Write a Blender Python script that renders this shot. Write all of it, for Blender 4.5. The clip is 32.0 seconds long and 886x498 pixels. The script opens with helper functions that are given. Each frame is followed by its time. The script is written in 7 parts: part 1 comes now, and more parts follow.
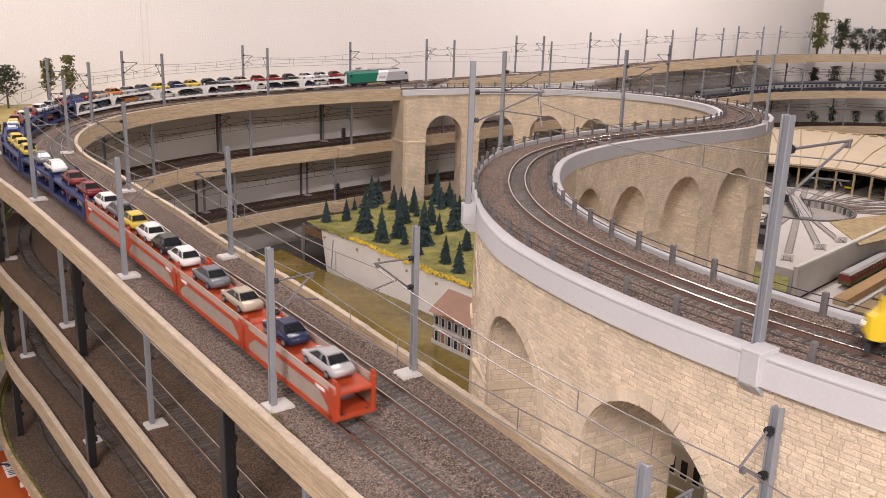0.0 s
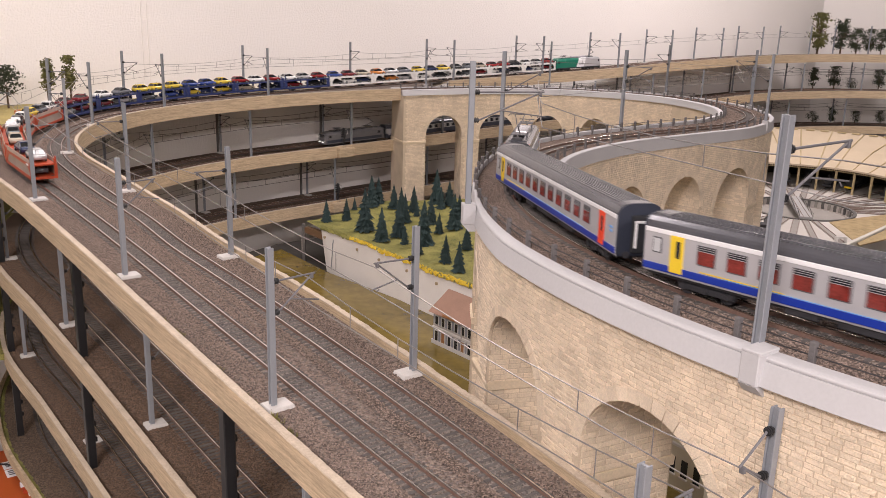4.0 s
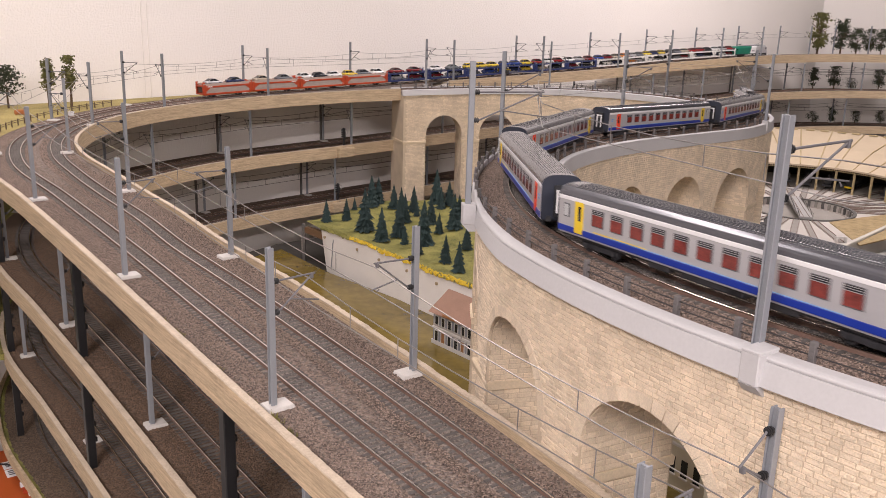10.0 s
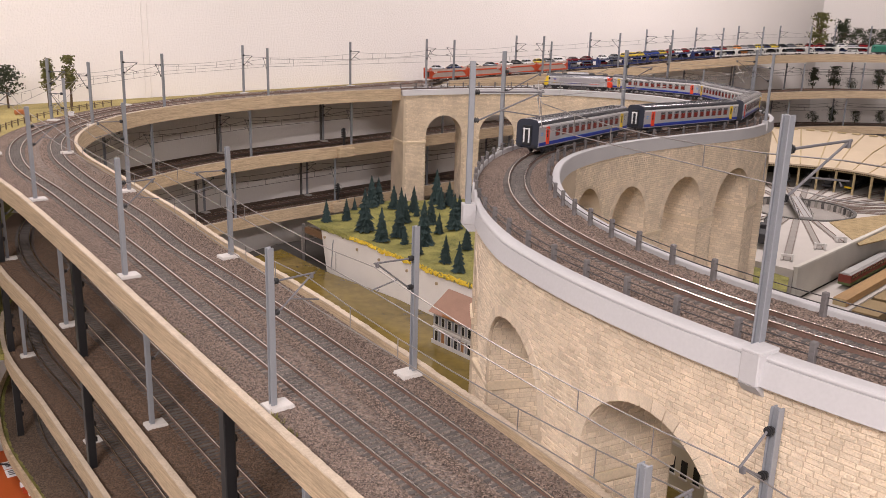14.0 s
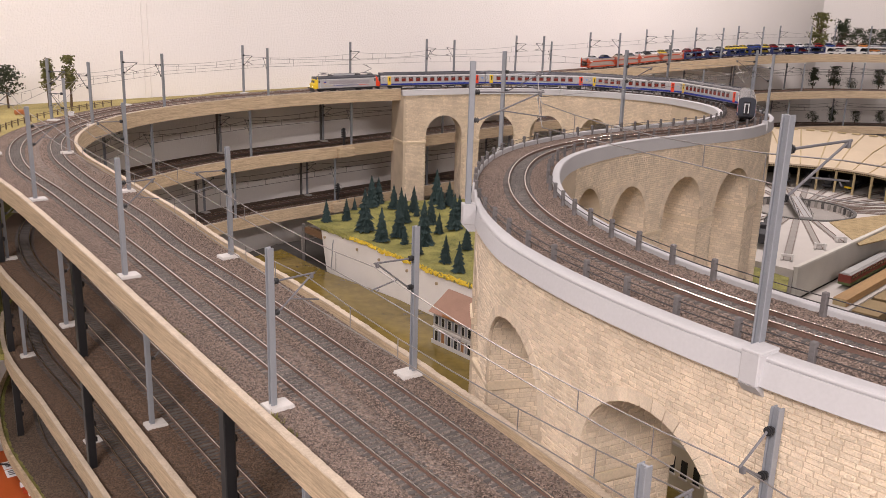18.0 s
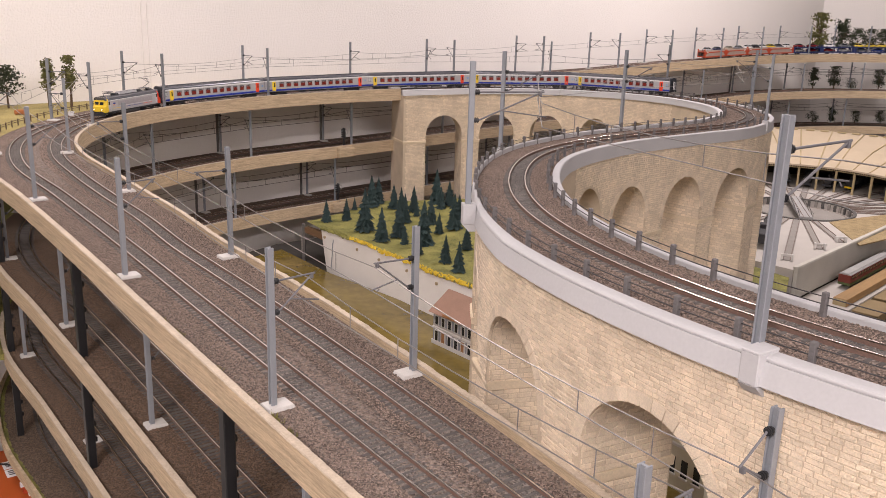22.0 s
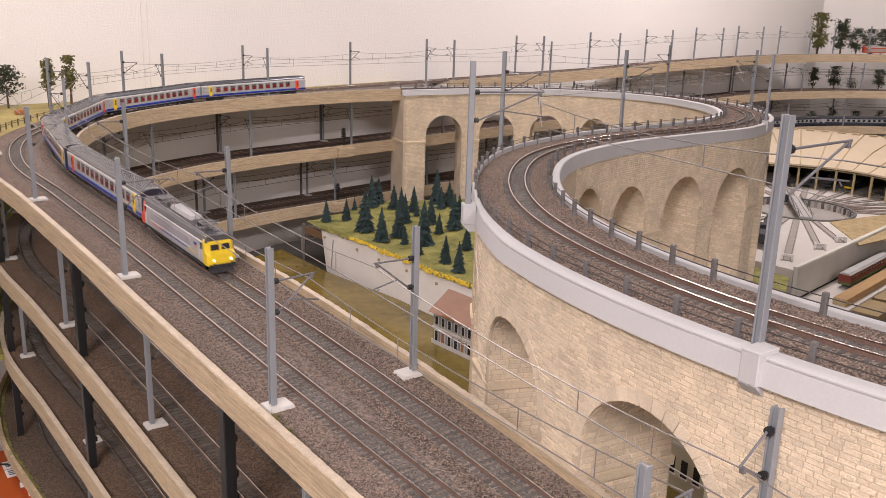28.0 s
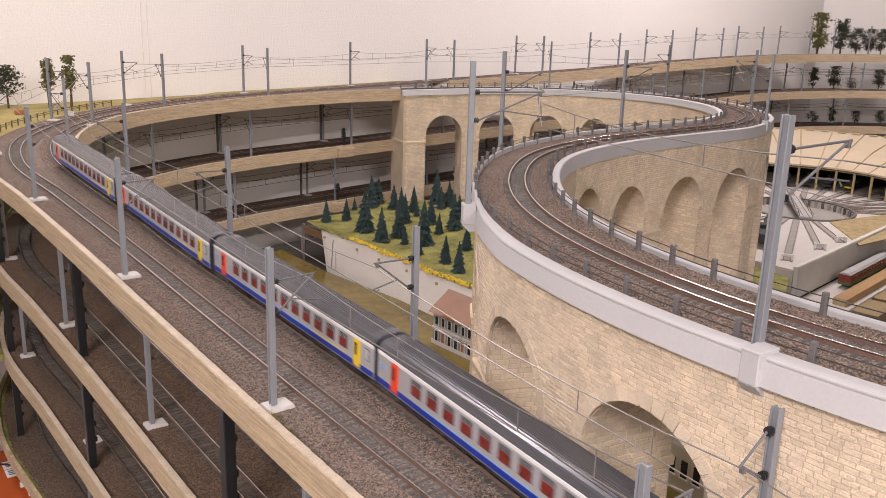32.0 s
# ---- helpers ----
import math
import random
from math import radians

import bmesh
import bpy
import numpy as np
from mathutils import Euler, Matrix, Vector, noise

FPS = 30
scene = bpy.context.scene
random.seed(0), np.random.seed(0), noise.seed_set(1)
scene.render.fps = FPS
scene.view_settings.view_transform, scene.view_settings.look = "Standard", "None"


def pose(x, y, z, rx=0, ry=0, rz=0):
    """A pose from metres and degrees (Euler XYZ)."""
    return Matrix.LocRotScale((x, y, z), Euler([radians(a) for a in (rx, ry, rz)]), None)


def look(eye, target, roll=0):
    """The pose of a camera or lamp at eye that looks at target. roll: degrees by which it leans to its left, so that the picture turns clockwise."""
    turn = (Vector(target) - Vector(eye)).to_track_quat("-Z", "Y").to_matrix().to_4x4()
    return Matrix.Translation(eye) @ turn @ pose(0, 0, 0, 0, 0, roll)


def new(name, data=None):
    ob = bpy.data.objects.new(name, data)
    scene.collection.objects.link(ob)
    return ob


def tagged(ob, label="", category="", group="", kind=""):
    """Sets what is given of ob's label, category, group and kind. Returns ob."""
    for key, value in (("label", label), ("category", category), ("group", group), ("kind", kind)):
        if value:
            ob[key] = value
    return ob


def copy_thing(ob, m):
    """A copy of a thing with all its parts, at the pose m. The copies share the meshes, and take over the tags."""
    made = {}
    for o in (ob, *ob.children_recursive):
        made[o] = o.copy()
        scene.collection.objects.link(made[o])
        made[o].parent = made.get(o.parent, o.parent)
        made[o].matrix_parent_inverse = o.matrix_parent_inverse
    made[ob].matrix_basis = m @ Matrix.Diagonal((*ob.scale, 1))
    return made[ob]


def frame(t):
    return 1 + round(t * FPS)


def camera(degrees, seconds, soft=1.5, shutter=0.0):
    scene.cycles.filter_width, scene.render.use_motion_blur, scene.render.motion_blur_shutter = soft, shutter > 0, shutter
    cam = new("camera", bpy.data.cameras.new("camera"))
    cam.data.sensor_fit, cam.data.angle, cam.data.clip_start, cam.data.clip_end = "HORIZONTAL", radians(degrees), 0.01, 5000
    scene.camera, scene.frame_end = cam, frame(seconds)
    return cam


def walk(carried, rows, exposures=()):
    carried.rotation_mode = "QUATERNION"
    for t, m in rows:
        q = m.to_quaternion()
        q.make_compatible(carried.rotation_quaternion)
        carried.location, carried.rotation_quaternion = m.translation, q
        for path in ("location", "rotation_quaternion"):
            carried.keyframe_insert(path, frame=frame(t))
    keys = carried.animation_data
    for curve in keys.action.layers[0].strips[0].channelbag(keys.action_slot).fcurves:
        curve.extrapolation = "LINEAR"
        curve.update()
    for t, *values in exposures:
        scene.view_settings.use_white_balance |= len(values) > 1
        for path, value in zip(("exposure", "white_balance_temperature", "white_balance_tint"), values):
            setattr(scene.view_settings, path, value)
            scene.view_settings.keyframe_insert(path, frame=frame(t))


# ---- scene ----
# Model railway room, H0 scale (1:87). z = 0 is the rail height of the front deck; metres.
cam = camera(53.857, 32.0, soft=0.85, shutter=0.5)
EYE = Vector((0.0, 0.0, 0.2867))
AIM = EYE + Vector((0.0, math.cos(0.274027), -math.sin(0.274027)))
walk(cam, [(0.0, look(EYE, AIM, 1.7568)), (32.0, look(EYE, AIM, 1.7568))])

# ---- world and lamps ----
world = bpy.data.worlds.new("room_air")
world.use_nodes = True
world.node_tree.nodes["Background"].inputs[0].default_value = (1.0, 0.9, 0.8, 1)
world.node_tree.nodes["Background"].inputs[1].default_value = 0.02
scene.world = world
scene.view_settings.exposure = 0.0


def area_lamp(name, x, y, z, sx, sy, watts, rz=0.0, colour=(1.0, 0.89, 0.885)):
    la = bpy.data.lights.new(name, "AREA")
    la.shape, la.size, la.size_y, la.energy, la.color = "RECTANGLE", sx, sy, watts, colour
    ob = new(name, la)
    ob.matrix_world = pose(x, y, z, 0, 0, rz)
    return ob


area_lamp("ceiling_and_fill_light", -0.70, -1.35, 1.38, 1.2, 0.24, 97.0, 38)
area_lamp("ceiling_and_fill_light", 1.35, -1.45, 1.38, 1.2, 0.24, 78.0, 38)
area_lamp("ceiling_and_fill_light", 1.18, 2.82, 1.38, 1.2, 0.24, 33.0, 38)
# added fill without a known source, brightens the left wall and end curve
area_lamp("ceiling_and_fill_light", -0.55, 1.45, 1.38, 1.2, 0.24, 21.0, 38)

# ---- materials ----
MATS = {}


def material(name, base, rough=0.6, metal=0.0, var=0.12, scale=60.0, fine=900.0, bump=0.1, dist=0.0006, stretch=(1, 1, 1), rand=0.0, tint=None, island=False, spec=0.5):
    """A surface with broad and fine variation of its colour and a fine relief."""
    if name in MATS:
        return MATS[name]
    m = bpy.data.materials.new(name)
    m.use_nodes = True
    nt = m.node_tree
    N, Lk = nt.nodes, nt.links
    bs = N["Principled BSDF"]
    bs.inputs["Roughness"].default_value = rough
    bs.inputs["Metallic"].default_value = metal
    bs.inputs["Specular IOR Level"].default_value = spec
    tc = N.new("ShaderNodeTexCoord")
    mp = N.new("ShaderNodeMapping")
    mp.inputs["Scale"].default_value = stretch
    Lk.new(tc.outputs["Object"], mp.inputs["Vector"])
    n1, n2 = N.new("ShaderNodeTexNoise"), N.new("ShaderNodeTexNoise")
    for n, s in ((n1, scale), (n2, fine)):
        n.inputs["Scale"].default_value = s
        n.inputs["Detail"].default_value = 4
        Lk.new(mp.outputs[0], n.inputs["Vector"])
    add = N.new("ShaderNodeMath")
    add.operation = "ADD"
    Lk.new(n1.outputs["Fac"], add.inputs[0])
    Lk.new(n2.outputs["Fac"], add.inputs[1])
    mr = N.new("ShaderNodeMapRange")
    mr.inputs["From Min"].default_value, mr.inputs["From Max"].default_value = 0.65, 1.35
    Lk.new(add.outputs[0], mr.inputs["Value"])
    ramp = N.new("ShaderNodeMix")
    ramp.data_type = "RGBA"
    dark = [c * (1 - var) for c in base]
    lite = tint or [min(1, c * (1 + var)) for c in base]
    ramp.inputs["A"].default_value = (*dark, 1)
    ramp.inputs["B"].default_value = (*lite, 1)
    Lk.new(mr.outputs[0], ramp.inputs["Factor"])
    out = ramp.outputs["Result"]
    if rand or island:
        hs = N.new("ShaderNodeHueSaturation")
        rv = N.new("ShaderNodeMapRange")
        rv.inputs["To Min"].default_value, rv.inputs["To Max"].default_value = 1 - rand, 1 + rand
        if island:
            src = N.new("ShaderNodeNewGeometry").outputs["Random Per Island"]
        else:
            src = N.new("ShaderNodeObjectInfo").outputs["Random"]
        Lk.new(src, rv.inputs["Value"])
        Lk.new(rv.outputs[0], hs.inputs["Value"])
        Lk.new(out, hs.inputs["Color"])
        out = hs.outputs["Color"]
    Lk.new(out, bs.inputs["Base Color"])
    if bump:
        bp = N.new("ShaderNodeBump")
        bp.inputs["Strength"].default_value, bp.inputs["Distance"].default_value = bump, dist
        Lk.new(add.outputs[0], bp.inputs["Height"])
        Lk.new(bp.outputs[0], bs.inputs["Normal"])
    MATS[name] = m
    return m


def gravel(name, stops, size, bump, dist):
    """Loose stone chips: cells of several tones with a rounded relief."""
    m = bpy.data.materials.new(name)
    m.use_nodes = True
    nt = m.node_tree
    N, Lk = nt.nodes, nt.links
    bs = N["Principled BSDF"]
    bs.inputs["Roughness"].default_value = 0.9
    tc = N.new("ShaderNodeTexCoord")
    vo = N.new("ShaderNodeTexVoronoi")
    vo.inputs["Scale"].default_value = 1.0 / size
    Lk.new(tc.outputs["Object"], vo.inputs["Vector"])
    sp = N.new("ShaderNodeSeparateColor")
    Lk.new(vo.outputs["Color"], sp.inputs[0])
    cr = N.new("ShaderNodeValToRGB")
    cr.color_ramp.interpolation = "CONSTANT"
    els = cr.color_ramp.elements
    while len(els) < len(stops):
        els.new(0.5)
    for i, c in enumerate(stops):
        els[i].position = i / len(stops)
        els[i].color = (*c, 1)
    Lk.new(sp.outputs[0], cr.inputs[0])
    n1 = N.new("ShaderNodeTexNoise")
    n1.inputs["Scale"].default_value = 9.0
    n1.inputs["Detail"].default_value = 5
    Lk.new(tc.outputs["Object"], n1.inputs["Vector"])
    mr = N.new("ShaderNodeMapRange")
    mr.inputs["From Min"].default_value, mr.inputs["From Max"].default_value = 0.3, 0.7
    mr.inputs["To Min"].default_value, mr.inputs["To Max"].default_value = 0.82, 1.15
    Lk.new(n1.outputs["Fac"], mr.inputs["Value"])
    mx = N.new("ShaderNodeMix")
    mx.data_type, mx.blend_type = "RGBA", "MULTIPLY"
    mx.inputs["Factor"].default_value = 1.0
    Lk.new(cr.outputs[0], mx.inputs["A"])
    Lk.new(mr.outputs[0], mx.inputs["B"])
    Lk.new(mx.outputs["Result"], bs.inputs["Base Color"])
    iv = N.new("ShaderNodeMath")
    iv.operation = "SUBTRACT"
    iv.inputs[0].default_value = 1.0
    Lk.new(vo.outputs["Distance"], iv.inputs[1])
    bp = N.new("ShaderNodeBump")
    bp.inputs["Strength"].default_value, bp.inputs["Distance"].default_value = bump, dist
    Lk.new(iv.outputs[0], bp.inputs["Height"])
    Lk.new(bp.outputs[0], bs.inputs["Normal"])
    return m


M_BALLAST = gravel("ballast_stone", [(0.135, 0.103, 0.084), (0.20, 0.152, 0.124), (0.16, 0.132, 0.12), (0.27, 0.215, 0.178), (0.095, 0.072, 0.06), (0.215, 0.165, 0.14), (0.17, 0.136, 0.12)], 0.0019, 1.0, 0.0016)
# browner gravel of the lower turns, darkened further to carry their shade
M_LOWER = gravel("shaded_brown_ballast", [(0.100, 0.066, 0.044), (0.145, 0.096, 0.065), (0.118, 0.083, 0.062), (0.175, 0.120, 0.084), (0.072, 0.048, 0.032)], 0.0019, 1.0, 0.0016)
M_GRIT = gravel("track_grit", [(0.14, 0.115, 0.10), (0.21, 0.175, 0.15), (0.17, 0.14, 0.125), (0.27, 0.225, 0.20), (0.10, 0.08, 0.07)], 0.0017, 1.0, 0.0015)
M_BROWN = gravel("dark_brown_ballast", [(0.10, 0.062, 0.042), (0.135, 0.085, 0.06), (0.085, 0.055, 0.038)], 0.0017, 0.9, 0.0012)
M_BRICKBED = material("mortar", (0.57, 0.47, 0.35), 0.9, var=0.15, scale=30, bump=0.3)
M_BRICK = material("cream_stone", (0.72, 0.605, 0.465), 0.85, var=0.20, scale=30, fine=900, bump=0.8, dist=0.0012, rand=0.10, island=True)
M_BRICKONE = material("cream_stone_block", (0.72, 0.605, 0.465), 0.85, var=0.20, scale=30, fine=900, bump=0.8, dist=0.0012, rand=0.10)
M_STONE = material("cream_stone_trim", (0.66, 0.55, 0.40), 0.85, var=0.14, scale=25, fine=500, bump=0.3, dist=0.0008)
M_CONCRETE = material("pale_grey_concrete", (0.48, 0.475, 0.485), 0.8, var=0.05, scale=14, fine=500, bump=0.05, dist=0.0005)
M_PLY = material("plywood_edge", (0.46, 0.355, 0.235), 0.7, var=0.42, scale=6, fine=34, bump=0.35, dist=0.0008, stretch=(4, 4, 90))
M_PLYTOP = material("painted_edge_top", (0.47, 0.39, 0.30), 0.65, var=0.22, scale=60, fine=500, bump=0.3)
M_RAIL = material("rusty_rail_side", (0.150, 0.092, 0.072), 0.75, 0.0, var=0.25, scale=80, bump=0.1)
M_RAILTOP = material("polished_rail_head", (0.84, 0.79, 0.76), 0.20, 1.0, var=0.08, scale=60, bump=0.0)
# browner, darker head metal: the weaker glint over the viaduct is in its colour
M_RAILDULL = material("dull_rail_head", (0.56, 0.48, 0.43), 0.20, 1.0, var=0.22, scale=12, bump=0.0)
M_SLEEPER = material("grey_wood_sleeper", (0.105, 0.094, 0.088), 0.85, var=0.25, scale=70, bump=0.2, rand=0.25, island=True)
M_MAST = material("grey_blue_painted_steel", (0.27, 0.285, 0.31), 0.5, 0.25, var=0.07, scale=60, bump=0.05)
M_DARK = material("black_plastic", (0.02, 0.02, 0.022), 0.45, var=0.2, bump=0.05)
M_ARM = material("dark_grey_arm", (0.13, 0.127, 0.135), 0.5, var=0.15, bump=0.0)
M_WIRE = material("grey_wire", (0.27, 0.255, 0.245), 0.34, 0.5, var=0.1, bump=0.0)
M_WIRED = material("dark_wire", (0.065, 0.055, 0.05), 0.5, 0.2, var=0.1, bump=0.0)
M_FOOT = material("white_plaster_foot", (0.54, 0.52, 0.50), 0.7, var=0.1, bump=0.1)
M_WALL = material("white_woodchip_paint", (0.84, 0.805, 0.775), 0.6, var=0.03, scale=2.0, fine=230, bump=0.7, dist=0.0028)
M_CHIP = material("ballast_chip", (0.195, 0.147, 0.121), 0.9, var=0.14, scale=25, fine=300, bump=0.0, island=True, rand=0.7)
M_CHIPG = material("grey_ballast_chip", (0.135, 0.120, 0.110), 0.9, var=0.14, scale=25, fine=300, bump=0.0, island=True, rand=0.6)
# chips of the lower turns: brown, with the decks' shade in the colour
M_CHIPL = material("shaded_brown_chip", (0.122, 0.078, 0.052), 0.9, var=0.12, scale=25, fine=300, bump=0.0, island=True, rand=0.5)
M_STEEL = material("black_painted_upright", (0.018, 0.018, 0.02), 0.4, 0.2, var=0.25, bump=0.05)
M_GRASS = material("green_flock", (0.135, 0.15, 0.038), 0.95, var=0.45, scale=26, fine=330, bump=1.0, dist=0.003, tint=(0.34, 0.31, 0.09))
M_HAY = material("straw_flock", (0.33, 0.275, 0.10), 0.95, var=0.40, scale=18, fine=420, bump=0.9, dist=0.002, tint=(0.46, 0.37, 0.14))
M_STRAW = material("yellow_flock", (0.62, 0.44, 0.04), 0.95, var=0.25, scale=40, fine=500, bump=0.9, dist=0.002)
M_EARTH = material("sandy_ground", (0.36, 0.28, 0.18), 0.95, var=0.25, scale=16, fine=500, bump=0.6, dist=0.0012)
M_WATER = material("olive_water", (0.16, 0.115, 0.028), 0.12, var=0.35, scale=9, fine=60, bump=0.12, dist=0.001)
M_WHITEWALL = material("white_quay_wall", (0.72, 0.69, 0.66), 0.8, var=0.08, scale=18, bump=0.15)

M_UNDERPLY = material("plywood_underside", (0.56, 0.46, 0.33), 0.7, var=0.15, scale=9, fine=60, bump=0.1)
M_STEELB = material("brown_grey_upright", (0.11, 0.10, 0.095), 0.6, var=0.2, bump=0.05)

# ---- mesh helpers ----


class Geo:
    """Collects the vertices and faces of one mesh."""

    def __init__(self):
        self.v, self.f = [], []

    def add(self, verts, faces, m=None):
        k = len(self.v)
        self.v += [tuple(m @ Vector(p)) for p in verts] if m is not None else [tuple(p) for p in verts]
        self.f += [tuple(i + k for i in f) for f in faces]
        return self

    def box(self, c, s, m=None, taper=(1, 1), bev=0.0):
        x, y, z = s[0] / 2, s[1] / 2, s[2] / 2
        tx, ty = taper
        if bev:
            b = min(bev, x * 0.45, y * 0.45, z * 0.45)
            vs = []
            for sz in (-1, 1):
                for sx, sy in ((-1, -1), (1, -1), (1, 1), (-1, 1)):
                    kx, ky = (tx, ty) if sz > 0 else (1, 1)
                    vs += [(c[0] + sx * kx * (x - b), c[1] + sy * ky * y, c[2] + sz * (z - b)), (c[0] + sx * kx * x, c[1] + sy * ky * (y - b), c[2] + sz * (z - b)), (c[0] + sx * kx * (x - b), c[1] + sy * ky * (y - b), c[2] + sz * z)]
            i = lambda n, k: n * 3 + k
            fs = [(i(0, 2), i(3, 2), i(2, 2), i(1, 2)), (i(4, 2), i(5, 2), i(6, 2), i(7, 2))]
            for a, b2 in ((0, 1), (2, 3)):
                fs.append((i(a, 0), i(b2, 0), i(b2 + 4, 0), i(a + 4, 0)))
            for a, b2 in ((1, 2), (3, 0)):
                fs.append((i(a, 1), i(b2, 1), i(b2 + 4, 1), i(a + 4, 1)))
            for n in range(4):
                e = (n + 1) % 4
                k = 0 if n in (0, 2) else 1
                fs.append((i(n, k), i(n, 2), i(e, 2), i(e, k)))
                fs.append((i(n + 4, k), i(e + 4, k), i(e + 4, 2), i(n + 4, 2)))
                fs.append((i(n, 0), i(n + 4, 0), i(n + 4, 1), i(n, 1)) if n in (1, 3) else (i(n, 1), i(n + 4, 1), i(n + 4, 0), i(n, 0)))
                fs.append((i(n, 0), i(n, 1), i(n, 2)))
                fs.append((i(n + 4, 0), i(n + 4, 2), i(n + 4, 1)))
            return self.add(vs, fs, m)
        vs = [(c[0] - x, c[1] - y, c[2] - z), (c[0] + x, c[1] - y, c[2] - z), (c[0] + x, c[1] + y, c[2] - z), (c[0] - x, c[1] + y, c[2] - z)]
        vs += [(c[0] - x * tx, c[1] - y * ty, c[2] + z), (c[0] + x * tx, c[1] - y * ty, c[2] + z), (c[0] + x * tx, c[1] + y * ty, c[2] + z), (c[0] - x * tx, c[1] + y * ty, c[2] + z)]
        return self.add(vs, [(3, 2, 1, 0), (4, 5, 6, 7), (0, 1, 5, 4), (1, 2, 6, 5), (2, 3, 7, 6), (3, 0, 4, 7)], m)

    def rod(self, a, b, r, n=6, r2=None):
        a, b = Vector(a), Vector(b)
        d = b - a
        if d.length < 1e-7:
            return self
        q = d.to_track_quat("Z", "Y").to_matrix()
        r2 = r if r2 is None else r2
        vs = [a + q @ Vector((r * math.cos(t), r * math.sin(t), 0)) for t in (2 * math.pi * i / n for i in range(n))]
        vs += [b + q @ Vector((r2 * math.cos(t), r2 * math.sin(t), 0)) for t in (2 * math.pi * i / n for i in range(n))]
        fs = [(i, (i + 1) % n, n + (i + 1) % n, n + i) for i in range(n)] + [tuple(range(n - 1, -1, -1)), tuple(range(n, 2 * n))]
        return self.add(vs, fs)

    def tube(self, pts, r, n=5):
        """A round wire through the given points."""
        pts = [Vector(p) for p in pts]
        vs, fs = [], []
        for i, p in enumerate(pts):
            d = pts[min(i + 1, len(pts) - 1)] - pts[max(i - 1, 0)]
            q = d.to_track_quat("Z", "Y").to_matrix()
            vs += [p + q @ Vector((r * math.cos(2 * math.pi * k / n), r * math.sin(2 * math.pi * k / n), 0)) for k in range(n)]
        for i in range(len(pts) - 1):
            fs += [(i * n + k, i * n + (k + 1) % n, (i + 1) * n + (k + 1) % n, (i + 1) * n + k) for k in range(n)]
        return self.add(vs, fs)

    def prism(self, outline, x0, x1, m=None):
        """A closed (y, z) outline drawn along x."""
        n = len(outline)
        vs = [(x0, y, z) for y, z in outline] + [(x1, y, z) for y, z in outline]
        fs = [(i, (i + 1) % n, n + (i + 1) % n, n + i) for i in range(n)] + [tuple(range(n - 1, -1, -1)), tuple(range(n, 2 * n))]
        return self.add(vs, fs, m)

    def mesh(self, name, mat, smooth=False):
        me = bpy.data.meshes.new(name)
        me.from_pydata(self.v, [], self.f)
        me.materials.append(mat)
        bm = bmesh.new()
        bm.from_mesh(me)
        bmesh.ops.recalc_face_normals(bm, faces=bm.faces)
        bm.to_mesh(me)
        bm.free()
        if smooth:
            me.polygons.foreach_set("use_smooth", [True] * len(me.polygons))
        return me


def part(name, geo, mat, parent=None, label="", smooth=False, m=None):
    """Links a mesh as one object, under a thing where one is given."""
    me = geo if isinstance(geo, bpy.types.Mesh) else geo.mesh(name, mat, smooth)
    ob = new(name, me)
    if parent is not None:
        ob.parent = parent
    if m is not None:
        ob.matrix_basis = m
    return tagged(ob, label) if label else ob


def thing(name, label, category, group="", kind="", m=None):
    ob = new(name)
    ob.empty_display_size = 0.01
    if m is not None:
        ob.matrix_basis = m
    return tagged(ob, label, category, group, kind)


# ---- alignments of the lines ----


class Line:
    """A smooth line through a few stations, measured along its length."""

    def __init__(self, nodes, zero=0, drop=0.0):
        self.nodes, self.zero = nodes, zero
        P = np.array(nodes, float) - np.array([0, 0, drop])
        Q = np.vstack([2 * P[0] - P[1], P, 2 * P[-1] - P[-2]])
        n = len(P)
        t = np.linspace(0, n - 1, (n - 1) * 24 + 1)
        i = np.minimum(t.astype(int), n - 2)
        u = (t - i)[:, None]
        a, b, c, d = Q[i], Q[i + 1], Q[i + 2], Q[i + 3]
        self.p = 0.5 * (2 * b + (c - a) * u + (2 * a - 5 * b + 4 * c - d) * u**2 + (3 * b - a - 3 * c + d) * u**3)
        s = np.r_[0, np.cumsum(np.linalg.norm(np.diff(self.p, axis=0), axis=1))]
        self.s = s - s[zero * 24]
        self.t = np.gradient(self.p, axis=0)

    def at(self, s, off=0.0, dz=0.0):
        p = [float(np.interp(s, self.s, self.p[:, k])) for k in range(3)]
        t = [float(np.interp(s, self.s, self.t[:, k])) for k in range(2)]
        L = math.hypot(*t)
        return Vector((p[0] - t[1] / L * off, p[1] + t[0] / L * off, p[2] + dz))

    def turn(self, s):
        t = [float(np.interp(s, self.s, self.t[:, k])) for k in range(2)]
        return math.degrees(math.atan2(t[1], t[0]))

    def frame_at(self, s, off=0.0, dz=0.0):
        p = self.at(s, off, dz)
        return pose(*p, 0, 0, self.turn(s))

    def lower(self, drop):
        return Line(self.nodes, self.zero, drop)


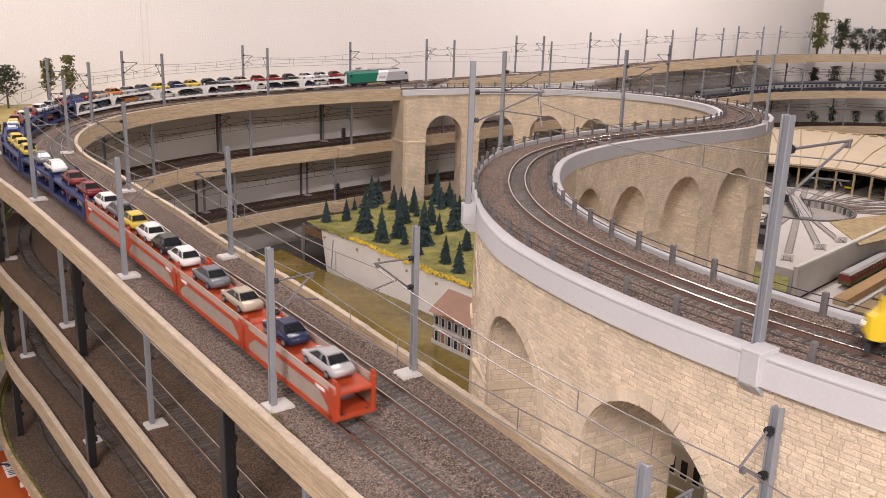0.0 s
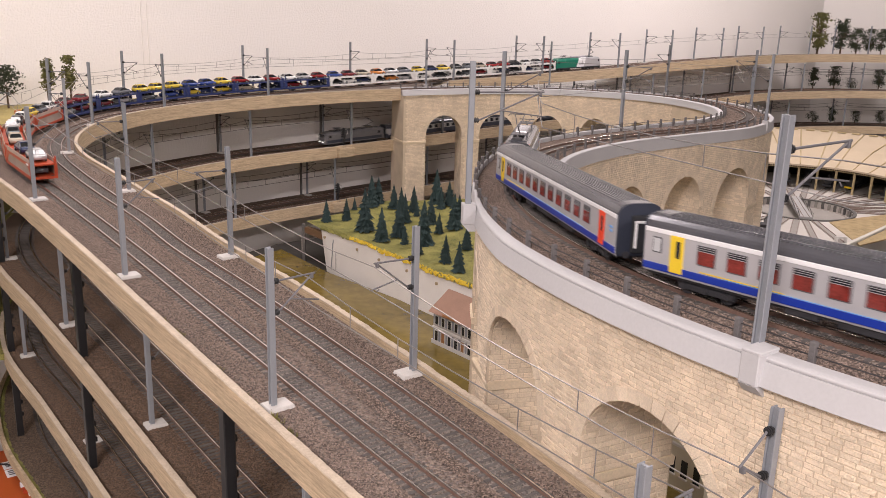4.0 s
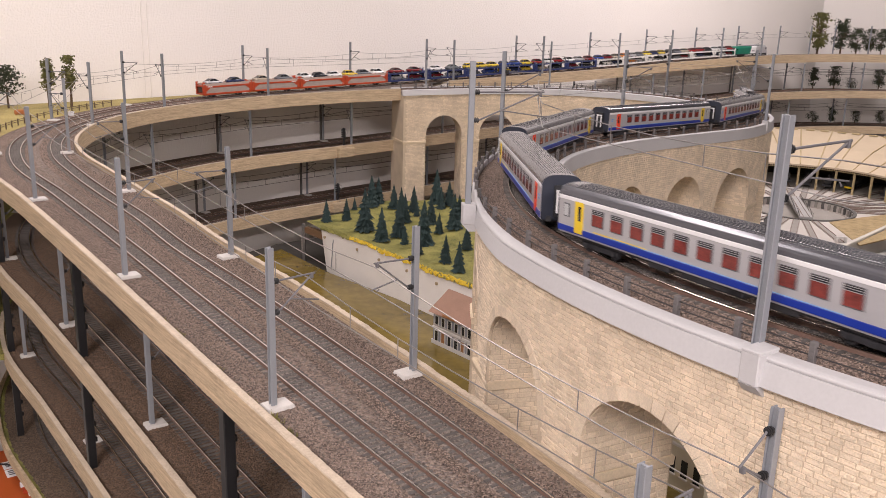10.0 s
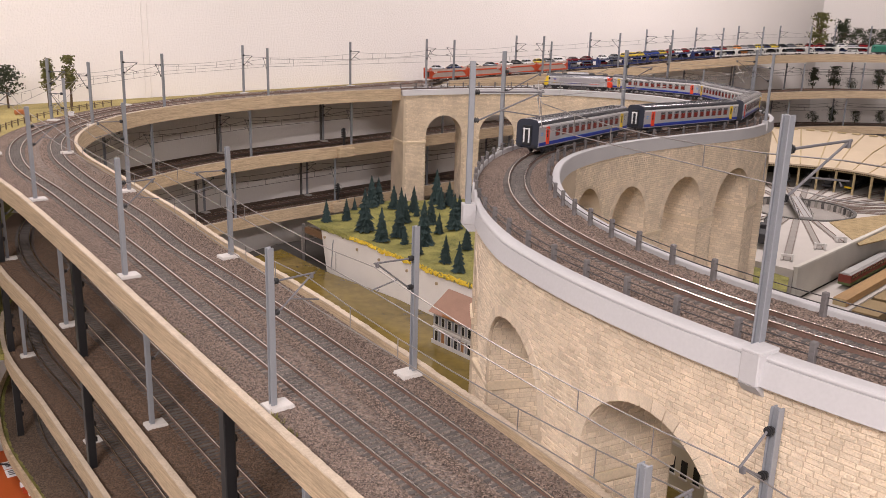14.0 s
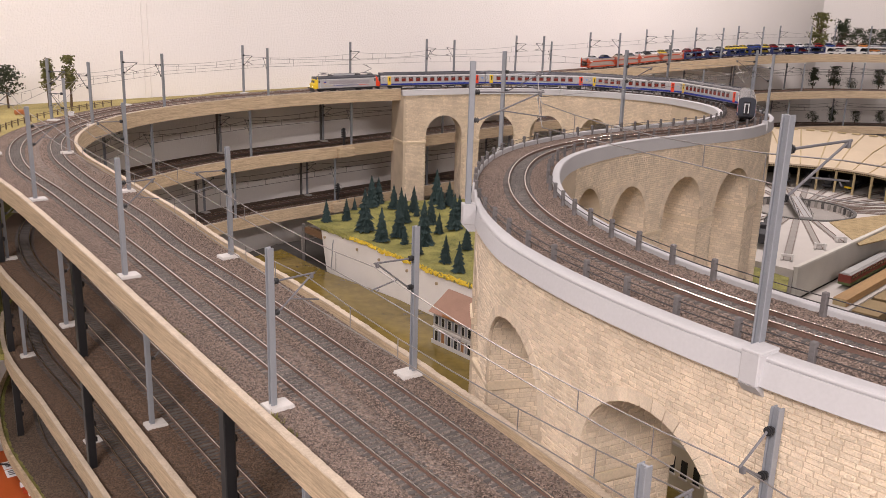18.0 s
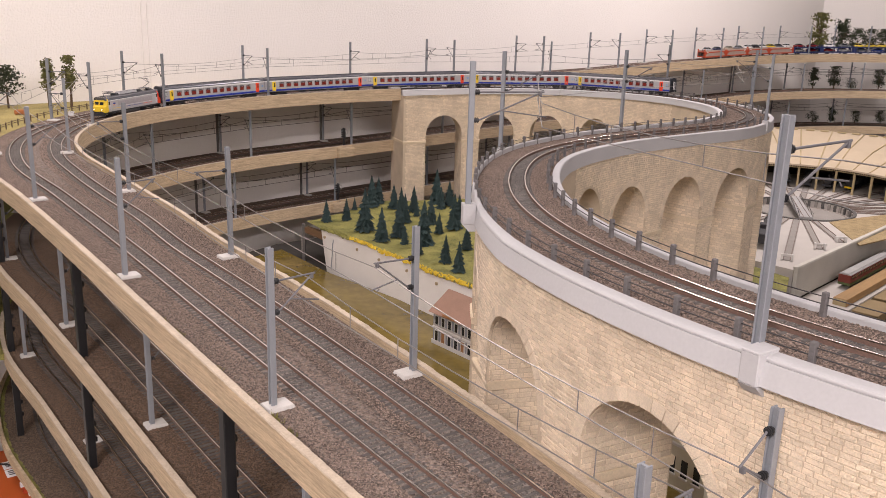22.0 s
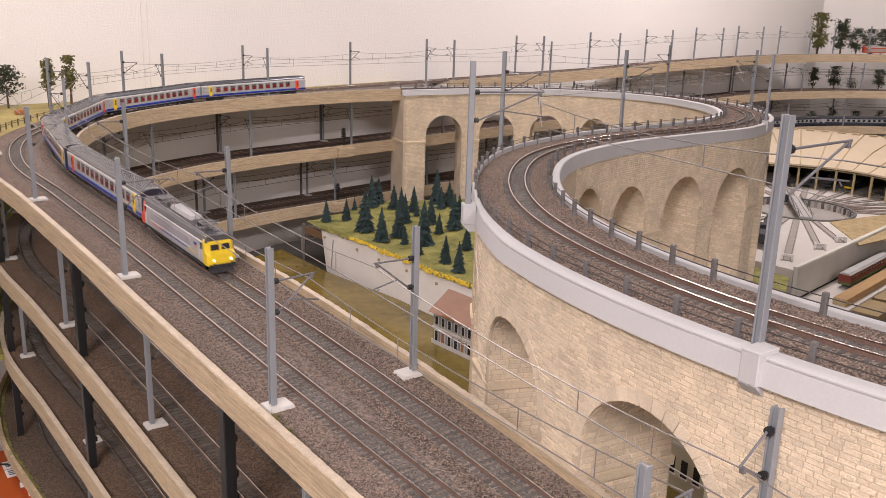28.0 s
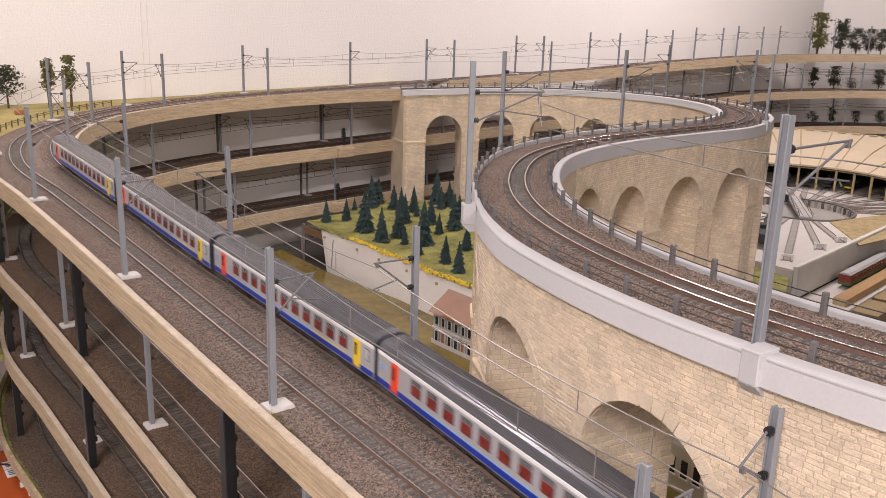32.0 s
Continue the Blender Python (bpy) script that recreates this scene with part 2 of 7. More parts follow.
def sweep(geo, line, s0, s1, profile, ds=0.02, closed=True, dips=None):
    """A cross-section of (offset, height) pairs drawn along a line."""
    n = max(1, int(round((s1 - s0) / ds)))
    k = len(profile(s0)) if callable(profile) else len(profile)
    vs, fs = [], []
    for i in range(n + 1):
        s = s0 + (s1 - s0) * i / n
        for o, h in profile(s) if callable(profile) else profile:
            vs.append(line.at(s, o, h))
    for i in range(n):
        for j in range(k if closed else k - 1):
            a, b = i * k + j, i * k + (j + 1) % k
            fs.append((a, b, b + k, a + k))
    if closed:
        fs.append(tuple(range(k - 1, -1, -1)))
        fs.append(tuple(range(n * k, n * k + k)))
    return geo.add(vs, fs)


# viaduct line: comes in high over the stone viaduct, loops back and falls to the front deck
C_IN = [(2.0, 0.16, 0.158), (1.4, 0.16, 0.148), (0.85, 0.18, 0.138), (0.55, 0.222, 0.132), (0.38, 0.288, 0.128)]
C_NODES = [(0.245, 0.395, 0.124), (0.141, 0.557, 0.118), (0.083, 0.744, 0.113), (0.079, 0.945, 0.107), (0.124, 1.144, 0.102), (0.232, 1.319, 0.098), (0.379, 1.473, 0.093), (0.529, 1.629, 0.088), (0.628, 1.824, 0.083), (0.654, 2.045, 0.078), (0.593, 2.261, 0.074), (0.451, 2.436, 0.068), (0.246, 2.529, 0.063), (0.012, 2.522, 0.057), (-0.216, 2.445, 0.051), (-0.417, 2.315, 0.046), (-0.581, 2.151, 0.041), (-0.692, 1.965, 0.037), (-0.731, 1.77, 0.034), (-0.708, 1.588, 0.031), (-0.644, 1.431, 0.028), (-0.559, 1.3, 0.025), (-0.471, 1.184, 0.02), (-0.383, 1.075, 0.015), (-0.3, 0.961, 0.01), (-0.204, 0.844, 0.004), (-0.103, 0.714, -0.001), (0.001, 0.576, -0.007)]
C_OUT = [(0.072, 0.476, -0.0115), (0.150, 0.364, -0.0165), (0.32, 0.135, -0.027), (0.86, -0.57, -0.058)]
# outer line: up the front deck, round the end and away along the wall
B_IN = [(0.80, -0.55, -0.056), (0.27, 0.155, -0.028), (0.108, 0.358, -0.018)]
B_NODES = [(-0.059, 0.57, -0.008), (-0.212, 0.766, 0.002), (-0.367, 0.967, 0.011), (-0.524, 1.165, 0.02), (-0.673, 1.355, 0.026), (-0.765, 1.563, 0.031), (-0.781, 1.794, 0.035), (-0.729, 2.029, 0.038), (-0.585, 2.244, 0.043), (-0.379, 2.437, 0.048), (-0.148, 2.626, 0.056), (0.093, 2.815, 0.065), (0.337, 3.007, 0.075), (0.58, 3.197, 0.085), (0.8, 3.412, 0.095), (1.038, 3.607, 0.104), (1.26, 3.78, 0.112), (1.42, 3.88, 0.116), (1.60, 3.945, 0.121), (1.80, 3.955, 0.126), (2.02, 3.91, 0.131), (2.6, 3.72, 0.144), (3.4, 3.40, 0.16)]
LC = Line(C_IN + C_NODES + C_OUT, len(C_IN))
LB = Line(B_IN + B_NODES, len(B_IN))
# inner line of the lower turns: along the wall, round the end and under the front deck
E_NODES = [(0.75, -0.40, -0.20), (0.050, 0.508, -0.162), (-0.103, 0.714, -0.153), (-0.3, 0.961, -0.142), (-0.471, 1.184, -0.132), (-0.644, 1.431, -0.124), (-0.731, 1.77, -0.118), (-0.672, 2.01, -0.115), (-0.53, 2.215, -0.110), (-0.34, 2.39, -0.105), (-0.118, 2.575, -0.097), (0.123, 2.765, -0.088), (0.367, 2.957, -0.078), (0.61, 3.147, -0.068), (0.83, 3.362, -0.058), (1.068, 3.557, -0.049), (1.28, 3.715, -0.041), (1.44, 3.80, -0.037), (1.62, 3.85, -0.032), (1.80, 3.855, -0.027), (2.02, 3.81, -0.022), (2.6, 3.62, -0.01), (3.4, 3.30, 0.005)]
LE = Line(E_NODES, 1)
PITCH = 0.152
GZ = -0.34  # ground of the lower landscape
DECK_END = 2.953  # on the viaduct line, where the stone viaduct meets the plywood deck
VIA_IN = -1.6


def many(line, s, off, dz=0.0):
    """Points for arrays of stations, offsets and heights."""
    s = np.asarray(s, float)
    p = np.stack([np.interp(s, line.s, line.p[:, k]) for k in range(3)], -1)
    t = np.stack([np.interp(s, line.s, line.t[:, k]) for k in range(2)], -1)
    t /= np.linalg.norm(t, axis=-1, keepdims=True)
    p[..., 0] -= t[..., 1] * off
    p[..., 1] += t[..., 0] * off
    p[..., 2] += dz
    return p


def nearest_s(line, p):
    return float(line.s[((line.p[:, :2] - np.array([p.x, p.y])) ** 2).sum(1).argmin()])


# ---- room ----
WN = Vector((-0.62, 0.785, 0)).normalized()
WD = Vector((0.785, 0.62, 0)).normalized()
WALL_D = 2.262
FLOOR_Z, CEIL_Z = -1.05, 1.42


def slab(name, a, b, z0, z1, thick, mat, label):
    """A wall from a to b in plan, its thickness on the left of the way."""
    a, b = Vector((*a, 0)), Vector((*b, 0))
    d = (b - a).normalized()
    n = Vector((-d.y, d.x, 0)) * thick
    vs = [(*p.xy, z) for z in (z0, z1) for p in (a, b, b + n, a + n)]
    g = Geo().add(vs, [(0, 3, 2, 1), (4, 5, 6, 7), (0, 1, 5, 4), (1, 2, 6, 5), (2, 3, 7, 6), (3, 0, 4, 7)])
    return tagged(part(name, g, mat), label, "wall", kind="structure")


wp = lambda u: (WN * WALL_D + WD * u).xy
K1, K0 = wp(4.02), wp(-2.2)
K2 = (4.6, 3.62)
slab("wall_north", K0, K1, FLOOR_Z, CEIL_Z, 0.1, M_WALL, "white rough-textured painted wall behind the railway")
slab("wall_east", K1, K2, FLOOR_Z, CEIL_Z, 0.1, M_WALL, "white painted wall behind the shelf decks")
# walls out of view, added to close the room; mid tone holds back fill
M_ROOM = material("unseen_wall_tone", (0.42, 0.39, 0.36), 0.8, var=0.06, scale=3, bump=0.05)
slab("wall_far_east", K2, (4.6, -2.4), FLOOR_Z, CEIL_Z, 0.1, M_ROOM, "unseen room wall, toned down to limit bounced light")
slab("wall_south", (4.6, -2.4), (-3.4, -2.4), FLOOR_Z, CEIL_Z, 0.1, M_ROOM, "unseen room wall, toned down to limit bounced light")
slab("wall_west", (-3.4, -2.4), tuple(K0), FLOOR_Z, CEIL_Z, 0.1, M_ROOM, "unseen room wall, toned down to limit bounced light")
# ceiling out of view, its tone chosen to weaken the bounced light
M_CEIL = material("unseen_ceiling_tone", (0.50, 0.485, 0.47), 0.9, var=0.04, scale=3, bump=0.1)
M_FLOOR = material("grey_floor_paint", (0.25, 0.22, 0.20), 0.7, var=0.2, scale=3, bump=0.1)
tagged(part("ceiling", Geo().box((0.6, 0.8, CEIL_Z + 0.03), (9, 8, 0.05)), M_CEIL), "unseen ceiling, toned down to limit bounced light", "ceiling", kind="structure")
tagged(part("floor", Geo().box((0.6, 0.8, FLOOR_Z - 0.03), (9, 8, 0.05)), M_FLOOR), "dark grey painted room floor", "floor", kind="structure")
g = Geo()
for u in (0.795, 0.810):
    p = WN * (WALL_D - 0.0015) + WD * u
    g.box((0, 0, 0), (0.0022, 0.0036, 1.5), pose(p.x, p.y, 0.75, 0, 0, 38.3))
tagged(part("wall_joint", g, M_WALL), "faint vertical joint in the white wall", "wall joint", kind="structure")

# ---- decks ----


def strip(name, rows, thick, mat, label, category="deck", under=True):
    """A board between two edges: rows of (left point, right point)."""
    vs, fs = [], []
    for a, b in rows:
        vs += [a, b, (b[0], b[1], b[2] - thick), (a[0], a[1], a[2] - thick)]
    n = len(rows)
    for i in range(n - 1):
        for j in range(4):
            k, l = i * 4 + j, i * 4 + (j + 1) % 4
            fs.append((k, l, l + 4, k + 4))
    fs += [(3, 2, 1, 0), ((n - 1) * 4, (n - 1) * 4 + 1, (n - 1) * 4 + 2, (n - 1) * 4 + 3)]
    if category == "deck" and under:
        strip(name + "_board", [((a[0], a[1], a[2] - thick - 0.0005), (b[0], b[1], b[2] - thick - 0.0005)) for a, b in rows], 0.004, M_UNDERPLY, "pale plywood board under a gravel deck", "deck board")
    return tagged(part(name, Geo().add(vs, fs), mat), label, category, kind="structure")


def lerp_table(s, table):
    return float(np.interp(s, [a for a, _ in table], [b for _, b in table]))


BED = -0.0042
OUT_TAB = [(0.0, 0.047), (1.0, 0.047), (1.5, 0.05), (2.6, 0.07), (9.0, 0.075)]
IN_TAB = [(2.5, 0.030), (3.3, 0.028), (3.9, 0.028), (4.2, 0.030), (4.5, 0.044), (5.1, 0.044), (5.263, 0.040), (5.45, 0.034), (5.6, 0.026), (6.5, 0.026)]
rows = []
for i in range(141):
    s = -0.9 + i * (2.78 + 0.9) / 140
    a = LB.at(s, lerp_table(s, OUT_TAB), BED)
    sc = nearest_s(LC, LB.at(s))
    sc = max(sc, DECK_END)
    b = LC.at(sc, lerp_table(sc, IN_TAB), BED)
    rows.append((a, b))
strip("deck_top", rows, 0.010, M_BALLAST, "gravel-covered double-track deck of the upper level")
rows = [(LB.at(s, lerp_table(s, OUT_TAB), BED), LB.at(s, -0.040, BED)) for s in np.linspace(2.785, 6.6, 120)]
strip("deck_wall", rows, 0.010, M_BROWN, "brown gravel deck along the wall")


def rough(s, k, size=0.0005):
    """Small unevenness of a sawn edge along its length."""
    return size * (noise.noise(Vector((s * 130, k * 7.3, 0))) + noise.noise(Vector((s * 380, k * 3.1, 5))))


def edge_board(name, line, s0, s1, off, thick, top, height, label, ds=0.02):
    """Plywood fascia with a pale painted top, standing on the side of a deck."""
    ob = thing(name, label, "edge board", "deck edge boards", "structure")
    o2 = off + thick
    part("face", sweep(Geo(), line, s0, s1, lambda s: [(off, top - height + rough(s, 3)), (o2 + rough(s, 4) * 0.5, top - height + rough(s, 3)), (o2 + rough(s, 5) * 0.5, top - 0.0012), (off, top - 0.0012)], ds), M_PLY, ob)
    part("edge_top", sweep(Geo(), line, s0, s1, lambda s: [(off, top - 0.0012), (o2 + rough(s, 5) * 0.5, top - 0.0012), (o2 - 0.0006 + rough(s, 6) * 0.8, top + rough(s, 7)), (off + rough(s, 8) * 0.5, top + rough(s, 9) * 0.6)], ds), M_PLYTOP, ob, "pale painted top edge")
    return ob


edge_board("edge_board", LB, -0.2, 1.16, 0.046, 0.0065, 0.003, 0.0265, "layered pale plywood edge of the front deck", 0.0025)


def inner_board(line, table, s0, s1, top, height, thick, label, ds=0.02):
    ob = thing("edge_board", label, "edge board", "deck edge boards", "structure")
    n = int((s1 - s0) / ds)
    for nm, z0, z1, mat in (("face", top - height, top - 0.0012, M_PLY), ("edge_top", top - 0.0012, top, M_PLYTOP)):
        vs, fs = [], []
        for i in range(n + 1):
            s = s0 + (s1 - s0) * i / n
            o = lerp_table(s, table)
            e = rough(s, 2) if nm == "edge_top" else 0.0
            vs += [line.at(s, o, z0), line.at(s, o + thick, z0), line.at(s, o + thick + e * 0.5, z1 + e), line.at(s, o + rough(s, 4) * 0.5, z1 + e * 0.7)]
        for i in range(n):
            for j in range(4):
                a, b = i * 4 + j, i * 4 + (j + 1) % 4
                fs.append((a, b, b + 4, a + 4))
        fs += [(3, 2, 1, 0), (n * 4, n * 4 + 1, n * 4 + 2, n * 4 + 3)]
        part(nm, Geo().add(vs, fs), mat, ob)
    return ob


inner_board(LC, IN_TAB, DECK_END, 6.4, 0.004, 0.032, 0.0055, "curved pale plywood edge on the inside of the upper deck", 0.004)
edge_board("edge_board", LB, 2.70, 6.6, -0.046, 0.006, 0.002, 0.034, "pale plywood edge of the deck along the wall")

# lower turns of the spiral
for lev in (1, 2):
    lb, le = LB.lower(PITCH * lev), LE.lower(PITCH * (lev - 1))
    rows = []
    for s in np.linspace(-0.9, 6.6, 200):
        rows.append((lb.at(s, lerp_table(s, OUT_TAB), BED), le.at(nearest_s(le, lb.at(s)), -0.030, BED)))
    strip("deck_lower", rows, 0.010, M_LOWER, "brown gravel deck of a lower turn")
    edge_board("edge_board", lb, -0.2, 1.16, 0.046, 0.0065, 0.003, 0.0265, "layered pale plywood edge of a lower deck", 0.003)
    edge_board("edge_board", le, 0.9, 6.4, -0.036, 0.006, 0.006, 0.032, "pale plywood edge of a lower deck at the back")

# grass at the outside of the end curve, on every level
for lev in (0, 1, 2):
    lb = LB.lower(PITCH * lev)
    rows = []
    for s in np.linspace(0.98, 2.62 if lev == 0 else 1.5, 40):
        a = lb.at(s, lerp_table(s, OUT_TAB) - 0.002, BED + 0.001)
        p = lb.at(s)
        dist = (WALL_D - 0.004 - WN.dot(Vector((p.x, p.y, 0))))
        t = math.radians(lb.turn(s))
        nl = Vector((-math.sin(t), math.cos(t), 0))
        k = max(WN.dot(nl), 0.12)
        reach = max(min(dist / k, 0.75), 0.072)
        b = lb.at(s, reach, BED - 0.006 if s < 2.0 else BED - 0.002)
        rows.append((b, a))
    strip("grass_verge", rows, 0.010, M_GRASS if lev else M_HAY, "straw-coloured flock grass beside the end curve" if lev == 0 else "green flock grass beside a lower end curve", "grass")

# ---- tracks ----
GAUGE = 0.0173
M_SLEEPERONE = material("grey_wood_sleeper_one", (0.105, 0.094, 0.088), 0.85, var=0.25, scale=70, bump=0.2, rand=0.25)


def track(name, line, s0, s1, label, ds=0.02, sleepers=True, bed=None, head=0.00065, shine=None, near=None):
    ob = thing(name, label, "railway track", "tracks")
    for sd in (-1, 1):
        o = sd * GAUGE / 2
        part("rail", sweep(Geo(), line, s0, s1, [(o - 0.00065, -0.0032), (o + 0.00065, -0.0032), (o + 0.0004, -0.0005), (o - 0.0004, -0.0005)], ds), M_RAIL, ob)
        part("rail_head", sweep(Geo(), line, s0, s1, [(o - head, -0.0006), (o + head, -0.0006), (o + head, 0.0), (o + head * 0.6, 0.0002), (o - head * 0.6, 0.0002), (o - head, 0.0)], ds), shine or M_RAILTOP, ob, "polished running surface")
    if bed:
        part("gravel_strip", sweep(Geo(), line, s0, s1, [(-0.016, -0.0044), (-0.013, -0.0034), (0.013, -0.0034), (0.016, -0.0044)], ds, closed=False), bed, ob)
    if sleepers:
        n = int((s1 - s0) / 0.0068)
        s = s0 + (np.arange(n) + 0.5) * (s1 - s0) / n
        if near:
            lone = s[(s > near[0]) & (s < near[1])]
            s = s[(s <= near[0]) | (s >= near[1])]
            n = len(s)
            me = Geo().box((0, 0, -0.0035), (0.0028, 0.029, 0.0010), taper=(0.9, 1)).mesh("sleeper", M_SLEEPERONE)
            for x in lone:
                part("sleeper", me, None, ob, m=line.frame_at(float(x)))
        r = np.random.default_rng(5)
        jit = r.uniform(-0.0003, 0.0003, n)
        hw, hl = 0.00145, 0.0145
        cor = [(-hw, -hl, -0.0040), (hw, -hl, -0.0040), (hw, hl, -0.0040), (-hw, hl, -0.0040), (-hw * 0.9, -hl, -0.0030), (hw * 0.9, -hl, -0.0030), (hw * 0.9, hl, -0.0030), (-hw * 0.9, hl, -0.0030)]
        pts = np.stack([many(line, s + jit + a, b, c) for a, b, c in cor], 1).reshape(-1, 3)
        fs = []
        for i in range(n):
            k = i * 8
            fs += [(k + 4, k + 5, k + 6, k + 7), (k, k + 1, k + 5, k + 4), (k + 1, k + 2, k + 6, k + 5), (k + 2, k + 3, k + 7, k + 6), (k + 3, k, k + 4, k + 7)]
        sl = part("sleepers", Geo().add(pts, fs), M_SLEEPER, ob)
        sl["kind"] = "stuff"
    return ob


track("railway_track", LC, VIA_IN, DECK_END, "track over the viaduct, rail heads toned down for weaker glints", bed=M_GRIT, shine=M_RAILDULL, near=(-0.1, 0.55))
track("railway_track", LC, DECK_END, 6.4, "track with bright rails on the inner side of the deck", bed=M_GRIT, head=0.0006, near=(4.75, 5.6))
track("railway_track", LB, -0.9, 6.6, "track with bright rails on the outer side of the deck", bed=M_GRIT, head=0.0006, near=(-0.1, 0.8))
for lev in (1, 2):
    track("railway_track", LB.lower(PITCH * lev), -0.9, 6.6, "track on the outer side of a lower turn", ds=0.03)
    track("railway_track", LE.lower(PITCH * (lev - 1)), -0.8, 6.6, "track on the inner side of a lower turn", ds=0.03)

# ---- viaduct ----
V_OUT, V_IN = 0.0620, -0.046


WAIST = [0.29, 0.47, 0.95, 1.4]  # the outer side draws in round the tight bend


def parapet_in(s):
    return float(np.interp(s, WAIST, [0.0525, 0.0425, 0.0425, 0.0525]))


def parapet_wide(s):
    return float(np.interp(s, WAIST, [0.0150, 0.0048, 0.0048, 0.0150]))


def outer_face(s):
    """Offset of the outer face of the arches."""
    return np.interp(s, WAIST, [V_OUT, 0.0420, 0.0420, V_OUT])


def inner_face(s):
    """Offset of the inner face of the arches, shallower at the near end."""
    return float(np.interp(s, [0.50, 0.80], [-0.016, V_IN]))


BAND = -0.0125
ARCHES = [(-0.18, 0.053), (-0.03, 0.053), (0.122, 0.053), (0.276, 0.0515), (0.43, 0.053), (0.58, 0.053), (0.73, 0.053), (0.875, 0.055), (1.024, 0.058), (1.195, 0.060), (1.367, 0.063), (1.558, 0.062), (1.738, 0.057), (1.86, 0.057), (2.014, 0.056), (2.176, 0.055), (2.338, 0.055), (2.50, 0.055), (2.662, 0.055), (2.826, 0.057)]


def crown_drop(sc):
    """Depth of an arch crown below the rail."""
    return -0.0555 if sc < 0.9 else -0.070



def spring_z(sc, r):
    return float(np.interp(sc, LC.s, LC.p[:, 2])) + crown_drop(sc) - r


def arch_floor(s):
    """The lowest stone above station s: the ground, or the underside of an arch."""
    for sc, r in ARCHES:
        if abs(s - sc) < r:
            return spring_z(sc, r) + math.sqrt(max(r * r - (s - sc) ** 2, 0))
    return GZ


cols = []
prev = -0.95
for sc, r in ARCHES:
    if not cols or sc - r > prev:
        n = max(1, int((sc - r - prev) / 0.01))
        cols += [(prev + (sc - r - prev) * i / n, GZ) for i in range(n + 1)]
    sp = spring_z(sc, r)
    cols += [(sc - r * math.cos(math.pi * i / 28), sp + r * math.sin(math.pi * i / 28)) for i in range(29)]
    prev = sc + r
n = 12
cols += [(prev + (DECK_END - prev) * i / n, GZ) for i in range(n + 1)]
vs, fs = [], []
for s, zb in cols:
    zt = LC.at(s).z + BAND
    for o in (float(outer_face(s)), inner_face(s)):
        p = LC.at(s, o)
        vs += [(p.x, p.y, zb), (p.x, p.y, zt)]
for i in range(len(cols) - 1):
    k = i * 4
    if abs(cols[i][0] - cols[i + 1][0]) > 1e-9:
        fs += [(k, k + 1, k + 5, k + 4), (k + 2, k + 6, k + 7, k + 3), (k + 1, k + 3, k + 7, k + 5)]
    fs.append((k, k + 4, k + 6, k + 2))
fs += [(0, 2, 3, 1), ((len(cols) - 1) * 4, (len(cols) - 1) * 4 + 1, (len(cols) - 1) * 4 + 3, (len(cols) - 1) * 4 + 2)]
viaduct = thing("viaduct", "long curved cream stone viaduct with round arches and concrete parapet", "viaduct")
part("core", Geo().add(vs, fs), M_BRICKBED, viaduct, "cream mortar core of the arches and piers")
part("bed", sweep(Geo(), LC, VIA_IN, DECK_END, lambda s: [(-0.0388, -0.0124), (-0.0388, -0.0040), (parapet_in(s) + 0.0005, -0.0040), (parapet_in(s) + 0.0005, -0.0124)], 0.02), M_BALLAST, viaduct, "brown gravel track bed")


def parapet_section(side, s):
    o, wd = (parapet_in(s), parapet_wide(s)) if side > 0 else (-0.0385, 0.0102)
    tp = 0.0028 if side > 0 else -0.0004
    if side > 0:
        wt = wd * 0.78
        return [(o, -0.0125), (o, tp - 0.0012), (o + 0.0006, tp - 0.0004), (o + 0.0016, tp), (o + wt * 0.75, tp), (o + wt * 0.93, tp - 0.0005), (o + wt, tp - 0.0013), (o + wt + 0.0001, tp - 0.0022), (o + wt - 0.0005, tp - 0.0023), (o + wt - 0.0005, tp - 0.0028), (o + wt + 0.0002, tp - 0.0029), (o + wd, -0.0125)]
    wt = wd * 0.82
    return [(o, -0.0125), (o, tp - 0.0006), (o - 0.0005, tp), (o - wt + 0.001, tp), (o - wt, tp - 0.0007), (o - wt - 0.0001, -0.0020), (o - wt + 0.0004, -0.0021), (o - wt + 0.0004, -0.0027), (o - wt - 0.0002, -0.0028), (o - wd, -0.0195), (o, -0.0195)]


for side in (1, -1):
    part("parapet", sweep(Geo(), LC, VIA_IN, DECK_END + 0.004, lambda s: parapet_section(side, s), 0.012), M_CONCRETE, viaduct, "pale grey concrete parapet band")
# string course on the piers, and the stepped pier below it
edges = [-0.30] + [x for sc, r in ARCHES for x in (sc - r, sc + r)] + [DECK_END]
piers = [(edges[i], edges[i + 1]) for i in range(0, len(edges), 2)]
for a, b in piers[1:]:
    if b - a < 0.004:
        b = a + 0.03
    mid = (a + b) / 2
    z = -0.133 if mid < 0.9 else (-0.155 if mid < 1.8 else -0.143)
    vi, vo, h = inner_face(mid), float(outer_face(mid)), 0.0036
    part("string_course", sweep(Geo(), LC, a - 0.0018, b + 0.0018, [(vi - 0.0016, z - h), (vi - 0.0024, z + h * 0.6), (vi - 0.0012, z + h), (vo + 0.0012, z + h), (vo + 0.0024, z + h * 0.6), (vo + 0.0016, z - h)], 0.02), M_STONE, viaduct, "projecting stone string course")


